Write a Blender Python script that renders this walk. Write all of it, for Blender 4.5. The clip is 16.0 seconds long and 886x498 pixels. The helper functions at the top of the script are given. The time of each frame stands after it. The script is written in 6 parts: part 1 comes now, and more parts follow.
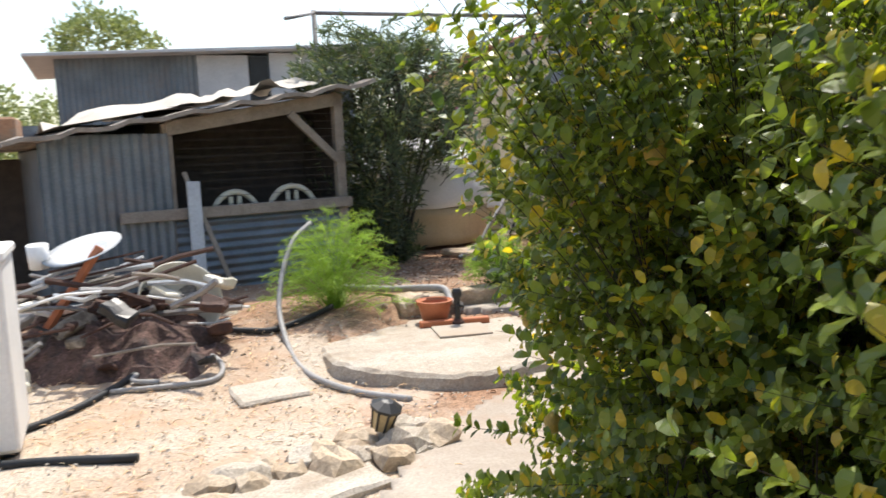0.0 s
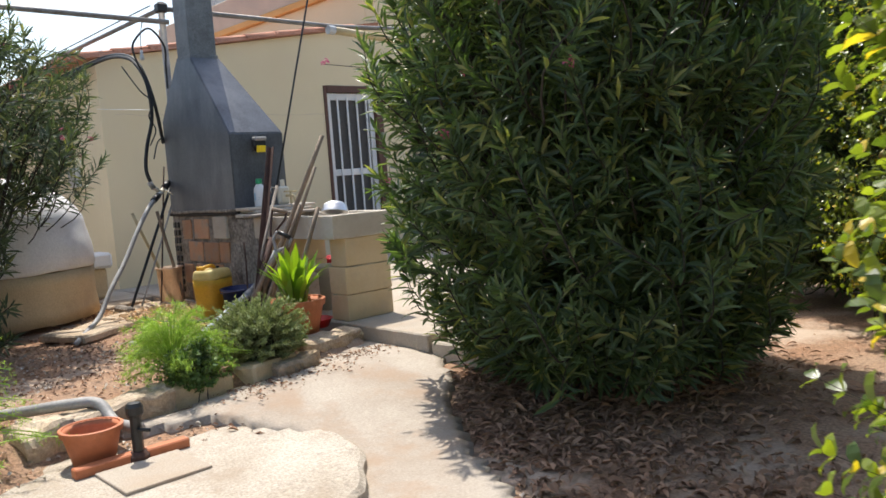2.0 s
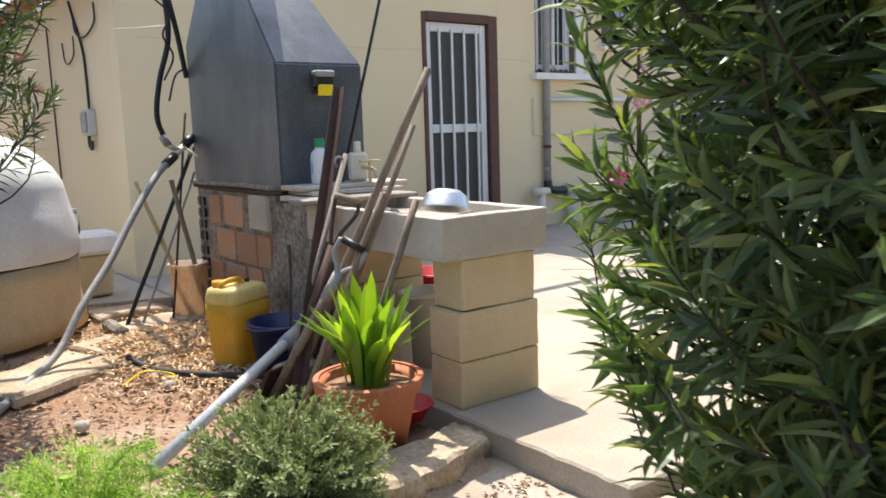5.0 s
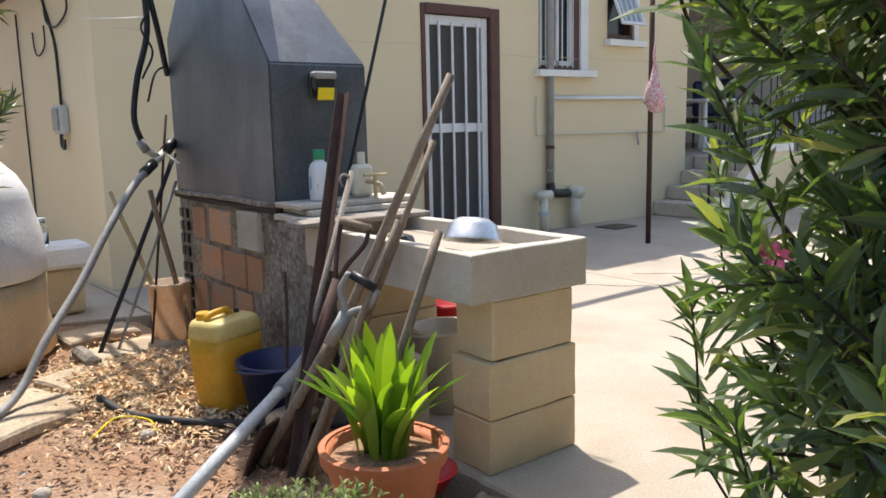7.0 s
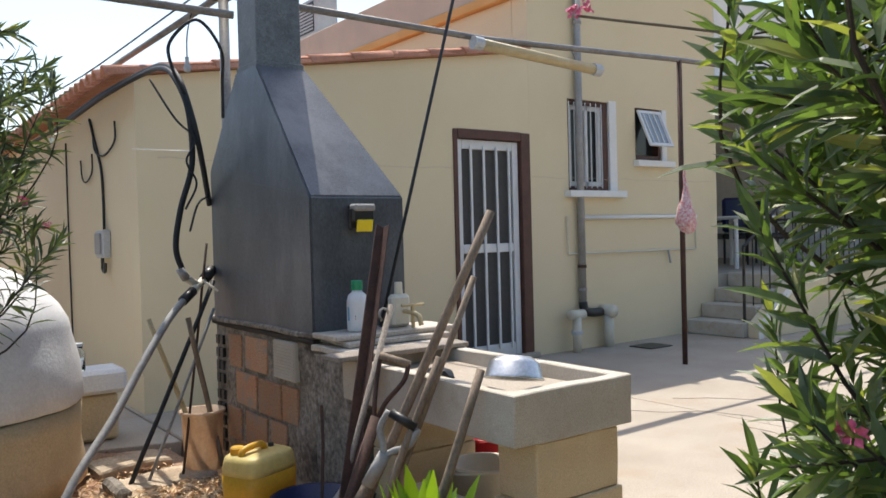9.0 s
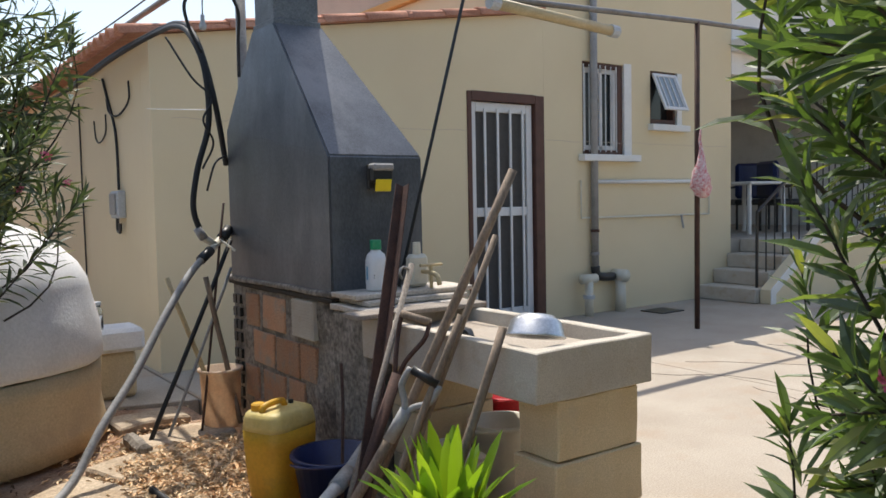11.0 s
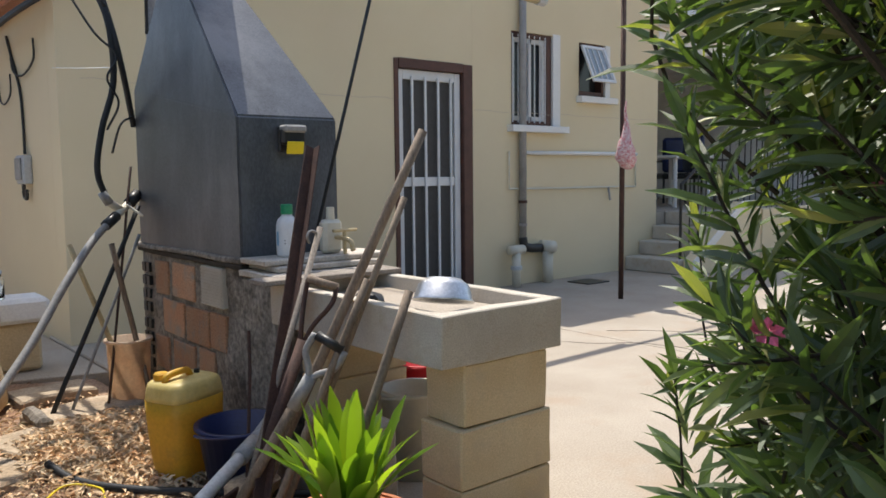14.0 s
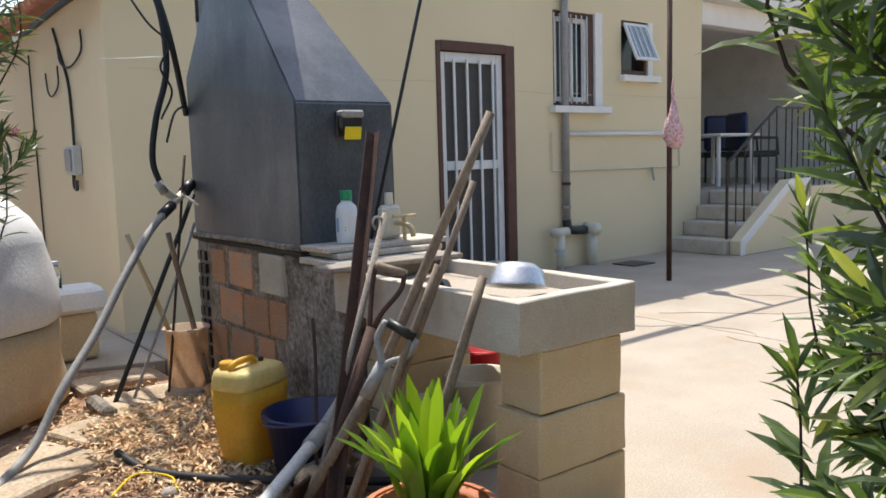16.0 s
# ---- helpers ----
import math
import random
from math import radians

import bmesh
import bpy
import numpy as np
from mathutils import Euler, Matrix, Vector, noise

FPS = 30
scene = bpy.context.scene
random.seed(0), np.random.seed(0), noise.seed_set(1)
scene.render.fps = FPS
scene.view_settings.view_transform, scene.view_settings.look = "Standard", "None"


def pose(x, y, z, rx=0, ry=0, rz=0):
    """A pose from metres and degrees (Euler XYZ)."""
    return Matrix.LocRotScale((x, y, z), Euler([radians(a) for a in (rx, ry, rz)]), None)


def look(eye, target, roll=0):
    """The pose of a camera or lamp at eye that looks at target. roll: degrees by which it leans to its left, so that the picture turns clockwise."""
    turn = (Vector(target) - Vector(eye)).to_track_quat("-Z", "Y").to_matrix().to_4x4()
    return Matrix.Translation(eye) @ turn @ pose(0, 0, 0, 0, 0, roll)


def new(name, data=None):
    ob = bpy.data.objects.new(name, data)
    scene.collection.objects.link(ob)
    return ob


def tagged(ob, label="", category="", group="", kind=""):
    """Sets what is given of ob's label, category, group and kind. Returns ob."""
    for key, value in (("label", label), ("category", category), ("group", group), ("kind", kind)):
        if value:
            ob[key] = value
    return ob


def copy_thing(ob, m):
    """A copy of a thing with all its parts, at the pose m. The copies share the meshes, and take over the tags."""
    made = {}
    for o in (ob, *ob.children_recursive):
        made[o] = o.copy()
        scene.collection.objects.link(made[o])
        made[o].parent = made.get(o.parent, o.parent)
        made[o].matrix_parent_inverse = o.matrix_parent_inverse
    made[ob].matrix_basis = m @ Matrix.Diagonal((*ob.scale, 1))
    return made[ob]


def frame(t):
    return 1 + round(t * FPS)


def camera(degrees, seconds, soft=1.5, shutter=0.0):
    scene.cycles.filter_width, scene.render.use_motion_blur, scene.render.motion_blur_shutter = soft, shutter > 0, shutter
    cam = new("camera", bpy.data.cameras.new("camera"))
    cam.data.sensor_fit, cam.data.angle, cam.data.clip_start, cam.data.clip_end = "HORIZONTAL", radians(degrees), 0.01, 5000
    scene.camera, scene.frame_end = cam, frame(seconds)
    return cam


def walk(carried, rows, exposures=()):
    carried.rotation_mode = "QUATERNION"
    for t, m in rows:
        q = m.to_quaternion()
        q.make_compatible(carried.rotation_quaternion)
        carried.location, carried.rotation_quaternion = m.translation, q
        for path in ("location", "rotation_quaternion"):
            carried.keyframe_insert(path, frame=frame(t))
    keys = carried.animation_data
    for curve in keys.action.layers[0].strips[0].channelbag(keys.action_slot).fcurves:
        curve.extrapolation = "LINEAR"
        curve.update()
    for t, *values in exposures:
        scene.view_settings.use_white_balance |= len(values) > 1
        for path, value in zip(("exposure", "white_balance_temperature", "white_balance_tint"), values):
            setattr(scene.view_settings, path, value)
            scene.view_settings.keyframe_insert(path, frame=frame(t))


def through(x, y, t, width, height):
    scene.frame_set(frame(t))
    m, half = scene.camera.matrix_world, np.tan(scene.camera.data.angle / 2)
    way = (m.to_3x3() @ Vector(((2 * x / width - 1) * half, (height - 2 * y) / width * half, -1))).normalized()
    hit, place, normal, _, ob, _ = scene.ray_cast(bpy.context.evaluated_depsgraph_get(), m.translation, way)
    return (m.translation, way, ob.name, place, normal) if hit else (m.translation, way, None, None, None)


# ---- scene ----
cam = camera(58.0, 16.0, soft=1.6, shutter=0.15)
PATH = [
    (0, (-3.058, -6.524, 1.063), (-2.671, -4.577, 0.818), -2.5),
    (0.5, (-3.208, -5.959, 0.954), (-2.369, -4.156, 0.744), -2.5),
    (1, (-3.235, -5.466, 0.962), (-2.225, -3.751, 0.769), -3.8),
    (1.5, (-3.263, -5.011, 0.97), (-1.945, -3.517, 0.805), -4.0),
    (2, (-3.184, -4.536, 0.979), (-1.831, -3.075, 0.794), -4.1),
    (2.5, (-2.943, -4.11, 1.027), (-1.648, -2.592, 0.896), -2.1),
    (3, (-2.725, -3.706, 1.059), (-1.32, -2.298, 0.847), -2.2),
    (3.5, (-2.431, -3.369, 1.026), (-1.231, -1.803, 0.697), -0.7),
    (4, (-2.176, -2.979, 1.059), (-0.912, -1.459, 0.755), -2.1),
    (4.5, (-1.906, -2.619, 1.069), (-0.563, -1.168, 0.767), -2.8),
    (5, (-1.752, -2.338, 1.066), (-0.563, -0.755, 0.777), -1.8),
    (5.2, (-1.702, -2.202, 1.072), (-0.533, -0.602, 0.796), -2.0),
    (7.3, (-1.576, -1.868, 1.172), (-0.354, -0.317, 0.855), -1.2),
    (7.5, (-1.58, -1.862, 1.179), (-0.382, -0.289, 0.879), -1.2),
    (8, (-1.568, -1.833, 1.242), (-0.337, -0.262, 1.124), -1.3),
    (8.5, (-1.584, -1.835, 1.263), (-0.4, -0.224, 1.31), -1.4),
    (9, (-1.596, -1.83, 1.249), (-0.412, -0.219, 1.212), -1.5),
    (9.2, (-1.592, -1.808, 1.237), (-0.413, -0.194, 1.175), -1.5),
    (11.5, (-1.648, -1.8, 1.223), (-0.493, -0.172, 1.097), -1.2),
    (12, (-1.653, -1.8, 1.218), (-0.524, -0.155, 1.08), -1.2),
    (12.5, (-1.65, -1.805, 1.209), (-0.503, -0.178, 1.022), -1.2),
    (13, (-1.645, -1.806, 1.21), (-0.479, -0.191, 1.028), -1.1),
    (13.5, (-1.585, -1.834, 1.185), (-0.38, -0.247, 1.015), -0.5),
    (14, (-1.513, -1.804, 1.178), (-0.229, -0.283, 0.99), -0.6),
    (14.5, (-1.545, -1.742, 1.182), (-0.187, -0.282, 1.031), -2.7),
    (15, (-1.579, -1.692, 1.175), (-0.37, -0.11, 0.99), -2.5),
    (15.5, (-1.584, -1.686, 1.183), (-0.388, -0.092, 1.011), -1.4),
    (16, (-1.586, -1.683, 1.18), (-0.364, -0.117, 0.953), -1.7),
]
walk(cam, [(t, look(eye, target, roll)) for t, eye, target, roll in PATH],
     exposures=[(0.0, 0.74), (1.0, 0.80), (2.0, 0.68), (3.5, 0.80), (5.0, 0.97), (8.5, 0.6), (9.2, 0.54), (11.5, 0.4), (13.0, 0.4), (14.5, 0.5), (16.0, 0.66)])

# ---- light ----
SUN_EL, SUN_AZ = radians(63.3), radians(21.0)      # azimuth from +Y towards +X
world = bpy.data.worlds.new("sky")
scene.world = world
world.use_nodes = True
wn = world.node_tree
sky = wn.nodes.new("ShaderNodeTexSky")
sky.sky_type = "NISHITA"
sky.sun_disc = False
sky.sun_elevation, sky.sun_rotation = SUN_EL, SUN_AZ
sky.dust_density, sky.air_density = 2.1, 1.2
wn.links.new(sky.outputs[0], wn.nodes["Background"].inputs[0])
wn.nodes["Background"].inputs[1].default_value = 0.15
sun = new("sun", bpy.data.lights.new("sun", "SUN"))
sun.data.energy, sun.data.angle, sun.data.color = 3.9, radians(0.55), (1.0, 0.94, 0.85)
sun_way = Vector((math.sin(SUN_AZ) * math.cos(SUN_EL), math.cos(SUN_AZ) * math.cos(SUN_EL), math.sin(SUN_EL)))
sun.matrix_world = look(sun_way * 30, (0, 0, 0))


# ---- materials ----
def surface(name, base, second=None, rough=0.8, metal=0.0, scale=6.0, fine=90.0, bump=0.25, grain=0.12, stain=None,
            stain_scale=1.3, stain_amount=0.5, spec=0.4, island=0.0, stretch=(1, 1, 1), random_object=0.0):
    """A worn surface: two colours mixed by broad noise, fine grain, stains with a shape of their own, and relief."""
    m = bpy.data.materials.new(name)
    m.use_nodes = True
    nt, lk = m.node_tree, m.node_tree.links
    b = nt.nodes["Principled BSDF"]
    b.inputs["Roughness"].default_value, b.inputs["Metallic"].default_value = rough, metal
    b.inputs["Specular IOR Level"].default_value = spec
    co = nt.nodes.new("ShaderNodeTexCoord")
    mp = nt.nodes.new("ShaderNodeMapping")
    mp.inputs["Scale"].default_value = stretch
    geo = nt.nodes.new("ShaderNodeNewGeometry")
    lk.new(geo.outputs["Position"], mp.inputs[0])

    def noise_tex(s, detail=5.0, rgh=0.6):
        n = nt.nodes.new("ShaderNodeTexNoise")
        n.inputs["Scale"].default_value, n.inputs["Detail"].default_value, n.inputs["Roughness"].default_value = s, detail, rgh
        lk.new(mp.outputs[0], n.inputs["Vector"])
        return n

    def ramp(sock, lo, hi):
        r = nt.nodes.new("ShaderNodeMapRange")
        r.inputs[1].default_value, r.inputs[2].default_value = lo, hi
        lk.new(sock, r.inputs[0])
        return r.outputs[0]

    def mix(fac, a, c, kind="MIX"):
        x = nt.nodes.new("ShaderNodeMix")
        x.data_type, x.blend_type = "RGBA", kind
        for sock, v in ((x.inputs[0], fac), (x.inputs[6], a), (x.inputs[7], c)):
            if hasattr(v, "is_linked"):
                lk.new(v, sock)
            else:
                sock.default_value = v if not isinstance(v, tuple) else (*v, 1)
        return x.outputs[2]

    second = second or tuple(c * 0.75 for c in base)
    broad = noise_tex(scale)
    col = mix(ramp(broad.outputs[0], 0.35, 0.65), base, second)
    g = noise_tex(fine, 3.0, 0.7)
    lo, hi = 1 - grain * 2, 1 + grain * 0.6
    col = mix(1.0, col, mix(ramp(g.outputs[0], 0.3, 0.7), (lo, lo, lo), (hi, hi, hi)), "MULTIPLY")
    if stain:
        s = noise_tex(stain_scale, 8.0, 0.68)
        f = nt.nodes.new("ShaderNodeMath")
        f.operation = "MULTIPLY"
        lk.new(ramp(s.outputs[0], 0.52, 0.66), f.inputs[0])
        f.inputs[1].default_value = stain_amount
        col = mix(f.outputs[0], col, stain)
    if island or random_object:
        if island:
            rnd = geo.outputs["Random Per Island"]
        else:
            rnd = nt.nodes.new("ShaderNodeObjectInfo").outputs["Random"]
        k = island or random_object
        v = nt.nodes.new("ShaderNodeMapRange")
        v.inputs[3].default_value, v.inputs[4].default_value = 1 - k, 1 + k
        lk.new(rnd, v.inputs[0])
        hsv = nt.nodes.new("ShaderNodeHueSaturation")
        lk.new(v.outputs[0], hsv.inputs["Value"])
        lk.new(col, hsv.inputs["Color"])
        col = hsv.outputs[0]
    lk.new(col, b.inputs["Base Color"])
    if bump:
        add = nt.nodes.new("ShaderNodeMath")
        add.operation = "ADD"
        lk.new(broad.outputs[0], add.inputs[0])
        half = nt.nodes.new("ShaderNodeMath")
        half.operation = "MULTIPLY"
        half.inputs[1].default_value = 0.5
        lk.new(g.outputs[0], half.inputs[0])
        lk.new(half.outputs[0], add.inputs[1])
        bp = nt.nodes.new("ShaderNodeBump")
        bp.inputs["Strength"].default_value, bp.inputs["Distance"].default_value = bump, 0.02
        lk.new(add.outputs[0], bp.inputs["Height"])
        lk.new(bp.outputs[0], b.inputs["Normal"])
    return m


def leaf_material(name, dark, light, back, odd=None, rough=0.38, through=0.3, odd_share=0.06):
    m = bpy.data.materials.new(name)
    m.use_nodes = True
    nt, lk = m.node_tree, m.node_tree.links
    b, out = nt.nodes["Principled BSDF"], nt.nodes["Material Output"]
    geo = nt.nodes.new("ShaderNodeNewGeometry")
    cr = nt.nodes.new("ShaderNodeValToRGB")
    el = cr.color_ramp.elements
    el[0].position, el[0].color = 0.0, (*dark, 1)
    el[1].position, el[1].color = 0.85, (*light, 1)
    if odd:
        e = el.new(1 - odd_share)
        e.color = (*odd, 1)
        e = el.new(0.86)
        e.color = (*light, 1)
    lk.new(geo.outputs["Random Per Island"], cr.inputs[0])
    b.inputs["Roughness"].default_value = rough
    lk.new(cr.outputs[0], b.inputs["Base Color"])
    tr = nt.nodes.new("ShaderNodeBsdfTranslucent")
    mx = nt.nodes.new("ShaderNodeMix")
    mx.data_type, mx.blend_type = "RGBA", "MULTIPLY"
    mx.inputs[0].default_value = 1.0
    lk.new(cr.outputs[0], mx.inputs[6])
    mx.inputs[7].default_value = (*back, 1)
    lk.new(mx.outputs[2], tr.inputs[0])
    ms = nt.nodes.new("ShaderNodeMixShader")
    ms.inputs[0].default_value = through
    lk.new(b.outputs[0], ms.inputs[1])
    lk.new(tr.outputs[0], ms.inputs[2])
    lk.new(ms.outputs[0], out.inputs[0])
    return m


def glassy(name, colour, rough=0.05, alpha=1.0):
    m = bpy.data.materials.new(name)
    m.use_nodes = True
    b = m.node_tree.nodes["Principled BSDF"]
    b.inputs["Base Color"].default_value = (*colour, 1)
    b.inputs["Roughness"].default_value = rough
    b.inputs["Transmission Weight"].default_value = alpha
    return m


M = dict(
    soil=surface("soil", (0.34, 0.19, 0.11), (0.40, 0.27, 0.18), 0.95, scale=2.3, fine=60, bump=0.8, grain=0.3, stain=(0.52, 0.42, 0.33), stain_scale=1.1, stain_amount=0.7),
    dust=surface("pale dusty yard earth", (0.56, 0.48, 0.385), (0.49, 0.37, 0.265), 0.95, scale=2.1, fine=70, bump=0.7, grain=0.26, stain=(0.40, 0.26, 0.165), stain_scale=2.2, stain_amount=0.75),
    concrete=surface("patio concrete", (0.47, 0.41, 0.335), (0.40, 0.34, 0.27), 0.9, scale=1.3, fine=120, bump=0.22, grain=0.16, stain=(0.36, 0.27, 0.19), stain_scale=1.5, stain_amount=0.6),
    path=surface("path concrete", (0.44, 0.385, 0.32), (0.36, 0.30, 0.24), 0.92, scale=2.4, fine=75, bump=0.14, grain=0.12, stain=(0.33, 0.225, 0.15), stain_scale=2.6, stain_amount=0.6),
    wellcap=surface("well slab", (0.56, 0.50, 0.42), (0.45, 0.385, 0.305), 0.92, scale=3.2, fine=80, bump=0.6, grain=0.22, stain=(0.30, 0.23, 0.16), stain_scale=3.0, stain_amount=0.6),
    stone=surface("rough limestone", (0.54, 0.44, 0.325), (0.42, 0.315, 0.21), 0.95, scale=5, fine=60, bump=0.6, grain=0.2, stain=(0.27, 0.22, 0.17), stain_scale=4, stain_amount=0.6, random_object=0.15),
    block=surface("yellow limestone block", (0.70, 0.56, 0.36), (0.65, 0.49, 0.29), 0.9, scale=5, fine=190, bump=0.12, grain=0.12, stain=(0.50, 0.40, 0.28), stain_scale=4, stain_amount=0.6, random_object=0.07),
    sink=surface("cast concrete tub", (0.60, 0.55, 0.465), (0.51, 0.45, 0.37), 0.9, scale=4, fine=200, bump=0.12, grain=0.14, stain=(0.40, 0.30, 0.20), stain_scale=6, stain_amount=0.6),
    stucco=surface("cream stucco", (0.745, 0.635, 0.425), (0.70, 0.59, 0.385), 0.9, scale=0.7, fine=220, bump=0.1, grain=0.05, stain=(0.68, 0.57, 0.39), stain_scale=0.8, stain_amount=0.5),
    band=surface("ochre cornice paint", (0.72, 0.42, 0.16), (0.66, 0.37, 0.13), 0.85, scale=2, fine=100, bump=0.1),
    parapet=surface("weathered parapet render", (0.62, 0.51, 0.40), (0.55, 0.45, 0.36), 0.9, scale=2, fine=100, bump=0.2, stain=(0.42, 0.36, 0.30), stain_amount=0.4),
    white=surface("white paint", (0.80, 0.79, 0.76), (0.74, 0.73, 0.70), 0.6, scale=3, fine=60, bump=0.05, grain=0.05),
    whitewash=surface("whitewashed plaster", (0.78, 0.77, 0.75), (0.70, 0.69, 0.67), 0.9, scale=3, fine=70, bump=0.35, grain=0.07, stain=(0.58, 0.56, 0.53), stain_scale=3, stain_amount=0.4),
    ovenbase=surface("ochre oven plaster", (0.62, 0.49, 0.30), (0.56, 0.43, 0.26), 0.92, scale=3, fine=90, bump=0.25, grain=0.1, stain=(0.40, 0.30, 0.2), stain_scale=2.5, stain_amount=0.5),
    brown=surface("brown painted wood frame", (0.115, 0.05, 0.035), (0.08, 0.035, 0.025), 0.5, scale=9, fine=120, bump=0.1),
    alu=surface("white aluminium", (0.74, 0.74, 0.73), (0.66, 0.66, 0.66), 0.4, scale=4, fine=60, bump=0.0, grain=0.04),
    darkglass=glassy("dark window glass", (0.03, 0.033, 0.036), 0.12, 0.0),
    smokeglass=glassy("grey frosted glass", (0.30, 0.34, 0.38), 0.25, 0.0),
    screen=surface("dark insect screen", (0.085, 0.08, 0.075), (0.07, 0.065, 0.06), 0.7, scale=30, fine=400, bump=0.1),
    hood=surface("painted grey sheet steel", (0.135, 0.145, 0.162), (0.095, 0.102, 0.114), 0.40, metal=0.35, scale=5.5, fine=130, bump=0.04, grain=0.16, stain=(0.19, 0.195, 0.205), stain_scale=2.6, stain_amount=0.55, stretch=(1, 1, 0.45)),
    flue=surface("sooty galvanised flue", (0.20, 0.205, 0.21), (0.14, 0.145, 0.15), 0.5, metal=0.5, scale=6, fine=120, bump=0.1, grain=0.2, stain=(0.08, 0.08, 0.08), stain_scale=5, stain_amount=0.7),
    brick=surface("hollow clay brick", (0.50, 0.26, 0.145), (0.47, 0.30, 0.19), 0.9, scale=8, fine=120, bump=0.4, grain=0.25, stain=(0.27, 0.235, 0.195), stain_scale=6, stain_amount=0.95, random_object=0.22),
    mortar=surface("crumbling grey render", (0.35, 0.31, 0.265), (0.22, 0.19, 0.155), 0.95, scale=9, fine=38, bump=0.55, grain=0.32, stain=(0.065, 0.057, 0.05), stain_scale=4.5, stain_amount=0.9),
    marble=surface("broken marble slab", (0.62, 0.56, 0.48), (0.50, 0.43, 0.35), 0.6, scale=7, fine=80, bump=0.15, grain=0.15, stain=(0.34, 0.25, 0.17), stain_scale=9, stain_amount=0.6),
    clay=surface("terracotta roof tile", (0.50, 0.235, 0.15), (0.40, 0.18, 0.11), 0.85, scale=7, fine=80, bump=0.3, grain=0.15, stain=(0.56, 0.36, 0.27), stain_scale=5, stain_amount=0.6, island=0.2),
    pot=surface("terracotta plastic pot", (0.50, 0.17, 0.075), (0.45, 0.15, 0.065), 0.6, scale=6, fine=50, bump=0.08, grain=0.06, stain=(0.5, 0.27, 0.16), stain_amount=0.4),
    yellow=surface("yellow plastic jerrycan", (0.80, 0.50, 0.05), (0.74, 0.42, 0.05), 0.45, scale=5, fine=60, bump=0.05, grain=0.06, stain=(0.42, 0.27, 0.07), stain_scale=6, stain_amount=0.5),
    blue=surface("navy blue plastic", (0.012, 0.024, 0.10), (0.01, 0.018, 0.07), 0.35, scale=6, fine=60, bump=0.03),
    red=surface("red plastic", (0.55, 0.02, 0.03), (0.48, 0.02, 0.025), 0.4, scale=6, fine=60, bump=0.03),
    pvc=surface("grey conduit pipe", (0.36, 0.35, 0.335), (0.29, 0.28, 0.27), 0.6, scale=8, fine=60, bump=0.08, grain=0.12),
    black=surface("black rubber hose", (0.018, 0.02, 0.022), (0.028, 0.03, 0.033), 0.65, scale=8, fine=90, bump=0.1),
    steel=surface("galvanised pipe", (0.30, 0.29, 0.275), (0.22, 0.2, 0.185), 0.55, metal=0.5, scale=9, fine=90, bump=0.1, grain=0.15),
    rust=surface("rusty iron", (0.10, 0.05, 0.035), (0.06, 0.033, 0.027), 0.8, scale=14, fine=120, bump=0.2, grain=0.2),
    wood=surface("weathered wooden handle", (0.31, 0.235, 0.17), (0.21, 0.155, 0.11), 0.8, scale=10, fine=140, bump=0.2, grain=0.2, stretch=(1, 1, 0.3)),
    scrapheap=surface("rusty scrap and rags", (0.11, 0.07, 0.055), (0.20, 0.12, 0.10), 0.95, scale=9, fine=60, bump=0.9, grain=0.35, stain=(0.05, 0.045, 0.045), stain_scale=6, stain_amount=0.8),
    greywood=surface("silvery old timber", (0.36, 0.31, 0.26), (0.27, 0.23, 0.19), 0.9, scale=8, fine=120, bump=0.3, grain=0.2, stain=(0.2, 0.16, 0.12), stain_scale=5),
    zinc=surface("corrugated iron sheet", (0.20, 0.235, 0.265), (0.14, 0.165, 0.19), 0.55, metal=0.45, scale=3, fine=70, bump=0.1, grain=0.12, stain=(0.20, 0.15, 0.12), stain_scale=2, stain_amount=0.4),
    palesheet=surface("faded white sheet", (0.55, 0.57, 0.58), (0.45, 0.47, 0.49), 0.7, scale=3, fine=70, bump=0.1),
    # wire colour, and the shade inside the sheds put into their sheets
    darkmesh=surface("dark wire and shaded shed sheets", (0.075, 0.06, 0.05), (0.05, 0.042, 0.036), 0.9, scale=12, fine=200, bump=0.3),
    cloth=surface("sun-bleached tarpaulin", (0.60, 0.55, 0.47), (0.5, 0.45, 0.38), 0.95, scale=5, fine=70, bump=0.4, grain=0.12),
    resin=surface("cream plastic", (0.68, 0.64, 0.53), (0.62, 0.58, 0.47), 0.45, scale=5, fine=40, bump=0.03, grain=0.05),
    stained=surface("sun-stained cream plastic", (0.74, 0.61, 0.48), (0.68, 0.51, 0.37), 0.6, scale=7, fine=60, bump=0.06, grain=0.08, stain=(0.45, 0.28, 0.17), stain_scale=6, stain_amount=0.5),
    cream=surface("pale yellow plastic", (0.78, 0.64, 0.28), (0.72, 0.57, 0.2), 0.5, scale=9, fine=50, bump=0.04, grain=0.06),
    straw=surface("dry straw", (0.84, 0.68, 0.46), (0.66, 0.42, 0.23), 0.9, scale=20, fine=80, bump=0.1, island=0.35),
    litter=surface("dry fallen leaves", (0.38, 0.235, 0.15), (0.27, 0.15, 0.09), 0.9, scale=20, fine=80, bump=0.1, island=0.5),
    bark=surface("grey bark", (0.20, 0.165, 0.13), (0.14, 0.11, 0.085), 0.95, scale=15, fine=90, bump=0.5),
    twig=surface("dark twigs", (0.055, 0.045, 0.034), (0.04, 0.032, 0.025), 0.95, scale=15, fine=90, bump=0.3),
    # also painted as the dark of unlit rooms, brick holes and the barn opening
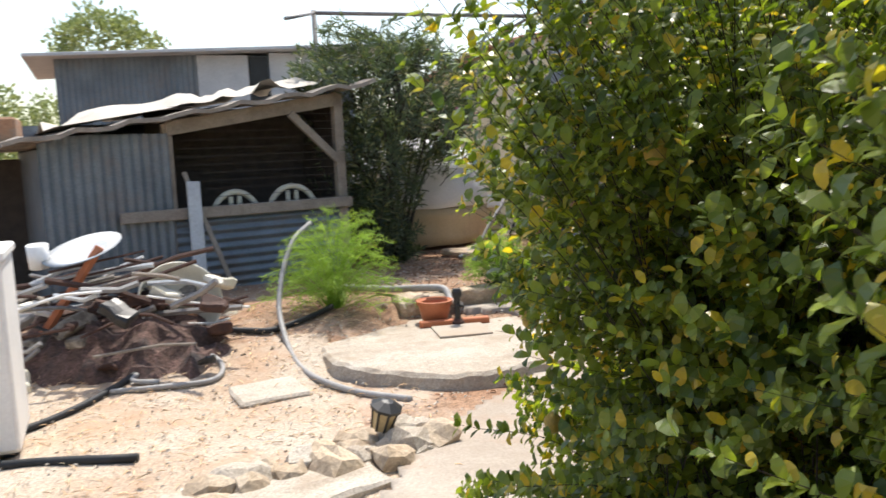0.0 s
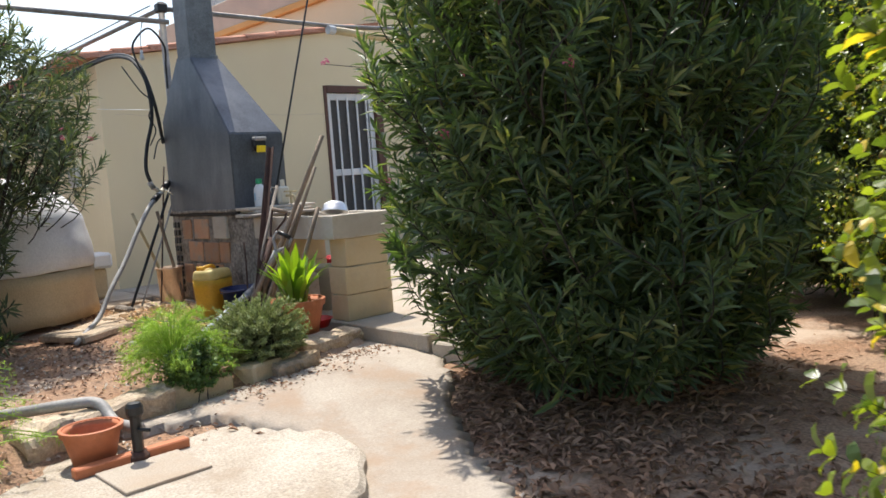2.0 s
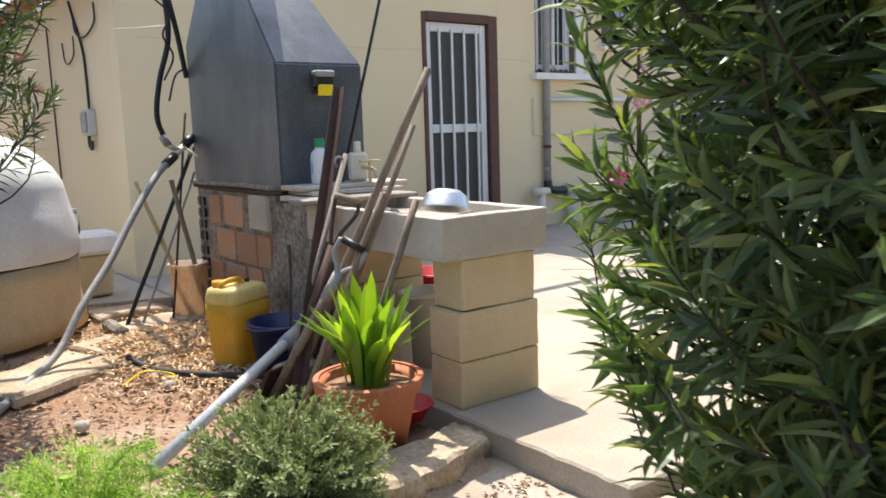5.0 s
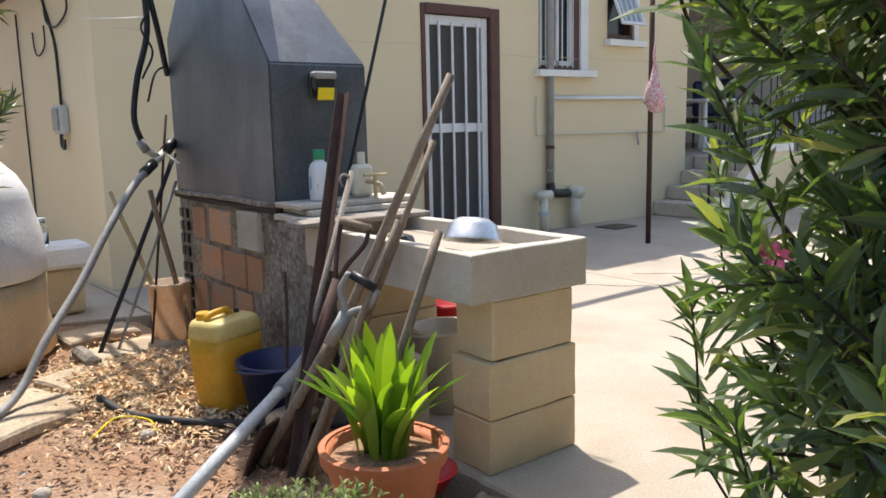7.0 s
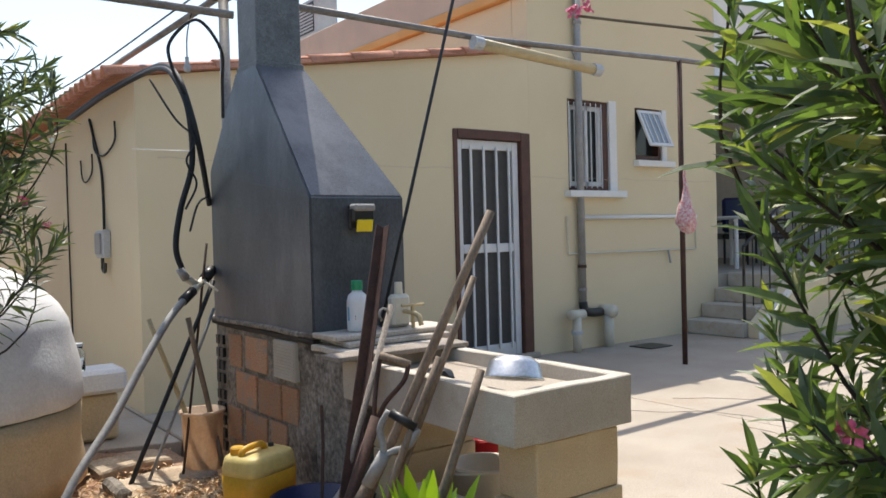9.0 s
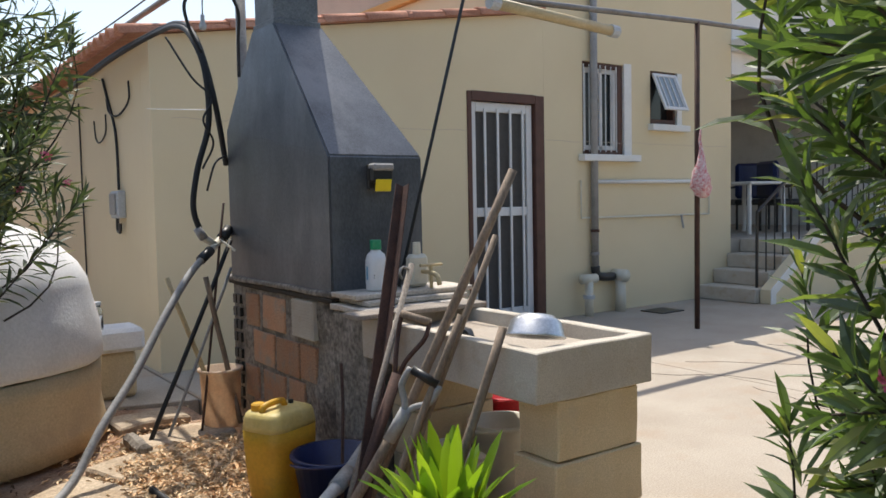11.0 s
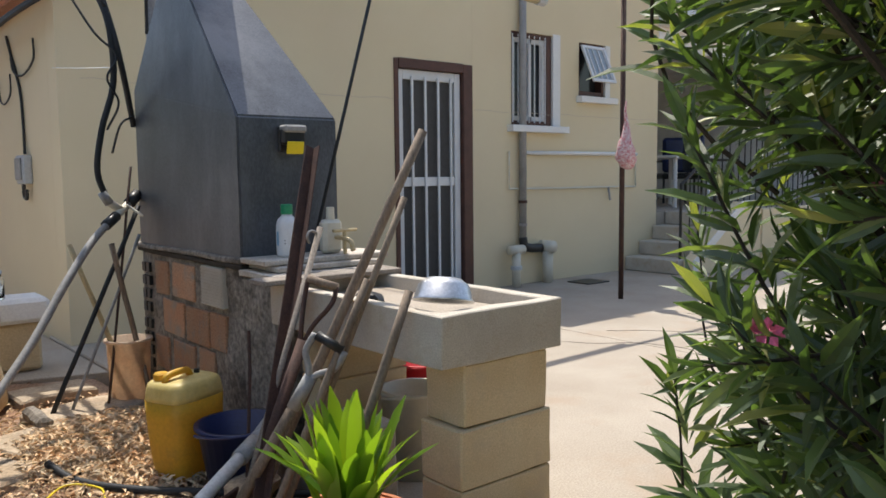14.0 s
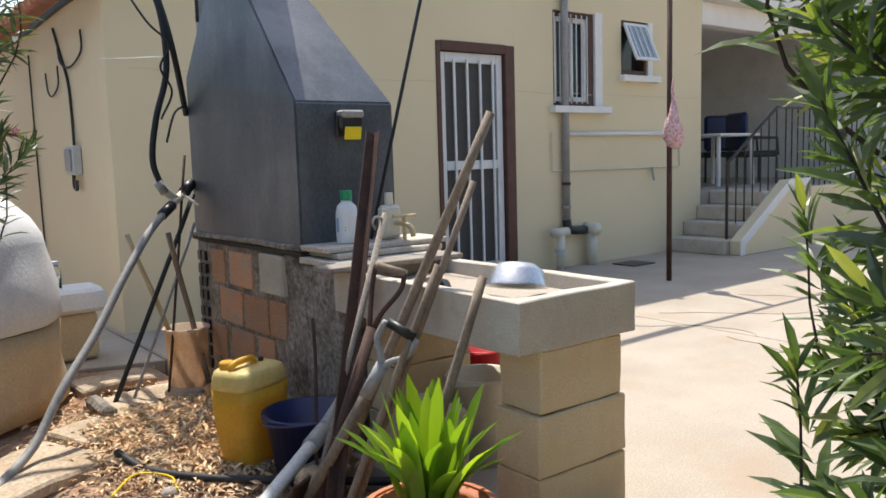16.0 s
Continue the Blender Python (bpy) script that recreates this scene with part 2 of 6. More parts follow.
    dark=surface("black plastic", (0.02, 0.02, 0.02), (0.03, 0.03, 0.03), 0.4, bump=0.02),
    solar=surface("yellow lens", (0.80, 0.62, 0.02), (0.76, 0.58, 0.02), 0.35, bump=0.0, grain=0.03),
    steelbright=surface("brushed aluminium bowl", (0.62, 0.63, 0.64), (0.55, 0.56, 0.57), 0.32, metal=0.85, scale=9, fine=120, bump=0.04),
    bottle=surface("white plastic bottle", (0.76, 0.77, 0.78), (0.72, 0.73, 0.74), 0.4, bump=0.0, grain=0.03),
    green=surface("green plastic cap", (0.03, 0.33, 0.16), (0.025, 0.28, 0.13), 0.4, bump=0.0),
    labelblue=surface("blue printed label", (0.22, 0.46, 0.66), (0.2, 0.42, 0.6), 0.5, bump=0.0),
    tube=surface("yellowed tube lamp housing", (0.58, 0.47, 0.27), (0.5, 0.38, 0.2), 0.5, bump=0.05),
    pink=surface("red and white cloth", (0.62, 0.18, 0.2), (0.75, 0.68, 0.66), 0.9, scale=45, fine=90, bump=0.2),
    flower=surface("pink petals", (0.78, 0.22, 0.34), (0.7, 0.15, 0.27), 0.7, bump=0.0, island=0.2),
    far=surface("far scrub", (0.11, 0.13, 0.06), (0.07, 0.09, 0.04), 0.95, scale=0.2, fine=2, bump=0.3),
    oleander=leaf_material("oleander leaves", (0.040, 0.066, 0.032), (0.128, 0.178, 0.078), (1.7, 2.0, 0.55), (0.27, 0.27, 0.10), 0.42, 0.34, 0.05),
    oleandergrey=leaf_material("dusty oleander leaves", (0.045, 0.064, 0.04), (0.115, 0.145, 0.082), (1.5, 1.7, 0.6), (0.25, 0.24, 0.11), 0.45, 0.28, 0.05),
    citrus=leaf_material("citrus leaves", (0.045, 0.08, 0.02), (0.24, 0.30, 0.05), (1.9, 1.9, 0.5), (0.50, 0.38, 0.05), 0.32, 0.45, 0.05),
    fern=leaf_material("asparagus fern sprays", (0.21, 0.34, 0.055), (0.38, 0.52, 0.10), (1.25, 1.3, 0.6), None, 0.6, 0.45),
    trailing=leaf_material("trailing plant leaves", (0.07, 0.13, 0.03), (0.20, 0.30, 0.09), (1.3, 1.4, 0.5), None, 0.45, 0.3),
    herb=leaf_material("grey-green herb leaves", (0.17, 0.21, 0.085), (0.38, 0.42, 0.20), (1.0, 1.1, 0.6), None, 0.6, 0.25),
    agapanthus=leaf_material("strap leaves", (0.09, 0.19, 0.025), (0.24, 0.38, 0.04), (1.7, 1.6, 0.4), None, 0.3, 0.5),
    lemon=surface("ripening lemon skin", (0.40, 0.26, 0.05), (0.26, 0.22, 0.05), 0.5, scale=12, fine=120, bump=0.15),
)


for key, share in (("yellow", 0.3), ("cream", 0.25), ("stained", 0.45)):
    nt = M[key].node_tree
    bsdf, out = nt.nodes["Principled BSDF"], nt.nodes["Material Output"]
    thin = nt.nodes.new("ShaderNodeBsdfTranslucent")
    nt.links.new(bsdf.inputs["Base Color"].links[0].from_socket, thin.inputs[0])
    blend = nt.nodes.new("ShaderNodeMixShader")
    blend.inputs[0].default_value = share
    nt.links.new(bsdf.outputs[0], blend.inputs[1])
    nt.links.new(thin.outputs[0], blend.inputs[2])
    nt.links.new(blend.outputs[0], out.inputs[0])


# ---- shaping helpers ----
def mesh_of(bm, name, smooth=False):
    me = bpy.data.meshes.new(name)
    bm.normal_update()
    bm.to_mesh(me)
    bm.free()
    if smooth:
        for p in me.polygons:
            p.use_smooth = True
    return me


def part(name, bm, material, parent=None, label="", smooth=False):
    ob = new(name, mesh_of(bm, name, smooth))
    ob.data.materials.append(M[material])
    if parent is not None:
        ob.parent = parent
    if label:
        ob["label"] = label
    return ob


def thing(name, label, category, at=(0, 0, 0), turn=0.0, group="", kind=""):
    e = new(name)
    e.empty_display_size = 0.1
    e.matrix_world = pose(*at, 0, 0, turn)
    return tagged(e, label, category, group, kind)


def single(name, bm, material, label, category, group="", kind="", smooth=False):
    return tagged(part(name, bm, material, None, "", smooth), label, category, group, kind)


def box(bm, lo, hi, bevel=0.0, m=None, seg=1):
    r = bmesh.ops.create_cube(bm, size=1.0)
    vs = r["verts"]
    c = [(a + b) / 2 for a, b in zip(lo, hi)]
    s = [b - a for a, b in zip(lo, hi)]
    for v in vs:
        v.co = Vector((v.co.x * s[0] + c[0], v.co.y * s[1] + c[1], v.co.z * s[2] + c[2]))
    if bevel:
        es = list({e for v in vs for e in v.link_edges})
        r = bmesh.ops.bevel(bm, geom=es, offset=bevel, segments=seg, affect="EDGES", profile=0.6)
        vs = list({v for f in r["faces"] for v in f.verts} | {v for v in vs if v.is_valid})
    if m is not None:
        bmesh.ops.transform(bm, matrix=m, verts=vs)
    return bm


def boxes(*spans, bevel=0.004):
    bm = bmesh.new()
    for lo, hi in spans:
        box(bm, lo, hi, bevel)
    return bm


def tube(pts, r, seg=8, bm=None, cap=True, radii=None):
    """A round bar along a line of points."""
    bm = bm or bmesh.new()
    pts = [Vector(p) for p in pts]
    rings, side = [], None
    for i, p in enumerate(pts):
        d = (pts[min(i + 1, len(pts) - 1)] - pts[max(i - 1, 0)]).normalized()
        if side is None:
            side = d.orthogonal().normalized()
        side = (side - d * side.dot(d)).normalized()
        up = d.cross(side)
        rr = radii[i] if radii else r
        rings.append([bm.verts.new(p + rr * (math.cos(a) * side + math.sin(a) * up)) for a in (2 * math.pi * k / seg for k in range(seg))])
    for a, b in zip(rings, rings[1:]):
        for k in range(seg):
            bm.faces.new((a[k], a[(k + 1) % seg], b[(k + 1) % seg], b[k]))
    if cap:
        bm.faces.new(rings[0][::-1])
        bm.faces.new(rings[-1])
    return bm


def curve_pts(pts, n=8):
    """A smooth line through the points."""
    P = [Vector(p) for p in pts]
    P = [2 * P[0] - P[1]] + P + [2 * P[-1] - P[-2]]
    out = []
    for i in range(1, len(P) - 2):
        a, b, c, d = P[i - 1:i + 3]
        for k in range(n):
            t = k / n
            out.append(0.5 * ((2 * b) + (c - a) * t + (2 * a - 5 * b + 4 * c - d) * t * t + (3 * b - a - 3 * c + d) * t ** 3))
    return out + [P[-2]]


def lathe(profile, seg=24, at=(0, 0, 0), bm=None, squash=1.0):
    """A turned shape from (radius, height) pairs."""
    bm = bm or bmesh.new()
    rings = []
    for r, z in profile:
        if r < 1e-5:
            rings.append([bm.verts.new((at[0], at[1], at[2] + z))])
        else:
            rings.append([bm.verts.new((at[0] + r * math.cos(2 * math.pi * k / seg), at[1] + squash * r * math.sin(2 * math.pi * k / seg), at[2] + z)) for k in range(seg)])
    for a, b in zip(rings, rings[1:]):
        for k in range(seg):
            q = [a[k % len(a)], a[(k + 1) % len(a)], b[(k + 1) % len(b)], b[k % len(b)]]
            q = list(dict.fromkeys(q))
            if len(q) > 2:
                bm.faces.new(q)
    return bm


def roughen(bm, amount, scale, seed=0.0, cuts=3):
    bmesh.ops.subdivide_edges(bm, edges=bm.edges[:], cuts=cuts, use_grid_fill=True)
    for v in bm.verts:
        v.co += amount * noise.noise_vector(v.co * scale + Vector((seed, seed * 1.7, 3.1)))
    return bm


def prism(outline, z0, z1, bevel=0.0):
    """An upright slab over a plan outline."""
    bm = bmesh.new()
    f = bm.faces.new([bm.verts.new((x, y, z0)) for x, y in outline])
    if f.normal.z > 0:
        f.normal_flip()
    up = bmesh.ops.extrude_face_region(bm, geom=[f])
    bmesh.ops.translate(bm, verts=[g for g in up["geom"] if isinstance(g, bmesh.types.BMVert)], vec=(0, 0, z1 - z0))
    bmesh.ops.recalc_face_normals(bm, faces=bm.faces[:])
    if bevel:
        bmesh.ops.bevel(bm, geom=bm.edges[:], offset=bevel, segments=1, affect="EDGES")
    return bm


def leaf_mesh(name, places, ways, ups, lengths, widths, fold=0.25, droop=0.15, oval=False):
    """Many blades in one mesh: each a folded, drooping leaf, or an oval one that curls."""
    n = len(places)
    P, D, U = (np.asarray(a, float) for a in (places, ways, ups))
    L, W = np.asarray(lengths, float)[:, None], np.asarray(widths, float)[:, None]
    D /= np.linalg.norm(D, axis=1, keepdims=True) + 1e-9
    S = np.cross(D, U)
    S /= np.linalg.norm(S, axis=1, keepdims=True) + 1e-9
    N = np.cross(S, D)
    rise = N * W * fold
    m1, m2 = P + D * L * 0.33 + N * L * droop * 0.3, P + D * L * 0.68 + N * L * droop * 0.2
    if oval:
        cup = N * W * 0.22
        a1, a2, a3 = P + D * L * 0.2, P + D * L * 0.52 + N * L * 0.07, P + D * L * 0.82 + N * L * 0.03
        V = np.stack([P, a1 - S * W * 0.34 + cup, a1 + S * W * 0.34, a2 - S * W * 0.5 + cup, a2 + S * W * 0.5, a3 - S * W * 0.33 + cup, a3 + S * W * 0.33, P + D * L - N * L * 0.08], 1).reshape(-1, 3)
        base = (np.arange(n) * 8)[:, None]
        F = np.concatenate([base + q for q in ([0, 2, 1], [1, 2, 4], [1, 4, 3], [3, 4, 6], [3, 6, 5], [5, 6, 7])], 0)
        me = bpy.data.meshes.new(name)
        me.from_pydata(V.tolist(), [], F.tolist())
        me.update()
        return me
    V = np.stack([P, m1 - S * W * 0.46 + rise, m1, m1 + S * W * 0.46 + rise, m2 - S * W * 0.42 + rise, m2, m2 + S * W * 0.42 + rise, P + D * L - N * L * droop * 0.4], 1).reshape(-1, 3)
    base = (np.arange(n) * 8)[:, None]
    F = np.concatenate([base + q for q in ([0, 2, 1], [0, 3, 2], [1, 2, 5], [1, 5, 4], [2, 3, 6], [2, 6, 5], [4, 5, 7], [5, 6, 7])], 0)
    me = bpy.data.meshes.new(name)
    me.from_pydata(V.tolist(), [], F.tolist())
    me.update()
    return me


def crown_part(name, me, material, parent, label=""):
    me.materials.append(M[material])
    ob = new(name, me)
    ob.parent = parent
    if label:
        ob["label"] = label
    return ob


# ---- ground, path, patio ----
def smooth_step(a, b, v):
    t = max(0.0, min(1.0, (v - a) / (b - a)))
    return t * t * (3 - 2 * t)


def low_ground(y):
    return -0.145 - 0.125 * smooth_step(0.6, 1.9, -y) - 0.03 * smooth_step(2.5, 6.0, -y)


def ground_z(x, y):
    """Garden soil behind the kerb, falling towards the low yard."""
    kerb = -0.30 + 0.17 * min(x, 0)
    soft = 0.10 + 1.3 * smooth_step(2.1, 3.2, -x)
    bed = smooth_step(kerb - soft, kerb + soft * 0.5, y)
    z = low_ground(y) * (1 - bed) + (-0.045) * bed
    if x > 0.0:
        z = min(z, -0.115)
    if x > -0.6 and y < -1.0:
        z += 0.035 * smooth_step(-0.6, 0.1, x)
    if x > 0.05 and y > -0.9:
        z = -0.14
    d = math.hypot(x + 3, y)
    near = 1 - smooth_step(8, 14, d)
    return z + near * (0.022 * noise.noise(Vector((x * 1.9, y * 1.9, 0.3))) + 0.010 * noise.noise(Vector((x * 7, y * 7, 1.3))))


def axis_steps(lo, hi, step, far):
    mids = list(np.arange(lo, hi + step / 2, step))
    out, s = [], step
    v = hi
    while v < far:
        s *= 1.35
        v += s
        out.append(v)
    low, s, v = [], step, lo
    while v > -far:
        s *= 1.35
        v -= s
        low.append(v)
    return low[::-1] + [float(m) for m in mids] + out


xs, ys = axis_steps(-6.5, 2.2, 0.07, 400), axis_steps(-7.5, 4.5, 0.07, 400)
verts = [(x, y, ground_z(x, y)) for y in ys for x in xs]
nx = len(xs)
faces = [(j * nx + i, j * nx + i + 1, (j + 1) * nx + i + 1, (j + 1) * nx + i) for j in range(len(ys) - 1) for i in range(nx - 1)]
me = bpy.data.meshes.new("ground")
me.from_pydata(verts, [], faces)
for p in me.polygons:
    p.use_smooth = True
me.materials.append(M["soil"])
tagged(new("ground", me), "dry reddish garden soil with pale sandy patches", "ground", kind="structure")


def inside(outline, x, y):
    hit, n = False, len(outline)
    for i in range(n):
        (x0, y0), (x1, y1) = outline[i], outline[(i + 1) % n]
        if (y0 > y) != (y1 > y) and x < (x1 - x0) * (y - y0) / (y1 - y0) + x0:
            hit = not hit
    return hit


PATH_EDGE = [(0.04, -0.22), (0.04, -0.95), (-0.12, -1.22), (-0.52, -1.62), (-0.98, -2.35), (-1.45, -3.2), (-1.95, -4.3), (-2.15, -5.6), (-2.2, -8.0),
             (-4.0, -8.0), (-3.6, -6.2), (-3.05, -4.2), (-2.45, -3.0), (-1.72, -2.28), (-1.28, -1.9), (-1.22, -1.3), (-1.4, -0.95), (-1.9, -0.76), (-1.3, -0.66), (-0.6, -0.5)]
step = 0.06
cols, rows_y = int(4.2 / step), int(8.0 / step)
index, verts, faces = {}, [], []


def path_vert(i, j):
    if (i, j) not in index:
        x, y = -4.1 + i * step, -8.1 + j * step
        wob = 0.05
        x2 = x + wob * noise.noise(Vector((x * 3, y * 3, 5)))
        y2 = y + wob * noise.noise(Vector((x * 3, y * 3, 9)))
        index[i, j] = len(verts)
        verts.append((x2, y2, low_ground(y2) + 0.045 + 0.008 * noise.noise(Vector((x * 2.4, y * 2.4, 2)))))
    return index[i, j]


for i in range(cols + 2):
    for j in range(rows_y + 2):
        if inside(PATH_EDGE, -4.1 + (i + 0.5) * step, -8.1 + (j + 0.5) * step):
            faces.append((path_vert(i, j), path_vert(i + 1, j), path_vert(i + 1, j + 1), path_vert(i, j + 1)))
bm = bmesh.new()
bv = [bm.verts.new(v) for v in verts]
for f in faces:
    bm.faces.new([bv[k] for k in f])
rim = [e for e in bm.edges if e.is_boundary]
ex = bmesh.ops.extrude_edge_only(bm, edges=rim)
for g in ex["geom"]:
    if isinstance(g, bmesh.types.BMVert):
        g.co.z -= 0.12
bmesh.ops.recalc_face_normals(bm, faces=bm.faces[:])
single("garden_path", bm, "path", "worn beige concrete garden path with dusty edges", "path", kind="structure", smooth=True)

# pale dust sheet over the near yard
verts, faces, index = [], [], {}
step = 0.09
for i in range(46):
    for j in range(56):
        x, y = -6.6 + i * step, -5.6 + j * step
        d = noise.noise(Vector((x * 1.3, y * 1.3, 8))) * 0.45
        if x + 0.5 * d < -2.75 + 0.35 * smooth_step(2.2, 3.4, -y) and y + d < -1.15 and math.hypot(x + 2.0, y + 1.42) > 0.85:
            q = []
            for a, b in ((i, j), (i + 1, j), (i + 1, j + 1), (i, j + 1)):
                if (a, b) not in index:
                    xx, yy = -6.6 + a * step, -5.6 + b * step
                    index[a, b] = len(verts)
                    verts.append((xx, yy, ground_z(xx, yy) + 0.007))
                q.append(index[a, b])
            faces.append(q)
me = bpy.data.meshes.new("ground_dust")
me.from_pydata(verts, [], faces)
for p in me.polygons:
    p.use_smooth = True
me.materials.append(M["dust"])
tagged(new("ground_dust", me), "pale trodden dusty earth of the near yard", "ground", kind="structure")

# patio: concrete bays with joints
def worn_edge(a, b, n, amount=0.012):
    """Points from a towards b along a chipped edge."""
    return [(a[0] + (b[0] - a[0]) * k / n + amount * noise.noise(Vector((k * 0.9, a[0] * 7, 1))), a[1] + (b[1] - a[1]) * k / n + amount * noise.noise(Vector((k * 0.9, a[1] * 7, 6)))) for k in range(n)]


bm = prism(worn_edge((0.03, 0.3), (0.03, -0.86), 26) + worn_edge((0.03, -0.86), (1.2, -0.90), 24) + [(3.0, -0.9), (3.0, 4.6), (0.03, 4.6)], -0.16, 0.0, 0.009)
single("pavement_patio", bm, "concrete", "pale concrete patio slab with hairline cracks", "pavement", kind="structure")
bm = prism([(3.008, -0.9), (11, -0.9), (11, 4.6), (3.008, 4.6)], -0.16, 0.0, 0.006)
single("pavement_patio_bay", bm, "concrete", "pale concrete patio bay beside the house", "pavement", kind="structure")
bm = prism(worn_edge((0.035, -0.885), (0.04, -1.36), 12, 0.02) + worn_edge((0.04, -1.36), (1.2, -1.5), 20, 0.03) + [(3.0, -1.6), (3.0, -0.925), (0.55, -0.925)], -0.17, -0.04, 0.012)
single("pavement_edge", bm, "concrete", "lower concrete edging strip beside the step", "pavement", kind="structure")
bm = prism([(-1.9, 3.8), (0.022, 3.2), (0.022, 6.5), (-4.5, 6.5), (-4.5, 4.2)], -0.12, -0.01, 0.006)
single("pavement_side", bm, "concrete", "grey concrete walk along the house side wall", "pavement", kind="structure")

# cracks in the patio
bm = bmesh.new()
for sx, sy, ang, n in ((3.2, 1.9, -70, 16), (3.0, 1.0, 20, 14), (2.6, 0.2, 60, 12), (4.6, 1.0, 100, 12)):
    x, y, a = sx, sy, radians(ang)
    pts = []
    for k in range(n):
        pts.append((x, y, 0.0015))
        a += random.uniform(-0.5, 0.5)
        x, y = x + 0.09 * math.cos(a), y + 0.09 * math.sin(a)
    tube(pts, 0.0019, 4, bm)
single("patio_cracks", bm, "mortar", "thin dark cracks in the patio concrete", "cracks", kind="structure")

# ---- house ----
YF, XT = 4.10, 3.87


def roof_line(x):
    return 2.44 + (x - 0.05) * 0.158


def wall_with_holes(x0, x1, top, holes, y0, y1):
    """An upright wall along x with openings through it; top is a function of x."""
    xs_ = sorted({x0, x1, *[h[0] for h in holes], *[h[1] for h in holes]})
    bm = bmesh.new()
    for a, b in zip(xs_, xs_[1:]):
        spans, z = [], 0.0
        for h in sorted((h for h in holes if h[0] <= a and h[1] >= b), key=lambda h: h[2]):
            if h[2] > z:
                spans.append((z, h[2], h[2]))
            z = h[3]
        spans.append((z, top(a), top(b)))
        for lo, za, zb in spans:
            v = [bm.verts.new(p) for p in ((a, y0, lo), (b, y0, lo), (b, y0, zb), (a, y0, za), (a, y1, lo), (b, y1, lo), (b, y1, zb), (a, y1, za))]
            for q in ((0, 1, 2, 3), (5, 4, 7, 6), (4, 0, 3, 7), (1, 5, 6, 2), (3, 2, 6, 7), (4, 5, 1, 0)):
                bm.faces.new([v[k] for k in q])
    bmesh.ops.remove_doubles(bm, verts=bm.verts[:], dist=1e-5)
    return bm


DOOR = (2.91, 3.86, 0.0, 2.23)
WIN1 = (4.41, 5.16, 1.67, 2.63)
WIN2 = (5.47, 6.02, 2.02, 2.61)
single("wall_low", wall_with_holes(0.05, XT, roof_line, [DOOR], YF, YF + 0.22), "stucco", "cream stuccoed wall of the low wing in shade", "wall", kind="structure")
single("wall_tall", wall_with_holes(XT + 0.001, 6.96, lambda x: 4.12, [WIN1, WIN2], YF, YF + 0.22), "stucco", "cream stuccoed wall of the main house", "wall", kind="structure")
single("wall_side", boxes(((0.05, YF + 0.222, -0.05), (0.27, 11, 2.44)), bevel=0), "stucco", "cream stuccoed side wall with damp streaks", "wall", kind="structure")
single("wall_back", boxes(((0.28, 10.8, -0.05), (XT - 0.01, 11, 2.44)), ((XT, 10.8, -0.05), (11.5, 11, 3.6)), bevel=0), "stucco", "plain cream rear wall", "wall", kind="structure")
single("wall_party", boxes(((XT, YF + 0.225, 2.3), (XT + 0.22, 10.79, 3.62)), bevel=0), "stucco", "cream upper side wall above the lean-to roof", "wall", kind="structure")
single("trim_cornice", boxes(((XT - 0.07, YF + 0.02, 3.625), (XT + 0.25, 10.79, 3.73)), bevel=0.012), "band", "ochre painted cornice band under the parapet", "cornice", kind="structure")
single("wall_parapet", boxes(((XT - 0.03, YF + 0.03, 3.735), (XT + 0.21, 10.79, 4.20)), bevel=0.012), "parapet", "weathered pinkish parapet above the cornice", "parapet", kind="structure")
single("roof_flat", boxes(((XT + 0.23, YF + 0.225, 3.6), (11.4, 10.79, 3.75)), bevel=0), "concrete", "flat concrete roof of the main house", "roof", kind="structure")

# lean-to tiled roof: deck and barrel tiles along the edges
bm = bmesh.new()
v = [bm.verts.new(p) for p in ((-0.10, YF - 0.06, 2.425), (XT - 0.01, YF - 0.06, roof_line(XT)), (XT - 0.01, 10.9, roof_line(XT)), (-0.10, 10.9, 2.425))]
f = bm.faces.new(v)
up = bmesh.ops.extrude_face_region(bm, geom=[f])
bmesh.ops.translate(bm, verts=[g for g in up["geom"] if isinstance(g, bmesh.types.BMVert)], vec=(0, 0, 0.05))
bmesh.ops.recalc_face_normals(bm, faces=bm.faces[:])
roof = thing("tiled_roof", "low-pitched lean-to roof with terracotta barrel tiles", "roof", kind="structure")
part("deck", bm, "clay", roof)


def barrel(length, r):
    bm = bmesh.new()
    rings = []
    for k, (s, rr) in enumerate(((0, r), (1, r * 0.82))):
        ring = []
        for layer, t in ((1.0, 0), (0.82, 1)):
            ring.append([bm.verts.new((s * length, rr * layer * math.cos(a), rr * layer * math.sin(a))) for a in (math.pi * i / 7 for i in range(8))])
        rings.append(ring)
    (o0, i0), (o1, i1) = rings
    for k in range(7):
        bm.faces.new((o0[k], o1[k], o1[k + 1], o0[k + 1]))
        bm.faces.new((i0[k], i0[k + 1], i1[k + 1], i1[k]))
        bm.faces.new((o0[k], o0[k + 1], i0[k + 1], i0[k]))
        bm.faces.new((o1[k], i1[k], i1[k + 1], o1[k + 1]))
    return mesh_of(bm, "tile", True)


tile_mesh = barrel(0.46, 0.078)
tile_mesh.materials.append(M["clay"])
slope = math.degrees(math.atan(0.158))


def tile(x, y, lift=0.0, turn=0.0):
    ob = new("tile", tile_mesh)
    ob.parent = roof
    ob.matrix_world = pose(x, y, roof_line(x) + 0.012 + lift, random.uniform(-3, 3), -slope + random.uniform(-1.5, 1), turn + random.uniform(-2, 2))


k = 0
while 0.02 + k * 0.40 < XT - 0.35:
    tile(-0.16 + k * 0.40, YF + 0.0, 0.0)
    k += 1
for k in range(34):
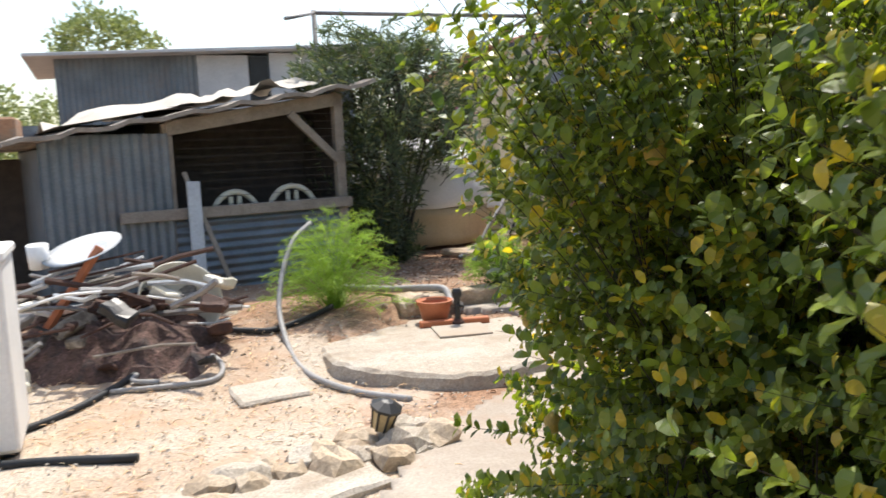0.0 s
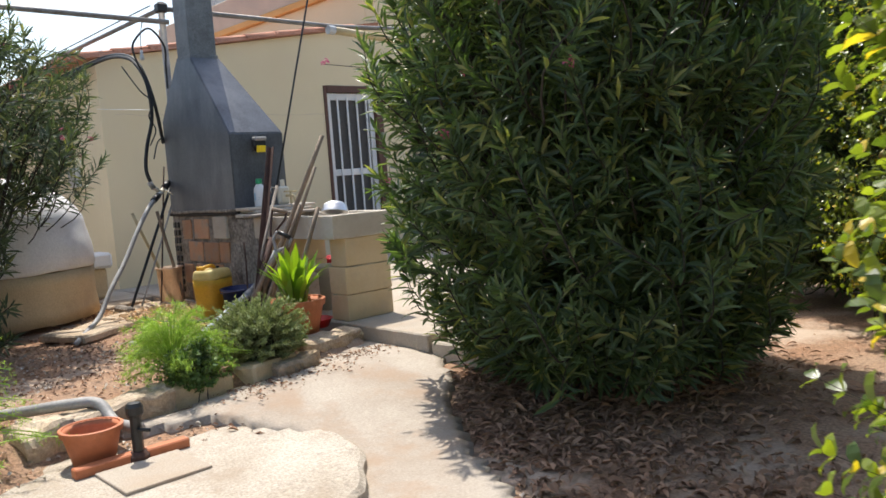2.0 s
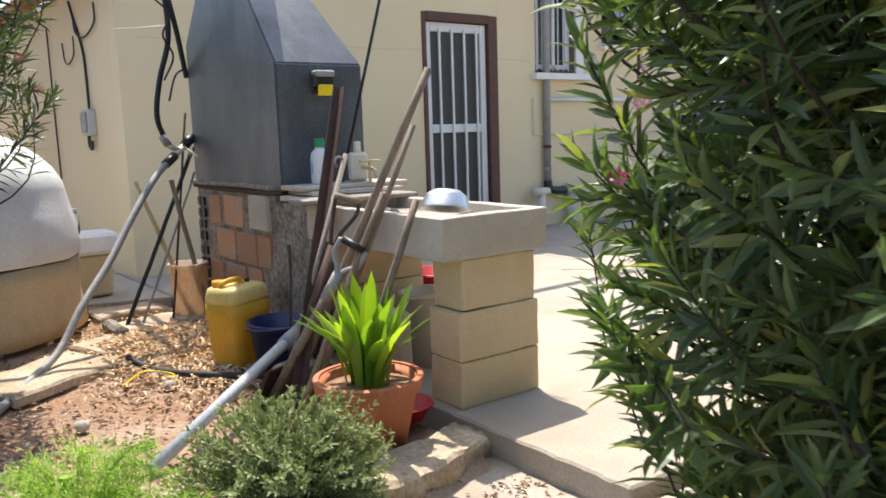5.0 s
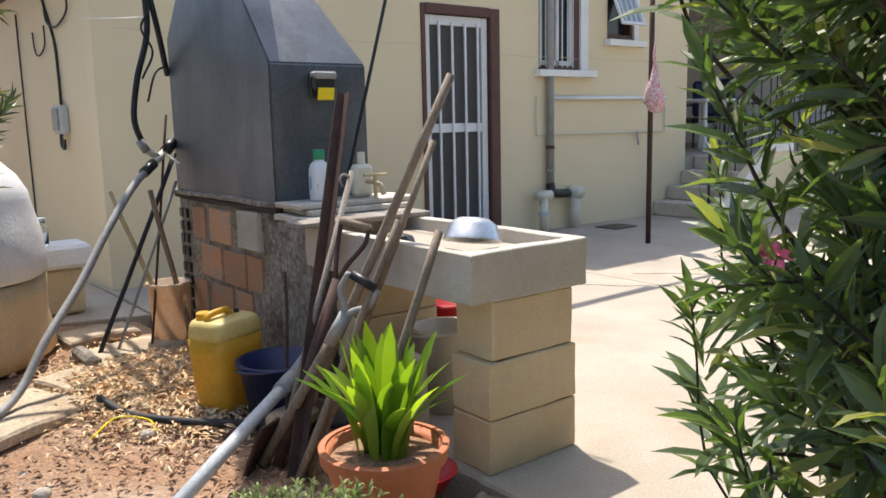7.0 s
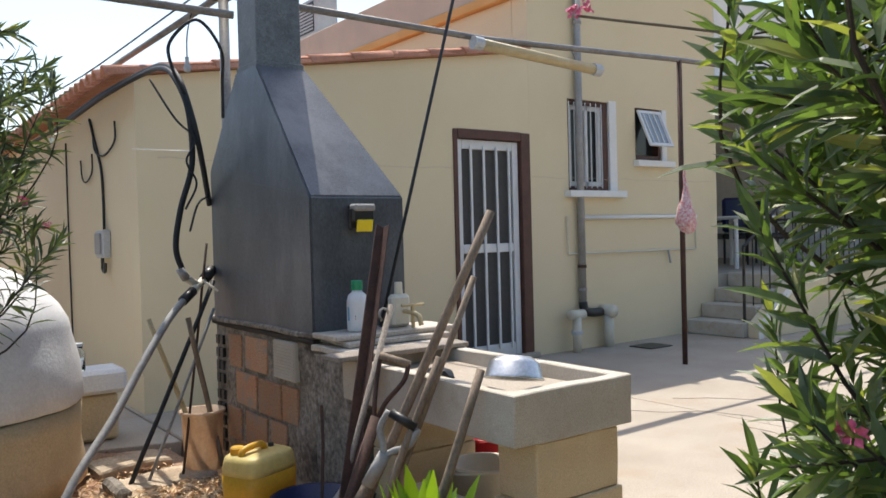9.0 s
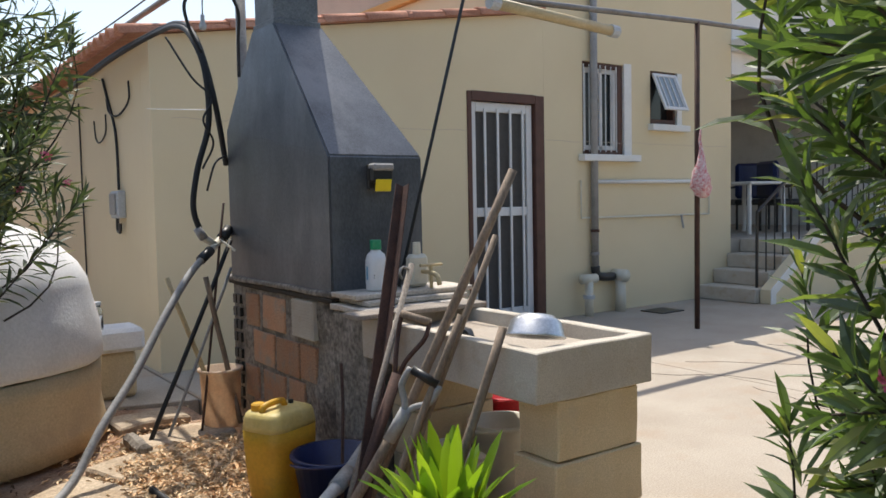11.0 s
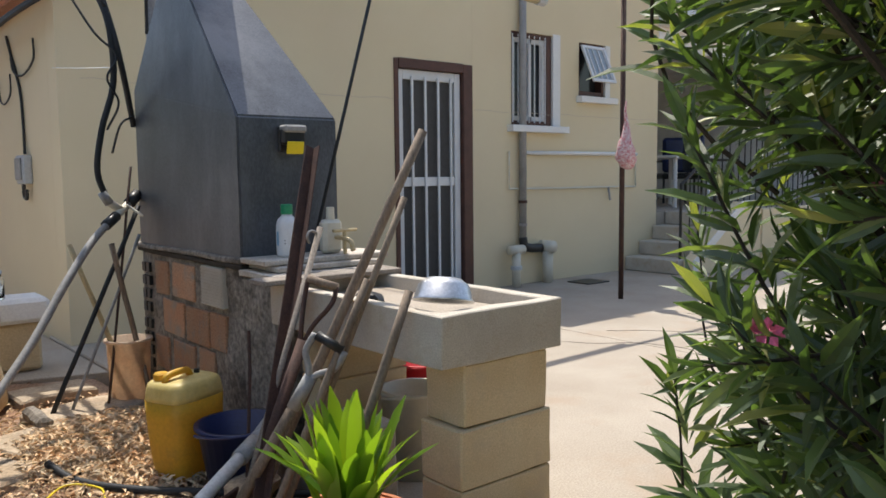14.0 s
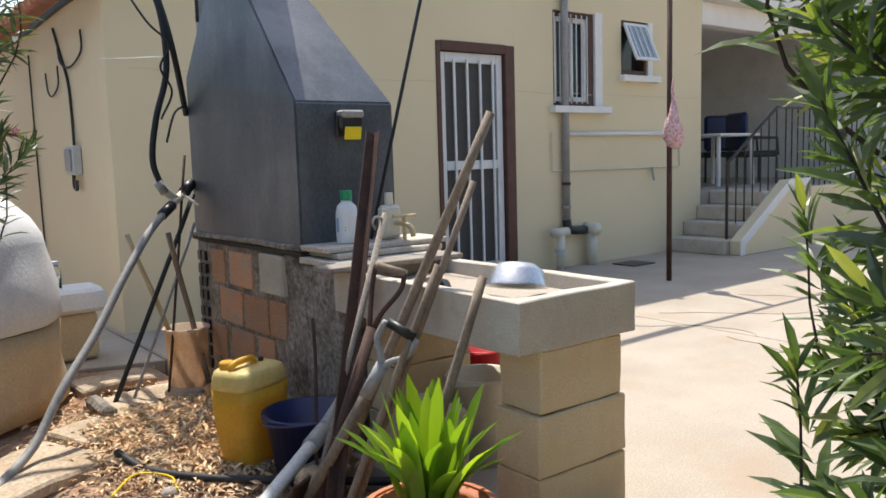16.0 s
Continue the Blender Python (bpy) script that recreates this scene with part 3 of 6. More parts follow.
    for c in range(3):
        tile(-0.17 + c * 0.40, YF + 0.2 + k * 0.19, 0.005)

# door with its brown frame, white leaf and bars
door = thing("door_1", "white aluminium glazed door with bars in a brown frame, closed", "door", (0, YF, 0), kind="structure")
part("door_frame", boxes(((2.905, -0.015, 0.0), (2.955, 0.14, 2.23)), ((3.745, -0.015, 0.0), (3.865, 0.14, 2.23)), ((2.956, -0.015, 2.145), (3.744, 0.14, 2.235)), bevel=0.006), "brown", door, "dark brown painted frame")
part("leaf", boxes(((2.96, 0.03, 0.03), (3.03, 0.075, 2.14)), ((3.66, 0.03, 0.03), (3.735, 0.075, 2.14)), ((3.031, 0.03, 2.05), (3.659, 0.075, 2.14)), ((3.031, 0.03, 1.06), (3.659, 0.075, 1.145)), ((3.031, 0.03, 0.03), (3.659, 0.075, 0.16)), bevel=0.005), "alu", door)
part("pane", boxes(((3.03, 0.055, 1.14), (3.66, 0.062, 2.05)), bevel=0), "screen", door)
part("pane", boxes(((3.03, 0.055, 0.15), (3.66, 0.062, 1.07)), bevel=0), "screen", door)
for k in range(4):
    x = 3.03 + 0.63 * (k + 0.5) / 4 + 0.02
    part("bar", boxes(((x - 0.012, 0.008, 0.12), (x + 0.012, 0.026, 2.08)), bevel=0.003), "alu", door)
part("sill", boxes(((2.9, -0.10, 0.0), (3.87, -0.016, 0.05)), bevel=0.008), "concrete", door)
# black sheet added behind the door, standing for the unlit room
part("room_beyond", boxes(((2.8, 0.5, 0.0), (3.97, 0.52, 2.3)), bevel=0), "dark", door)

# windows
w = thing("window_1", "barred white sash window in a brown frame with a white sill", "window", (0, YF, 0), kind="structure")
a, b, lo, hi = WIN1
part("window_frame", boxes(((a, 0.02, lo), (a + 0.05, 0.13, hi)), ((b - 0.19, 0.02, lo), (b - 0.12, 0.13, hi)), ((a + 0.051, 0.02, hi - 0.05), (b - 0.191, 0.13, hi)), ((a + 0.051, 0.02, lo), (b - 0.191, 0.13, lo + 0.05))), "brown", w)
part("sash", boxes(((a + 0.051, 0.05, lo + 0.051), (a + 0.10, 0.09, hi - 0.051)), ((a + 0.30, 0.05, lo + 0.051), (a + 0.35, 0.09, hi - 0.051)), ((b - 0.24, 0.05, lo + 0.051), (b - 0.195, 0.09, hi - 0.051)), ((a + 0.101, 0.05, hi - 0.10), (b - 0.241, 0.085, hi - 0.051)), ((a + 0.101, 0.05, lo + 0.051), (b - 0.241, 0.085, lo + 0.10)), bevel=0.003), "alu", w)
part("pane", boxes(((a + 0.05, 0.095, lo + 0.05), (b - 0.19, 0.10, hi - 0.05)), bevel=0), "darkglass", w)
for k in range(7):
    x = a + 0.02 + k * 0.082
    part("bar", tube([(x, 0.0, lo + 0.03), (x, 0.0, hi - 0.03)], 0.007, 6), "alu", w)
part("reveal", boxes(((b - 0.119, -0.008, lo), (b, 0.12, hi + 0.02))), "white", w)
part("window_sill", boxes(((a - 0.06, -0.09, lo - 0.07), (b + 0.06, 0.12, lo - 0.001))), "white", w)
# black sheet behind the window in place of a dark room
part("backing", boxes(((a - 0.05, 0.3, lo - 0.1), (b, 0.32, hi + 0.1)), bevel=0), "dark", w)
w = thing("window_2", "small brown window with a white tilted shutter standing open", "window", (0, YF, 0), kind="structure")
a, b, lo, hi = WIN2
part("window_frame", boxes(((a, 0.02, lo), (a + 0.04, 0.13, hi)), ((b - 0.13, 0.02, lo), (b - 0.09, 0.13, hi)), ((a + 0.041, 0.02, hi - 0.04), (b - 0.131, 0.13, hi)), ((a + 0.041, 0.02, lo), (b - 0.131, 0.13, lo + 0.06))), "brown", w)
part("pane", boxes(((a + 0.04, 0.11, lo + 0.05), (b - 0.1, 0.115, hi - 0.04)), bevel=0), "darkglass", w)
flap = part("flap", boxes(((0, -0.012, -0.45), (0.035, 0.012, 0)), ((0.365, -0.012, -0.45), (0.40, 0.012, 0)), ((0.0351, -0.012, -0.035), (0.3649, 0.012, 0)), ((0.0351, -0.012, -0.45), (0.3649, 0.012, -0.415)), bevel=0.002), "alu", w)
flap.matrix_local = pose(a + 0.03, -0.005, hi - 0.03, -24, 0, 0)
part("pane", boxes(((0.0352, -0.003, -0.414), (0.3648, 0.003, -0.036)), bevel=0), "smokeglass", flap)
for k in range(4):
    x = 0.06 + k * 0.09
    part("slat", boxes(((x, -0.016, -0.41), (x + 0.014, -0.006, -0.04)), bevel=0.002), "alu", flap)
part("reveal", boxes(((b - 0.089, -0.006, lo), (b, 0.12, hi))), "white", w)
part("window_sill", boxes(((a - 0.04, -0.08, lo - 0.07), (b + 0.06, 0.12, lo - 0.001))), "white", w)
# black sheet for the dark behind the small window
part("backing", boxes(((a - 0.05, 0.3, lo - 0.1), (b, 0.32, hi + 0.1)), bevel=0), "dark", w)

# rainwater and service pipes on the wall
dp = thing("drainpipe", "grey plastic drainpipe with a rusty joint, fixed to the wall", "pipe", (0, YF, 0))
part("pipe", tube([(4.53, -0.05, 4.1), (4.53, -0.05, 0.47)], 0.038, 12), "pvc", dp, smooth=True)
part("elbow", tube(curve_pts([(4.53, -0.05, 0.50), (4.54, -0.06, 0.42), (4.62, -0.07, 0.385), (4.78, -0.07, 0.38)], 5), 0.046, 12), "dark", dp, smooth=True)
for z in (0.62, 0.86, 2.2, 3.4):
    part("clamp", lathe([(0.039, 0), (0.046, 0.0), (0.046, 0.03), (0.039, 0.03)], 14, (4.53, -0.05, z)), "rust" if z == 0.86 else "pvc", dp)
vp = thing("vent_pipe", "pale beige sewer vent pipe with a round cap", "pipe", (0, YF, 0))
part("riser", tube([(4.87, -0.09, 0.0), (4.87, -0.09, 0.34)], 0.058, 14), "resin", vp, smooth=True)
part("tee", tube([(4.87, -0.17, 0.385), (4.87, 0.02, 0.385)], 0.068, 14), "resin", vp, smooth=True)
vp = thing("gully_pipe", "pale plastic waste pipe with a tee on top", "pipe", (0, YF, 0))
part("riser", tube([(4.36, -0.12, 0.0), (4.36, -0.12, 0.36)], 0.045, 12), "resin", vp, smooth=True)
part("tee", tube([(4.26, -0.12, 0.385), (4.46, -0.12, 0.385)], 0.05, 12), "resin", vp, smooth=True)
part("cap", lathe([(0, -0.02), (0.06, -0.02), (0.06, 0.02), (0, 0.02)], 14, (4.36, -0.12, 0.20)), "palesheet", vp)
dr = single("drain_grate", boxes(((5.0, YF - 0.55, 0.001), (5.35, YF - 0.25, 0.012))), "dark", "dark iron drain grate set in the patio", "drain")
hp = thing("water_pipe", "white plastic water pipe run along the wall", "pipe", (0, YF, 0))
part("pipe", tube([(4.58, -0.03, 1.385), (6.5, -0.03, 1.385)], 0.022, 8), "white", hp, smooth=True)
hp = thing("thin_pipe", "thin cream conduit loop on the wall with a tap", "pipe", (0, YF, 0))
part("pipe", tube([(4.36, -0.02, 1.40), (4.36, -0.02, 1.01), (6.5, -0.02, 1.0), (6.5, -0.02, 1.3)], 0.011, 6), "resin", hp)
part("tap", tube([(5.97, -0.03, 1.0), (5.97, -0.06, 0.85)], 0.013, 6), "pvc", hp)
for x0, x1, z in ((0.2, 2.9, 1.86), (3.9, 6.9, 1.80)):
    single("wall_crack", tube([(x0 + (x1 - x0) * k / 30, YF - 0.0005, z + 0.02 * noise.noise(Vector((k * 0.4, x0, 0)))) for k in range(31)], 0.0028, 4), "parapet", "hairline crack across the stucco", "crack", kind="structure")
eb = thing("meter_box", "grey electric junction box on the side wall", "box", (0.05, 4.98, 1.24))
part("body", boxes(((-0.07, -0.11, -0.11), (0, 0.11, 0.11)), bevel=0.01), "palesheet", eb)
part("lid", boxes(((-0.085, -0.085, -0.08), (-0.071, 0.085, 0.09)), bevel=0.006), "pvc", eb)
part("gland", tube(curve_pts([(-0.04, 0.02, -0.11), (-0.04, 0.02, -0.2), (-0.04, -0.05, -0.22), (-0.04, -0.06, -0.15)], 5), 0.014, 6), "dark", eb)

# air conditioner on the roof
ac = thing("air_conditioner", "pale air conditioning unit on the roof", "air conditioner", (4.25, 9.3, 3.751))
part("body", boxes(((-0.17, -0.4, 0.55), (0.17, 0.4, 1.12)), bevel=0.012), "palesheet", ac)
part("grille", boxes(((-0.182, -0.28, 0.62), (-0.171, 0.28, 1.06)), bevel=0), "dark", ac)
for k in range(8):
    part("slat", boxes(((-0.19, -0.27, 0.64 + k * 0.05), (-0.183, 0.27, 0.665 + k * 0.05)), bevel=0), "palesheet", ac)
for y in (-0.3, 0.3):
    part("bracket", boxes(((-0.15, y - 0.02, 0.0), (0.15, y + 0.02, 0.549)), bevel=0.003), "steel", ac)

# ---- porch with steps ----
steps = thing("porch_steps", "four worn stone steps up to the porch", "steps", kind="structure")
for k in range(4):
    part("step", boxes(((6.33 + 0.27 * k, 3.36, 0.17 * k), (7.7, YF - 0.004, 0.17 * (k + 1) - 0.001)), bevel=0.012), "sink", steps)
single("wall_stringer", prism([(6.42, 0.0), (6.42, 0.16), (7.45, 0.80), (7.9, 0.80), (7.9, 0.0)], 0, 0.14, 0.006), "stucco", "cream rendered stair side wall", "wall", kind="structure").matrix_world = Matrix(((1, 0, 0, 0), (0, 0, -1, 3.355), (0, 1, 0, 0), (0, 0, 0, 1)))
single("trim_stringer", prism([(6.40, 0.0), (6.40, 0.168), (7.44, 0.815), (7.9, 0.815), (7.9, 0.72), (7.47, 0.72), (6.50, 0.11), (6.50, 0.0)], 0, 0.012, 0.003), "white", "white painted edge of the stair wall", "trim", kind="structure").matrix_world = Matrix(((1, 0, 0, 0), (0, 0, -1, 3.214), (0, 1, 0, 0), (0, 0, 0, 1)))
single("floor_porch", boxes(((7.71, 3.36, 0.0), (11.4, YF - 0.01, 0.675)), ((6.97, YF + 0.0, 0.0), (11.4, 7.6, 0.674)), bevel=0.004), "concrete", "raised porch floor", "porch", kind="structure")
single("wall_porch_base", boxes(((7.91, 3.2, -0.05), (11.4, 3.355, 0.70)), bevel=0.005), "stucco", "cream wall under the porch edge", "wall", kind="structure")
single("wall_porch_back", boxes(((6.97, 7.61, 0.0), (11.4, 7.8, 3.6)), bevel=0), "whitewash", "white rear wall of the shaded porch", "wall", kind="structure")
single("wall_porch_inner", boxes(((6.75, YF + 0.225, 0.0), (6.965, 7.6, 3.6)), bevel=0), "whitewash", "white inner wall of the porch", "wall", kind="structure")
single("wall_porch_end", boxes(((11.41, 3.2, 0.0), (11.6, 7.8, 3.6)), bevel=0), "whitewash", "white end wall of the porch", "wall", kind="structure")
single("ceiling_porch", boxes(((6.97, 3.9, 2.95), (11.4, 7.6, 3.1)), bevel=0.01), "white", "white porch ceiling slab", "ceiling", kind="structure")
single("wall_porch_fascia", boxes(((6.97, YF + 0.0, 2.68), (11.4, YF + 0.2, 2.949)), ((6.97, YF, 3.101), (11.4, YF + 0.2, 4.12)), bevel=0.008), "white", "white porch beam over the opening", "beam", kind="structure")
pd = thing("door_2", "dark arched doorway at the back of the porch", "door", (7.9, 7.60, 0.675), kind="structure")
part("leaf", prism([(-0.5, 0.0), (0.5, 0.0)] + [(0.5 * math.cos(a), 1.75 + 0.5 * math.sin(a)) for a in (math.pi * k / 12 for k in range(13))], 0, 0.05), "brown", pd).matrix_local = Matrix(((1, 0, 0, 0), (0, 0, -1, 0), (0, 1, 0, 0), (0, 0, 0, 1)))
rl = thing("stair_rail", "black iron stair railing", "railing", (0, 3.42, 0))
part("post", tube([(6.46, 0, 0.0), (6.46, 0, 1.02)], 0.018, 6), "dark", rl)
part("handrail", tube([(6.46, 0, 1.02), (7.5, 0, 1.66), (9.6, 0, 1.66)], 0.018, 6), "dark", rl)
for k in range(6):
    part("baluster", tube([(6.64 + 0.17 * k, 0, 0.25 + 0.105 * k), (6.64 + 0.17 * k, 0, 1.12 + 0.105 * k)], 0.009, 5), "dark", rl)
for k in range(14):
    part("baluster", tube([(7.7 + 0.14 * k, 0, 0.675), (7.7 + 0.14 * k, 0, 1.66)], 0.009, 5), "dark", rl)
pt = thing("porch_table", "white plastic table on the porch", "table", (8.5, 4.9, 0.675))
part("tabletop", boxes(((-0.5, -0.4, 0.68), (0.5, 0.4, 0.72)), bevel=0.012), "white", pt)
for x in (-0.42, 0.42):
    for y in (-0.32, 0.32):
        part("leg", tube([(x, y, 0), (x * 0.95, y * 0.95, 0.68)], 0.03, 8), "white", pt)


def porch_chair():
    c = thing("porch_chair", "dark padded chair on the porch", "chair", (9.2, 4.75, 0.675), 60, group="porch chairs")
    part("seat", boxes(((-0.27, -0.27, 0.38), (0.27, 0.27, 0.47)), bevel=0.03), "dark", c)
    b = part("backrest", boxes(((-0.27, 0.20, 0.48), (0.27, 0.30, 1.02)), bevel=0.04), "blue", c)
    for x in (-0.24, 0.24):
        for y in (-0.24, 0.24):
            part("leg", tube([(x, y, 0), (x, y, 0.38)], 0.018, 6), "dark", c)
        part("armrest", tube([(x * 1.15, -0.24, 0.4), (x * 1.15, -0.22, 0.65), (x * 1.15, 0.24, 0.66)], 0.02, 6), "dark", c)
    return c


pc = porch_chair()
copy_thing(pc, pose(9.6, 5.6, 0.675, 0, 0, 140))


# ---- barbecue ----
bbq = thing("barbecue", "masonry barbecue with a tall grey steel hood and flue", "barbecue")
X0, X1, Y0, Y1, ZB = 0.04, 0.60, 1.39, 2.64, 0.80
core = part("base", roughen(boxes(((X0 + 0.012, Y0 + 0.006, 0), (X1, Y1, ZB)), bevel=0.02), 0.012, 9, 2.0, 8), "mortar", bbq, "grey render breaking away from hollow bricks")
bm = bmesh.new()
lo = [(X0, Y0), (X1 - 0.06, Y0), (X1 - 0.06, Y1 - 0.03), (X0, Y1 - 0.03)]
hi = [(0.085, 2.03), (0.365, 2.03), (0.365, 2.31), (0.085, 2.31)]
zf, zb, zn = 1.435, 1.64, 2.14
ring0 = [bm.verts.new((x, y, ZB + 0.02)) for x, y in lo]
ring1 = [bm.verts.new((x, y, zf if y == Y0 else zb)) for x, y in lo]
ring2 = [bm.verts.new((x, y, zn)) for x, y in hi]
for r, s in ((ring0, ring1), (ring1, ring2)):
    for k in range(4):
        bm.faces.new((r[k], r[(k + 1) % 4], s[(k + 1) % 4], s[k]))
bmesh.ops.bevel(bm, geom=[e for e in bm.edges if not e.is_boundary], offset=0.008, segments=2, affect="EDGES")
part("hood", bm, "hood", bbq, "dark grey painted sheet-steel hood, streaked")
part("flue", boxes(((0.098, 2.045, zn - 0.02), (0.35, 2.295, 3.75)), bevel=0.008), "flue", bbq, "sooty square steel flue")
part("flue_seam", boxes(((0.091, 2.036, zn - 0.012), (0.358, 2.304, zn + 0.03)), bevel=0.004), "flue", bbq)
# solid strip in the dark twig colour, painting the shade of the crumbling gap
part("soot_gap", roughen(boxes(((X0 - 0.006, Y0 - 0.008, ZB - 0.03), (X1, Y1 + 0.004, ZB - 0.006)), bevel=0.004), 0.009, 16, 9, 6), "twig", bbq, "rough dark strip for the shaded crumbling gap under the hood")
part("ash_ledge", roughen(boxes(((X0 - 0.012, Y0 - 0.02, ZB - 0.005), (X1, Y1 + 0.01, ZB + 0.022)), bevel=0.006), 0.008, 12, 4, 5), "mortar", bbq)


def brick_mesh(l, h):
    bm = boxes(((-0.012, -l / 2, -h / 2), (0.012, l / 2, h / 2)), bevel=0.004)
    return mesh_of(bm, "brick")


full, half_b, small = brick_mesh(0.265, 0.175), brick_mesh(0.17, 0.175), brick_mesh(0.10, 0.13)
for b in (full, half_b, small):
    b.materials.append(M["brick"])
for me_, y, z in ((full, 2.05, 0.655), (full, 2.19, 0.455), (full, 1.895, 0.45), (full, 2.07, 0.255), (half_b, 1.80, 0.26), (half_b, 2.33, 0.65), (full, 2.2, 0.08), (half_b, 1.66, 0.455), (half_b, 2.36, 0.25)):
    ob = new("brick", me_)
    ob.parent = bbq
    ob.matrix_local = pose(X0 + 0.014, y, z, random.uniform(-1.5, 1.5), random.uniform(-1, 1), random.uniform(-1, 1))
gb = part("ribbed_block", boxes(((X0 - 0.010, 1.57, 0.575), (X0 + 0.02, 1.80, 0.76)), bevel=0.003), "sink", bbq, "pale ribbed concrete block")
for k in range(12):
    part("rib", boxes(((X0 - 0.0145, 1.575, 0.58 + 0.015 * k), (X0 - 0.0105, 1.795, 0.589 + 0.015 * k)), bevel=0), "sink", gb)
# solid black blocks: the shade of the brick hollows is put into their colour
for z in range(9):
    for k in range(2):
        zz = 0.07 + z * 0.072 + (0.02 if z > 4 else 0)
        part("brick_hole", boxes(((X0 - 0.004, 2.49 + 0.06 * k, zz), (X0 + 0.02, 2.53 + 0.06 * k, zz + 0.05)), bevel=0), "dark", bbq, "black block standing for the shade in a brick hollow")

lamp = thing("solar_light", "black solar wall lamp with a yellow panel", "lamp", (0.285, Y0, 1.31))
part("back_plate", boxes(((-0.055, -0.02, -0.03), (0.055, -0.001, 0.085)), bevel=0.006), "dark", lamp)
part("housing", boxes(((-0.06, -0.06, 0.0), (0.06, -0.02, 0.075)), bevel=0.012), "dark", lamp)
part("cover", boxes(((-0.055, -0.075, 0.055), (0.055, -0.015, 0.088)), bevel=0.008), "pvc", lamp)
ln = part("panel", boxes(((-0.042, -0.004, -0.028), (0.042, 0.004, 0.028)), bevel=0.003), "solar", lamp)
ln.matrix_local = pose(0, -0.062, -0.012, 12, 0, 0)

# ---- wash tub on block pillars ----
tub = thing("wash_tub", "shallow cast concrete wash tub on block pillars", "sink")
zt, zu = 0.752, 0.585
bm = bmesh.new()
outer = [(0, 0), (0.54, 0), (0.54, 1.06), (0, 1.06)]
inner = [(0.05, 0.055), (0.49, 0.055), (0.49, 1.02), (0.05, 1.02)]
o0, o1 = [bm.verts.new((x, y, zu)) for x, y in outer], [bm.verts.new((x, y, zt)) for x, y in outer]
i1, i0 = [bm.verts.new((x, y, zt)) for x, y in inner], [bm.verts.new((x * 0.96 + 0.01, y * 0.98 + 0.01, zt - 0.10)) for x, y in inner]
for a, b in ((o0, o1), (o1, i1), (i1, i0)):
    for k in range(4):
        bm.faces.new((a[k], a[(k + 1) % 4], b[(k + 1) % 4], b[k]))
bm.faces.new(i0)
bm.faces.new(o0[::-1])
bmesh.ops.recalc_face_normals(bm, faces=bm.faces[:])
bmesh.ops.bevel(bm, geom=bm.edges[:], offset=0.004, segments=1, affect="EDGES")
bmesh.ops.subdivide_edges(bm, edges=[e for e in bm.edges if e.calc_length() > 0.15], cuts=5, use_grid_fill=True)
for v in bm.verts:
    v.co += 0.004 * noise.noise_vector(v.co * 9)
part("basin", bm, "sink", tub)


def block(lo, hi, seed, name="block", parent=tub, mat="block"):
    return part(name, roughen(boxes((lo, hi), bevel=0.005), 0.004, 12, seed, 4), mat, parent)


for k, (z0, z1) in enumerate(((0.0, 0.183), (0.187, 0.379), (0.383, 0.584))):
    o = 0.01 if k == 2 else 0
    block((0.075 + o * 2.5, 0.0 + o, z0), (0.485 - o, 0.2, z1), 3 + k)
    block((0.10, 0.80, z0), (0.48, 1.0, z1), 13 + k)
part("joint", boxes(((0.116, 0.03, 0.0), (0.455, 0.18, 0.584)), bevel=0), "mortar", tub)
part("joint", boxes(((0.12, 0.82, 0.0), (0.46, 0.98, 0.584)), bevel=0), "mortar", tub)
single("sand", roughen(boxes(((0.052, 0.06, zt - 0.095), (0.485, 1.01, zt - 0.05)), bevel=0.01), 0.012, 7, 5, 6), "concrete", "pale sand and dried scum in the tub", "sand", kind="stuff")
bowl = single("bowl", lathe([(0.0, 0.075), (0.06, 0.072), (0.09, 0.05), (0.103, 0.0), (0.112, -0.004), (0.112, 0.0), (0.107, 0.006), (0.093, 0.055), (0.062, 0.079), (0.0, 0.082)], 28), "steelbright", "upturned aluminium bowl on the tub rim", "bowl", smooth=True)
bowl.matrix_world = Matrix.Translation((0.135, 0.15, zt + 0.018)) @ pose(0, 0, 0, -8, 12, 0) @ Matrix.Scale(0.9, 4)
single("black_rag", roughen(lathe([(0, 0), (0.06, 0.0), (0.055, 0.03), (0.02, 0.045), (0, 0.045)], 10), 0.02, 30, 2, 1), "dark", "crumpled black plastic in the tub", "rag", smooth=True).matrix_world = pose(0.17, 0.62, zt - 0.055)

# ledge of marble offcuts between the hood and the tub
led = thing("stone_ledge", "ledge of stacked broken marble offcuts beside the tub", "ledge")
part("support", boxes(((0.03, 1.065, 0.0), (0.50, 1.38, 0.745)), bevel=0.012), "mortar", led)
for lo, hi, tz in (((0.02, 1.07, 0.748), (0.56, 1.385, 0.775), 2), ((0.07, 1.12, 0.778), (0.60, 1.384, 0.80), -2), ((0.03, 1.16, 0.803), (0.66, 1.386, 0.826), 1)):
    o = part("slab", roughen(boxes((lo, hi), bevel=0.004), 0.004, 10, lo[2] * 50, 3), "marble", led)
single("loose_slab", roughen(boxes(((-0.09, 0.93, 0.756), (0.56, 1.058, 0.776)), bevel=0.003), 0.003, 9, 8, 3), "greywood", "grey weathered plank laid across the tub", "plank")

bt = thing("spray_bottle", "white plastic bottle with a green cap on the ledge", "bottle", (0.20, 1.27, 0.828))
bb = part("body", lathe([(0, 0), (0.043, 0.0), (0.047, 0.01), (0.047, 0.135), (0.04, 0.16), (0.024, 0.175), (0.022, 0.185), (0, 0.185)], 22), "bottle", bt, smooth=True)
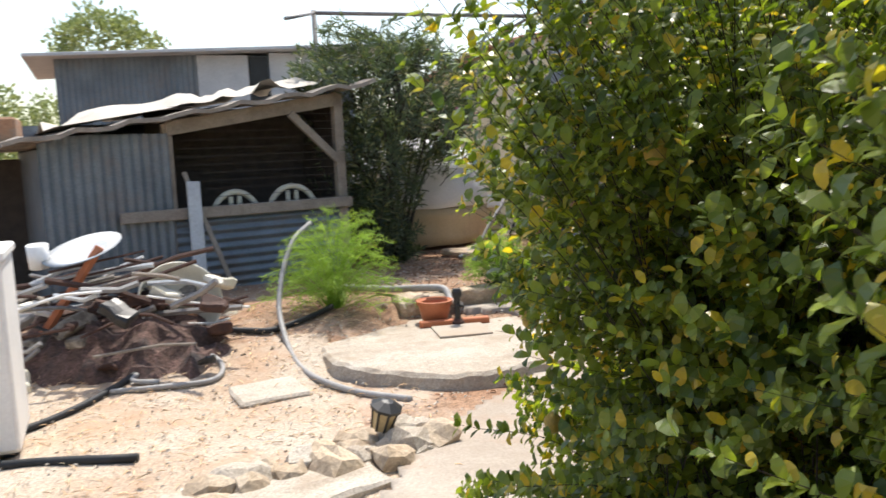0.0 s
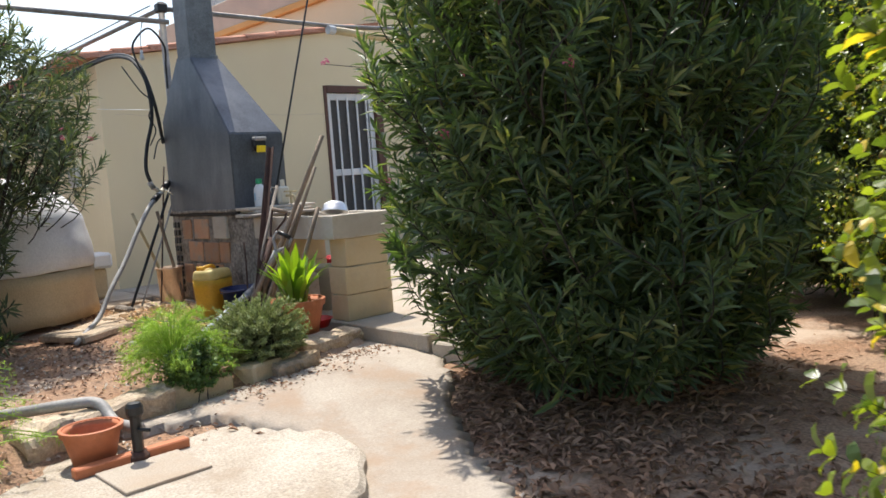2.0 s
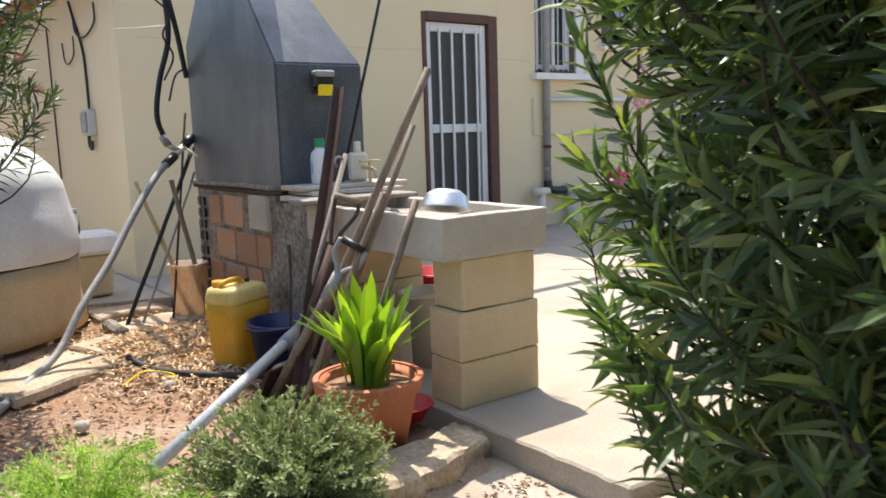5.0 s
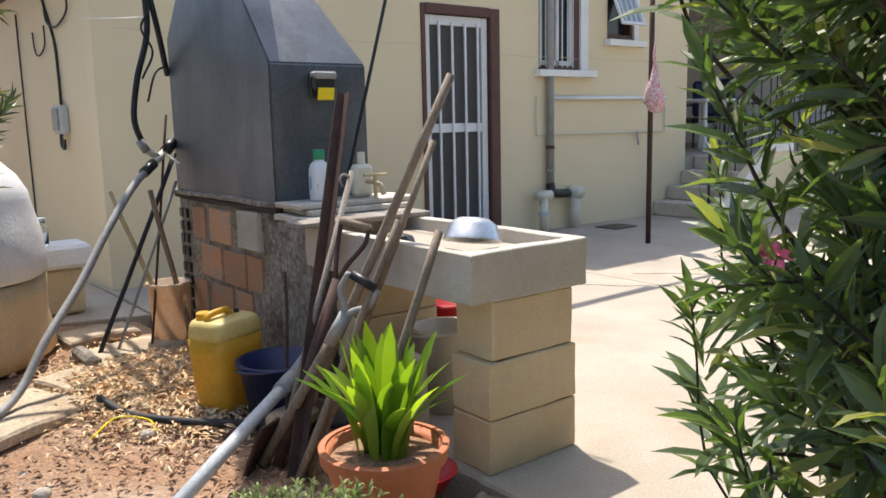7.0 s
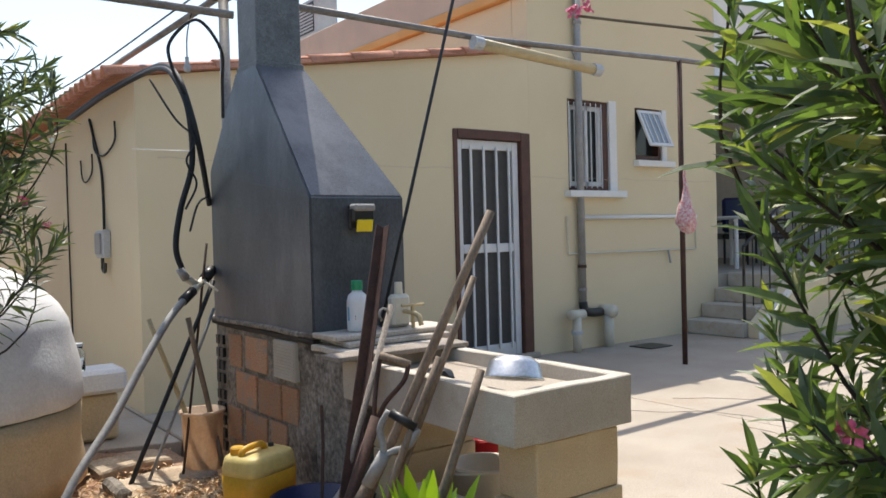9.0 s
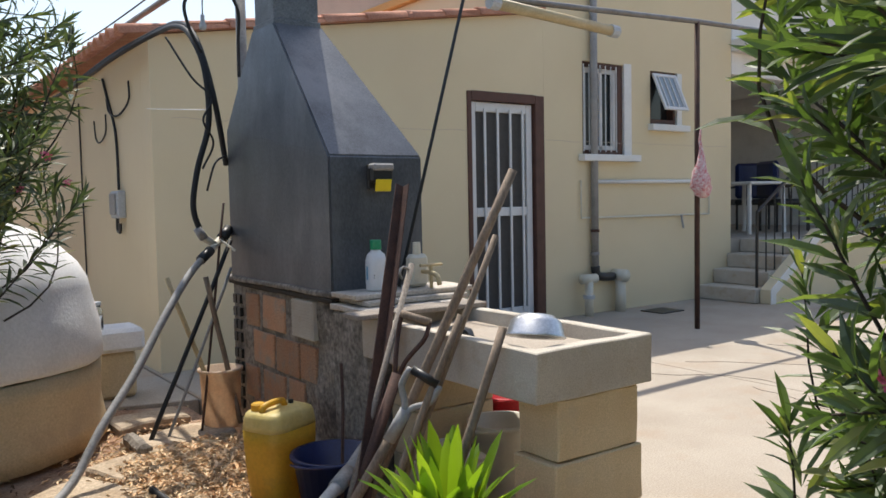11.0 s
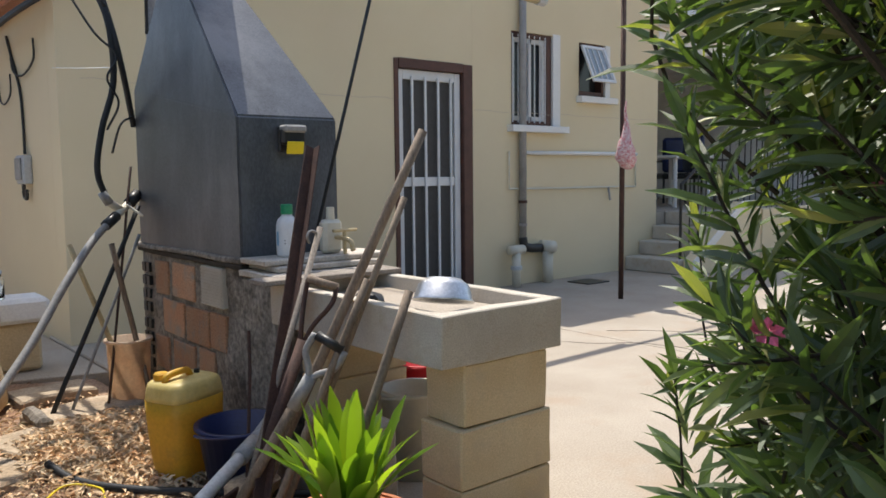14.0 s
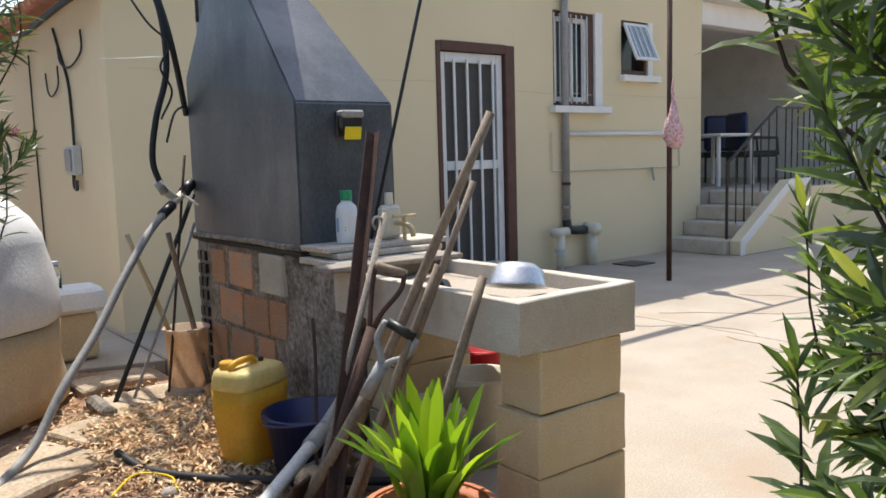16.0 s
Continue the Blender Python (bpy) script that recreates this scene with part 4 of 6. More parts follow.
part("label", lathe([(0.0478, 0.03), (0.0478, 0.12)], 22), "bottle", bb, "printed paper label")
part("label_print", boxes(((-0.0495, -0.012, 0.05), (-0.0485, 0.002, 0.11)), bevel=0), "labelblue", bb)
part("label_line", boxes(((-0.034, -0.0372, 0.068), (-0.008, -0.0362, 0.072)), ((-0.034, -0.0372, 0.056), (-0.012, -0.0362, 0.06)), bevel=0), "dark", bb)
part("cap", lathe([(0, 0.183), (0.026, 0.183), (0.026, 0.222), (0.023, 0.226), (0, 0.226)], 20), "green", bb)
bt = thing("soap_bottle", "cloudy yellow plastic bottle on the ledge", "bottle", (0.42, 1.27, 0.828))
part("body", boxes(((-0.05, -0.03, 0), (0.05, 0.03, 0.15)), bevel=0.016), "resin", bt)
part("cap", lathe([(0, 0.15), (0.02, 0.15), (0.018, 0.205), (0, 0.207)], 14), "resin", bt)
tp = thing("brass_tap", "brass garden tap on the ledge", "tap", (0.40, 1.17, 0.828))
part("spout", tube(curve_pts([(0.03, 0.1, 0.07), (0.03, 0.02, 0.07), (0.02, -0.06, 0.06), (0.02, -0.08, 0.02)], 5), 0.011, 8), "tube", tp, smooth=True)
part("handle", tube([(-0.03, 0.0, 0.105), (0.09, 0.0, 0.105)], 0.008, 6), "tube", tp)
part("stem", tube([(0.03, 0.0, 0.0), (0.03, 0.0, 0.105)], 0.009, 6), "tube", tp)

# ---- bread oven ----
ov = thing("bread_oven", "domed clay bread oven, whitewashed above an ochre base", "oven", (-1.43, 3.05, 0))
part("base", roughen(lathe([(0, 0), (0.84, 0), (0.82, 0.2), (0.83, 0.415), (0, 0.415)], 40), 0.012, 5, 3, 1), "ovenbase", ov, "ochre plaster plinth", smooth=True)
dome = [(0.83, 0.418), (0.845, 0.44), (0.835, 0.60), (0.79, 0.76)] + [(0.79 * math.cos(a), 0.76 + 0.46 * math.sin(a)) for a in (math.pi / 2 * k / 8 for k in range(1, 8))] + [(0, 1.22)]
part("dome", roughen(lathe(dome, 40), 0.014, 4, 7, 1), "whitewash", ov, "whitewashed dome", smooth=True)
part("mouth", lathe([(0.0, -0.02), (0.2, -0.02), (0.22, 0.0), (0.2, 0.05), (0, 0.05)], 20), "mortar", ov).matrix_local = pose(-0.6, -0.62, 0.62, 90, 0, -44)
sh = thing("oven_shelf", "white plastered shelf block beside the oven", "shelf", (-0.42, 3.62, 0))
part("block", boxes(((-0.17, -0.15, 0.30), (0.2, 0.16, 0.45)), bevel=0.025), "whitewash", sh)
part("foot", boxes(((-0.12, -0.10, 0), (0.15, 0.12, 0.299)), bevel=0.02), "ovenbase", sh)
jar = thing("glass_jar", "empty clear glass jar on the shelf block", "jar", (-0.50, 3.56, 0.451))
g = part("body", lathe([(0, 0.0), (0.045, 0), (0.048, 0.01), (0.048, 0.12), (0.034, 0.14), (0.034, 0.155), (0.031, 0.155), (0.031, 0.14), (0.044, 0.12), (0.044, 0.012), (0, 0.008)], 20), "darkglass", jar, smooth=True)
g.data.materials[0] = glassy("clear glass", (0.95, 0.97, 0.96), 0.03, 1.0)
part("lid", lathe([(0, 0.155), (0.038, 0.155), (0.038, 0.175), (0, 0.178)], 18), "palesheet", jar)
single("oven_brush", roughen(boxes(((-0.62, 2.2, -0.02), (-0.55, 2.5, 0.05)), bevel=0.02), 0.01, 9, 3, 2), "mortar", "dark clinker stone by the oven foot", "stone")

# flat stones by the oven
for k, (x, y, sx, sy, rot) in enumerate(((-0.62, 2.08, 0.22, 0.16, 15), (-0.35, 2.42, 0.26, 0.14, 10), (-1.08, 1.72, 0.30, 0.22, 25), (-0.35, 1.75, 0.14, 0.1, 40), (-0.38, 2.9, 0.2, 0.13, 5))):
    o = single("stepping_stone", roughen(boxes(((-sx, -sy, -0.06), (sx, sy, 0.0)), bevel=0.012), 0.02, 5, k * 3.3, 3), "stone", "flat pale paving stone lying in the dirt", "stone", group="paving stones by the oven")
    o.matrix_world = pose(x, y, 0.012, 0, 0, rot)

# ---- buckets, jerrycan, tools by the barbecue ----
def bucket(name, label, at, r0, r1, h, mat, handle=True, thick=0.006):
    b = thing(name, label, "bucket", at)
    part("body", lathe([(0, 0), (r0, 0), (r1, h), (r1 + 0.012, h), (r1 + 0.012, h + 0.012), (r1 - thick, h + 0.012), (r0 - thick, thick), (0, thick)], 28), mat, b, smooth=True)
    if handle:
        part("handle", tube([(r1 * 1.08 * math.cos(a), r1 * 1.08 * math.sin(a), h - 0.01 - 0.02 * math.sin(a)) for a in (math.pi * (0.95 + 1.1 * k / 14) for k in range(15))], 0.006, 6), mat, b)
    return b


bucket("blue_bucket", "navy blue plastic bucket with a black rim", (-0.165, 1.02, -0.05), 0.122, 0.165, 0.265, "blue")
bucket("white_bucket", "dirty white plastic bucket holding tool handles", (-0.09, 2.49, 0.0), 0.098, 0.112, 0.31, "stained", False)
bucket("red_bucket", "red plastic bucket under the tub", (0.62, 0.90, 0.0), 0.115, 0.145, 0.36, "red")
bucket("paint_bucket", "white paint tub under the wash tub", (0.385, 0.63, 0.0), 0.115, 0.13, 0.33, "resin")
single("red_basin", lathe([(0, 0), (0.09, 0), (0.12, 0.055), (0.126, 0.055), (0.126, 0.06), (0.116, 0.06), (0.086, 0.006), (0, 0.006)], 26, (-0.13, -0.03, -0.01)), "red", "shallow red plastic dish on the kerb", "dish", smooth=True).matrix_world = pose(0.0, 0.15, 0.0)
jc = thing("jerrycan", "yellow plastic jerrycan with a stained belly", "jerrycan", (-0.272, 1.30, -0.03), 22)


def can_shell(levels, rx, ry):
    """A rounded-square blow-moulded shell from (scale, height) levels."""
    bm = bmesh.new()
    rings = []
    for f, z in levels:
        ring = []
        for k in range(32):
            a = 2 * math.pi * k / 32
            c, sn = math.cos(a), math.sin(a)
            ring.append(bm.verts.new((f * rx * math.copysign(abs(c) ** 0.5, c), f * ry * math.copysign(abs(sn) ** 0.5, sn), z)))
        rings.append(ring)
    for lo, hi in zip(rings, rings[1:]):
        for k in range(32):
            bm.faces.new((lo[k], lo[(k + 1) % 32], hi[(k + 1) % 32], hi[k]))
    bm.faces.new(rings[0][::-1])
    bm.faces.new(rings[-1])
    return bm


part("body", can_shell(((0.66, 0.0), (0.76, 0.012), (0.84, 0.05), (0.90, 0.11), (0.95, 0.19), (0.985, 0.26), (1.0, 0.325)), 0.142, 0.112), "yellow", jc, smooth=True)
# upper part in a paler yellow than the body
part("shoulder", can_shell(((1.0, 0.326), (0.985, 0.345), (0.95, 0.375), (0.90, 0.392), (0.80, 0.400), (0.5, 0.403)), 0.142, 0.112), "cream", jc, "paler yellow shoulder", smooth=True)
part("handle", tube(curve_pts([(-0.10, 0, 0.39), (-0.085, 0, 0.422), (0.01, 0, 0.427), (0.035, 0, 0.40)], 5), 0.014, 8), "yellow", jc, smooth=True)
part("cap", lathe([(0, 0.398), (0.03, 0.398), (0.03, 0.425), (0.024, 0.43), (0, 0.43)], 18, (-0.075, 0.045, 0)), "yellow", jc)
part("stopper", lathe([(0, 0.40), (0.012, 0.40), (0.012, 0.418), (0, 0.42)], 12, (0.07, 0.0, 0)), "dark", jc, "small black stopper")

# ---- well cover with its fittings ----
WX, WY = -2.0, -1.42
bm = lathe([(0, -0.42), (0.87, -0.42), (0.9, -0.27), (0.885, -0.19), (0.86, -0.172), (0.6, -0.166), (0.3, -0.163), (0, -0.162)], 96, (WX, WY, 0))
for v in bm.verts:
    a = math.atan2(v.co.y - WY, v.co.x - WX)
    k = 1 + 0.05 * noise.noise(Vector((math.cos(a) * 2.2, math.sin(a) * 2.2, 0))) + 0.018 * noise.noise(Vector((math.cos(a) * 9, math.sin(a) * 9, v.co.z * 9)))
    v.co.x, v.co.y = WX + (v.co.x - WX) * k, WY + (v.co.y - WY) * k
    v.co.z += 0.006 * noise.noise(v.co * 5) + (0.02 * noise.noise(v.co * 11) if v.co.z > -0.2 and k * math.hypot(v.co.x - WX, v.co.y - WY) > 0.8 else 0)
single("well_cover", bm, "wellcap", "round weathered concrete well cover", "well cover", smooth=False)
fit_ = thing("well_pump_valve", "black valve pipe standing on a red-edged hatch", "valve", (-1.90, -1.12, -0.165))
part("hatch", boxes(((-0.20, -0.36, 0.0), (0.16, -0.03, 0.016)), bevel=0.003), "concrete", fit_)
part("red_bar", boxes(((-0.27, -0.012, 0.0), (0.23, 0.045, 0.045)), bevel=0.006), "pot", fit_, "terracotta-red painted bar")
part("pipe", tube([(0, 0.0, 0.0), (0, 0, 0.2)], 0.024, 10), "dark", fit_)
part("flange", lathe([(0, 0), (0.045, 0), (0.045, 0.03), (0.03, 0.05), (0, 0.05)], 14, (0, 0, 0.0)), "rust", fit_)
part("valve_body", lathe([(0, 0.2), (0.03, 0.2), (0.038, 0.215), (0.038, 0.245), (0.028, 0.262), (0, 0.266)], 14), "dark", fit_)
part("lever", tube([(0.0, 0.0, 0.15), (0.0, -0.04, 0.15), (0.04, -0.05, 0.14)], 0.009, 6), "dark", fit_)


def flower_pot(name, label, at, r, h, mat="pot"):
    p = thing(name, label, "flower pot", at)
    part("body", lathe([(0, 0), (r * 0.66, 0), (r * 0.93, h * 0.84), (r * 0.9, h * 0.98), (r * 0.86, h * 0.82), (r * 0.6, h * 0.1), (0, h * 0.1)], 32), mat, p, smooth=True)
    part("rim", lathe([(r * 0.93, h * 0.82), (r, h * 0.83), (r * 1.03, h * 0.99), (r * 1.0, h), (r * 0.92, h), (r * 0.9, h * 0.85)], 32), mat, p)
    return p


p = flower_pot("empty_pot", "empty terracotta flower pot on the well cover", (-2.03, -0.95, -0.166), 0.13, 0.165)
part("soil", lathe([(0, 0.03), (0.09, 0.03), (0, 0.036)], 16), "litter", p, "dry dark soil")
p = flower_pot("strap_plant_pot", "terracotta pot with a bright strap-leaved plant", (-0.33, 0.02, -0.04), 0.19, 0.265)
part("soil", lathe([(0, 0.225), (0.165, 0.225), (0, 0.237)], 20), "soil", p)
P, D, U, L, W = [], [], [], [], []
bm = bmesh.new()
for k in range(46):
    a, lean = 2.4 * k + random.uniform(-0.3, 0.3), 0.06 + 0.72 * (k / 46) ** 1.2
    ln_, w_ = random.uniform(0.33, 0.44) * (1 - 0.25 * k / 46), random.uniform(0.020, 0.029)
    out = Vector((math.cos(a), math.sin(a), 0))
    side = Vector((-math.sin(a), math.cos(a), 0))
    base = Vector((0, 0, 0.225)) + out * random.uniform(0, 0.08) + side * random.uniform(-0.03, 0.03)
    rows_ = []
    for s in range(8):
        t = s / 7
        c = base + Vector((0, 0, 1)) * ln_ * (t - 0.28 * lean * t * t) + out * ln_ * lean * (0.35 * t + 0.65 * t * t)
        w = w_ * math.sqrt(max(0.0, 1 - max(0.0, (t - 0.55) / 0.45) ** 2.4)) * (0.55 + 0.45 * min(1, t * 3))
        w = max(w, 0.0012)
        rows_.append([bm.verts.new(c + side * w + out * w * -0.25), bm.verts.new(c), bm.verts.new(c - side * w + out * w * -0.25)])
    for r, s in zip(rows_, rows_[1:]):
        bm.faces.new((r[0], r[1], s[1], s[0]))
        bm.faces.new((r[1], r[2], s[2], s[1]))
part("foliage", bm, "agapanthus", p, "bright green strap leaves", smooth=True)


# ---- leafy shrubs ----
def shrub(name, label, category, at, radii, stems, nodes, leaf_l, leaf_w, mat, trunk_r=0.016, whorl=3, start=0.35, seed=1, keep=None, leaf_name="crown", tilt=0.55, flowers=0, boxy=2.0, skirt=0.0, inner=0.35, group="", oval=False, sprigs=()):
    """Stems that arch out of one base, with whorls of leaves along their upper parts."""
    rng = np.random.default_rng(seed)
    ob = thing(name, label, category, at, group=group)
    rx, ry, rz = radii
    wood = bmesh.new()
    P, D, U, L, W, tips = [], [], [], [], [], []
    for s in range(stems):
        th = rng.uniform(0, 2 * math.pi)
        cz = rng.uniform(0.02, 1.0) if rng.random() > skirt else rng.uniform(0.0, 0.22)
        rad = max(0.0, 1 - abs(cz * 2 - 1) ** boxy) ** (1 / boxy) * rng.uniform(inner, 1.0) ** 0.5
        lump = 1 + 0.18 * noise.noise(Vector((math.cos(th) * 1.6, math.sin(th) * 1.6, cz * 3 + seed)))
        tip = Vector((rx * rad * math.cos(th) * lump, ry * rad * math.sin(th) * lump, rz * (0.06 + 0.94 * cz) * (0.93 + 0.12 * rng.random())))
        b0 = Vector((rx * 0.16 * rng.normal(), ry * 0.16 * rng.normal(), -0.03))
        mid = b0.lerp(tip, 0.5) + Vector((-(tip.x - b0.x) * 0.22, -(tip.y - b0.y) * 0.22, rz * 0.10))
        pts = curve_pts([b0, mid, tip], 6)
        grow = 1.0
        if s < len(sprigs):
            tip, grow = Vector(sprigs[s]) - Vector(at), 1.0
            pts = curve_pts([b0, tip * 0.62 + Vector((0, 0, 0.12)), tip], 6)
        elif keep and not keep(Vector(at) + tip):
            continue
        tube(pts, trunk_r, 4, wood, False, [trunk_r * (1 - 0.8 * i / 12) for i in range(13)])
        tips.append(tip)
        for k in range(nodes):
            t = start + (1 - start) * (k + rng.random()) / nodes
            i = min(int(t * 12), 11)
            p = pts[i].lerp(pts[i + 1], t * 12 - i)
            d = (pts[i + 1] - pts[i]).normalized()
            a0 = rng.uniform(0, 2 * math.pi)
            sd = d.orthogonal().normalized()
            up = d.cross(sd)
            for wv in range(whorl):
                a = a0 + 2 * math.pi * wv / whorl + rng.normal() * 0.3
                o = sd * math.cos(a) + up * math.sin(a)
                way = d * tilt + o * (1 - tilt * 0.4) + Vector(rng.normal(0, 0.16, 3))
                P.append(p)
                D.append(way)
                U.append(d * 0.8 - o * 0.5 + Vector((0, 0, 0.6)))
                f = (0.65 + 0.6 * rng.random()) * grow
                L.append(leaf_l * f)
                W.append(leaf_w * f)
    part("branchwork", wood, "twig", ob)
    crown_part(leaf_name, leaf_mesh(leaf_name, P, D, U, L, W, oval=oval), mat, ob)
    return ob, tips


def blossoms(ob, spots, size=0.018):
    for sp in spots:
        bm = bmesh.new()
        for b in range(3):
            c = Vector(sp) + Vector((random.uniform(-1, 1), random.uniform(-1, 1), random.uniform(-0.5, 1))) * size * 0.7
            nrm = Vector((random.uniform(-1, 1), random.uniform(-1.6, 0.2), random.uniform(0.2, 1))).normalized()
            sd = nrm.orthogonal().normalized()
            for k in range(5):
                a = 2 * math.pi * k / 5
                o = Matrix.Rotation(a, 3, nrm) @ sd
                q = nrm.cross(o)
                vs = [bm.verts.new(c + v) for v in (o * 0.004, o * size * 0.6 + q * size * 0.33 + nrm * 0.008, o * size + nrm * 0.004, o * size * 0.6 - q * size * 0.33 + nrm * 0.008)]
                bm.faces.new(vs)
        part("blossom", bm, "flower", ob, "pink oleander blossom")


GZ = ground_z


def level(table, v):
    """A value between the (place, value) pairs of a table."""
    for (a, x), (b, y) in zip(table, table[1:]):
        if v <= b:
            return x + (y - x) * max(0.0, v - a) / (b - a)
    return table[-1][1]


def oleander_shrub(name, label, at, radii, profile, shoots, seed, keep=None, reach=0.40, leaf_l=0.128, leaf_w=0.0235, mat="oleander"):
    """Canes out of one base, each ending in a stiff upright shoot with whorls of three long leaves."""
    rng = np.random.default_rng(seed)
    ob = thing(name, label, "bush", at)
    rx, ry, rz = radii
    wood = bmesh.new()
    P, D, U, L, W, tips = [], [], [], [], [], []
    for k in range(7):
        a = 0.9 * k
        end = Vector((rx * 0.5 * math.cos(a), ry * 0.5 * math.sin(a), rz * 0.55))
        tube(curve_pts([(0.08 * math.cos(a), 0.08 * math.sin(a), -0.03), end * 0.45, end], 4), 0.02, 6, wood, False, [0.024 - 0.0018 * j for j in range(9)])
    for s in range(shoots):
        th, cz = rng.uniform(0, 2 * math.pi), rng.uniform(0.05, 1.0)
        lump = 1 + 0.16 * noise.noise(Vector((math.cos(th) * 1.9, math.sin(th) * 1.9, cz * 3.4 + seed))) + 0.10 * noise.noise(Vector((math.cos(th) * 5, math.sin(th) * 5, cz * 8 + seed)))
        rad = level(profile, cz) * min(lump, 1.06) * (1 - 0.62 * rng.random() ** 1.7)
        out = Vector((math.cos(th), math.sin(th), 0))
        tip = Vector((rx * rad * out.x, ry * rad * out.y, rz * cz * (0.95 + 0.1 * rng.random())))
        if keep and not keep(Vector(at) + tip):
            continue
        way = (out * rng.uniform(0.2, 1.0) + Vector((0, 0, rng.uniform(0.1, 0.95))) + Vector(rng.normal(0, 0.27, 3))).normalized()
        span = reach * rng.uniform(0.7, 1.25)
        b0 = Vector((rx * 0.13 * rng.normal(), ry * 0.13 * rng.normal(), -0.03))
        heel = tip - way * span
        heel.z = max(heel.z, 0.03)
        if heel.to_2d().length > tip.to_2d().length:
            continue
        cane = curve_pts([b0, b0.lerp(heel, 0.6) + Vector((0, 0, rz * 0.05)), heel, tip], 4)[6:]
        tube(cane, 0.004, 4, wood, False, [0.0052 - 0.0005 * j for j in range(7)])
        tips.append(tip)
        d = (tip - heel).normalized()
        sd = d.orthogonal().normalized()
        up = d.cross(sd)
        whorls = int(span / 0.031)
        a0 = rng.uniform(0, 2 * math.pi)
        for k in range(whorls):
            t = (k + 0.5) / whorls
            p = heel.lerp(tip, t)
            for wv in range(3):
                a = a0 + k * 1.05 + 2 * math.pi * wv / 3 + rng.normal() * 0.2
                o = sd * math.cos(a) + up * math.sin(a)
                spread = 1.0 - 0.62 * t ** 2
                P.append(p)
                D.append(d * (0.42 + 0.6 * t ** 2) + o * spread + Vector((0, 0, -0.22 * (1 - t))) + Vector(rng.normal(0, 0.2, 3)))
                U.append(d * 0.9 - o * 0.6 + Vector(rng.normal(0, 0.3, 3)))
                f = (0.74 + 0.5 * rng.random()) * (1.0 - 0.32 * t ** 3)
                L.append(leaf_l * f)
                W.append(leaf_w * f * rng.uniform(0.85, 1.1))
    part("branchwork", wood, "twig", ob)
    crown_part("crown", leaf_mesh("crown", P, D, U, L, W, 0.2, 0.10), mat, ob)
    return ob, tips


BUSH = ((0.0, 0.52), (0.1, 0.78), (0.25, 0.98), (0.55, 0.97), (0.8, 1.02), (0.93, 0.97), (1.0, 0.55))
oleander, tips = oleander_shrub("oleander_bush", "tall dark oleander bush with long narrow leaves and pink flowers", (0.42, -1.93, -0.13), (1.23, 1.18, 2.70), BUSH, 1500, 3)
near_tips = sorted((t for t in tips if t.x + t.y * -0.2 < -0.6 and 1.0 < t.z < 2.3), key=lambda t: (t.x * 7.3 + t.y * 3.1) % 1)
blossoms(oleander, near_tips[:9], 0.022)
part("flower_stalk", tube(curve_pts([(-0.42, 0.62, 1.60), (-0.68, 0.90, 1.71), (-0.95, 1.12, 1.767)], 4), 0.0026, 5), "bark", oleander, "long thin flowering stalk")
blossoms(oleander, [(-0.95, 1.12, 1.767), (-0.94, 1.11, 1.775)], 0.016)
copy_thing(oleander, pose(3.65, -2.3, -0.15, 0, 0, 130) @ Matrix.Scale(0.95, 4))
oleander2, tips = oleander_shrub("oleander_tree", "grey-green oleander beside the oven with a few pink flowers", (-1.92, 1.72, -0.06), (1.02, 0.92, 2.4), ((0.0, 0.5), (0.2, 0.72), (0.5, 0.95), (0.8, 1.05), (0.92, 0.9), (1.0, 0.5)), 620, 8, keep=lambda p: p.z > 1.05 + 0.35 * (p.x + 1.5) or p.x < -1.72, leaf_l=0.112, leaf_w=0.0175, mat="oleandergrey")
near_tips = sorted((t for t in tips if t.x > 0.2 and t.z > 1.0), key=lambda t: (t.x * 7.3 + t.y * 3.1) % 1)
blossoms(oleander2, near_tips[:14])

# clipped citrus hedge
def citrus(name, at, radii, seed, stems=420, nodes=13, sprigs=()):
    ob, tips = shrub(name, "dense lemon tree with glossy yellowing leaves and lemons", "tree", at, radii, stems, nodes, 0.038, 0.021, "citrus", 0.0028, 3, 0.25, seed, keep=lambda p: p.x > -2.79 + 0.5 * max(0.0, 0.95 - p.z), tilt=0.4, boxy=4.0, skirt=0.1, inner=0.66, group="lemon trees by the path", oval=True, sprigs=sprigs)
    return ob, tips


sprig_rng = random.Random(14)
LOW_SPRIGS = [(sprig_rng.uniform(-2.68, -2.35), sprig_rng.uniform(-5.15, -4.45), sprig_rng.uniform(-0.1, 0.42)) for _ in range(26)]
LOW_SPRIGS += [(sprig_rng.uniform(-2.87, -2.76), sprig_rng.uniform(-5.12, -4.95), 1.1 + 0.12 * k) for k in range(8)]
NEAR_SPRIGS = [(-2.60, -5.92, 1.0), (-2.62, -5.95, 0.93), (-2.56, -5.85, 0.45), (-2.52, -6.0, 0.30), (-2.58, -5.75, 1.45), (-2.60, -5.65, 0.7)]
for k, (at, radii, seed) in enumerate((((-1.79, -4.72, -0.26), (0.95, 0.68, 2.2), 21), ((-1.48, -5.85, -0.27), (1.05, 0.85, 2.25), 22), ((-0.55, -4.9, -0.26), (0.8, 0.75, 2.6), 23))):
    ob, tips = citrus("lemon_tree", at, radii, seed, (1250, 1150, 420)[k], (26, 26, 16)[k], (LOW_SPRIGS, NEAR_SPRIGS, ())[k])
    cand = [t for t in tips[40:] if t.x < -0.45 and 0.4 < t.z < 1.6]
    for t in cand[:5]:
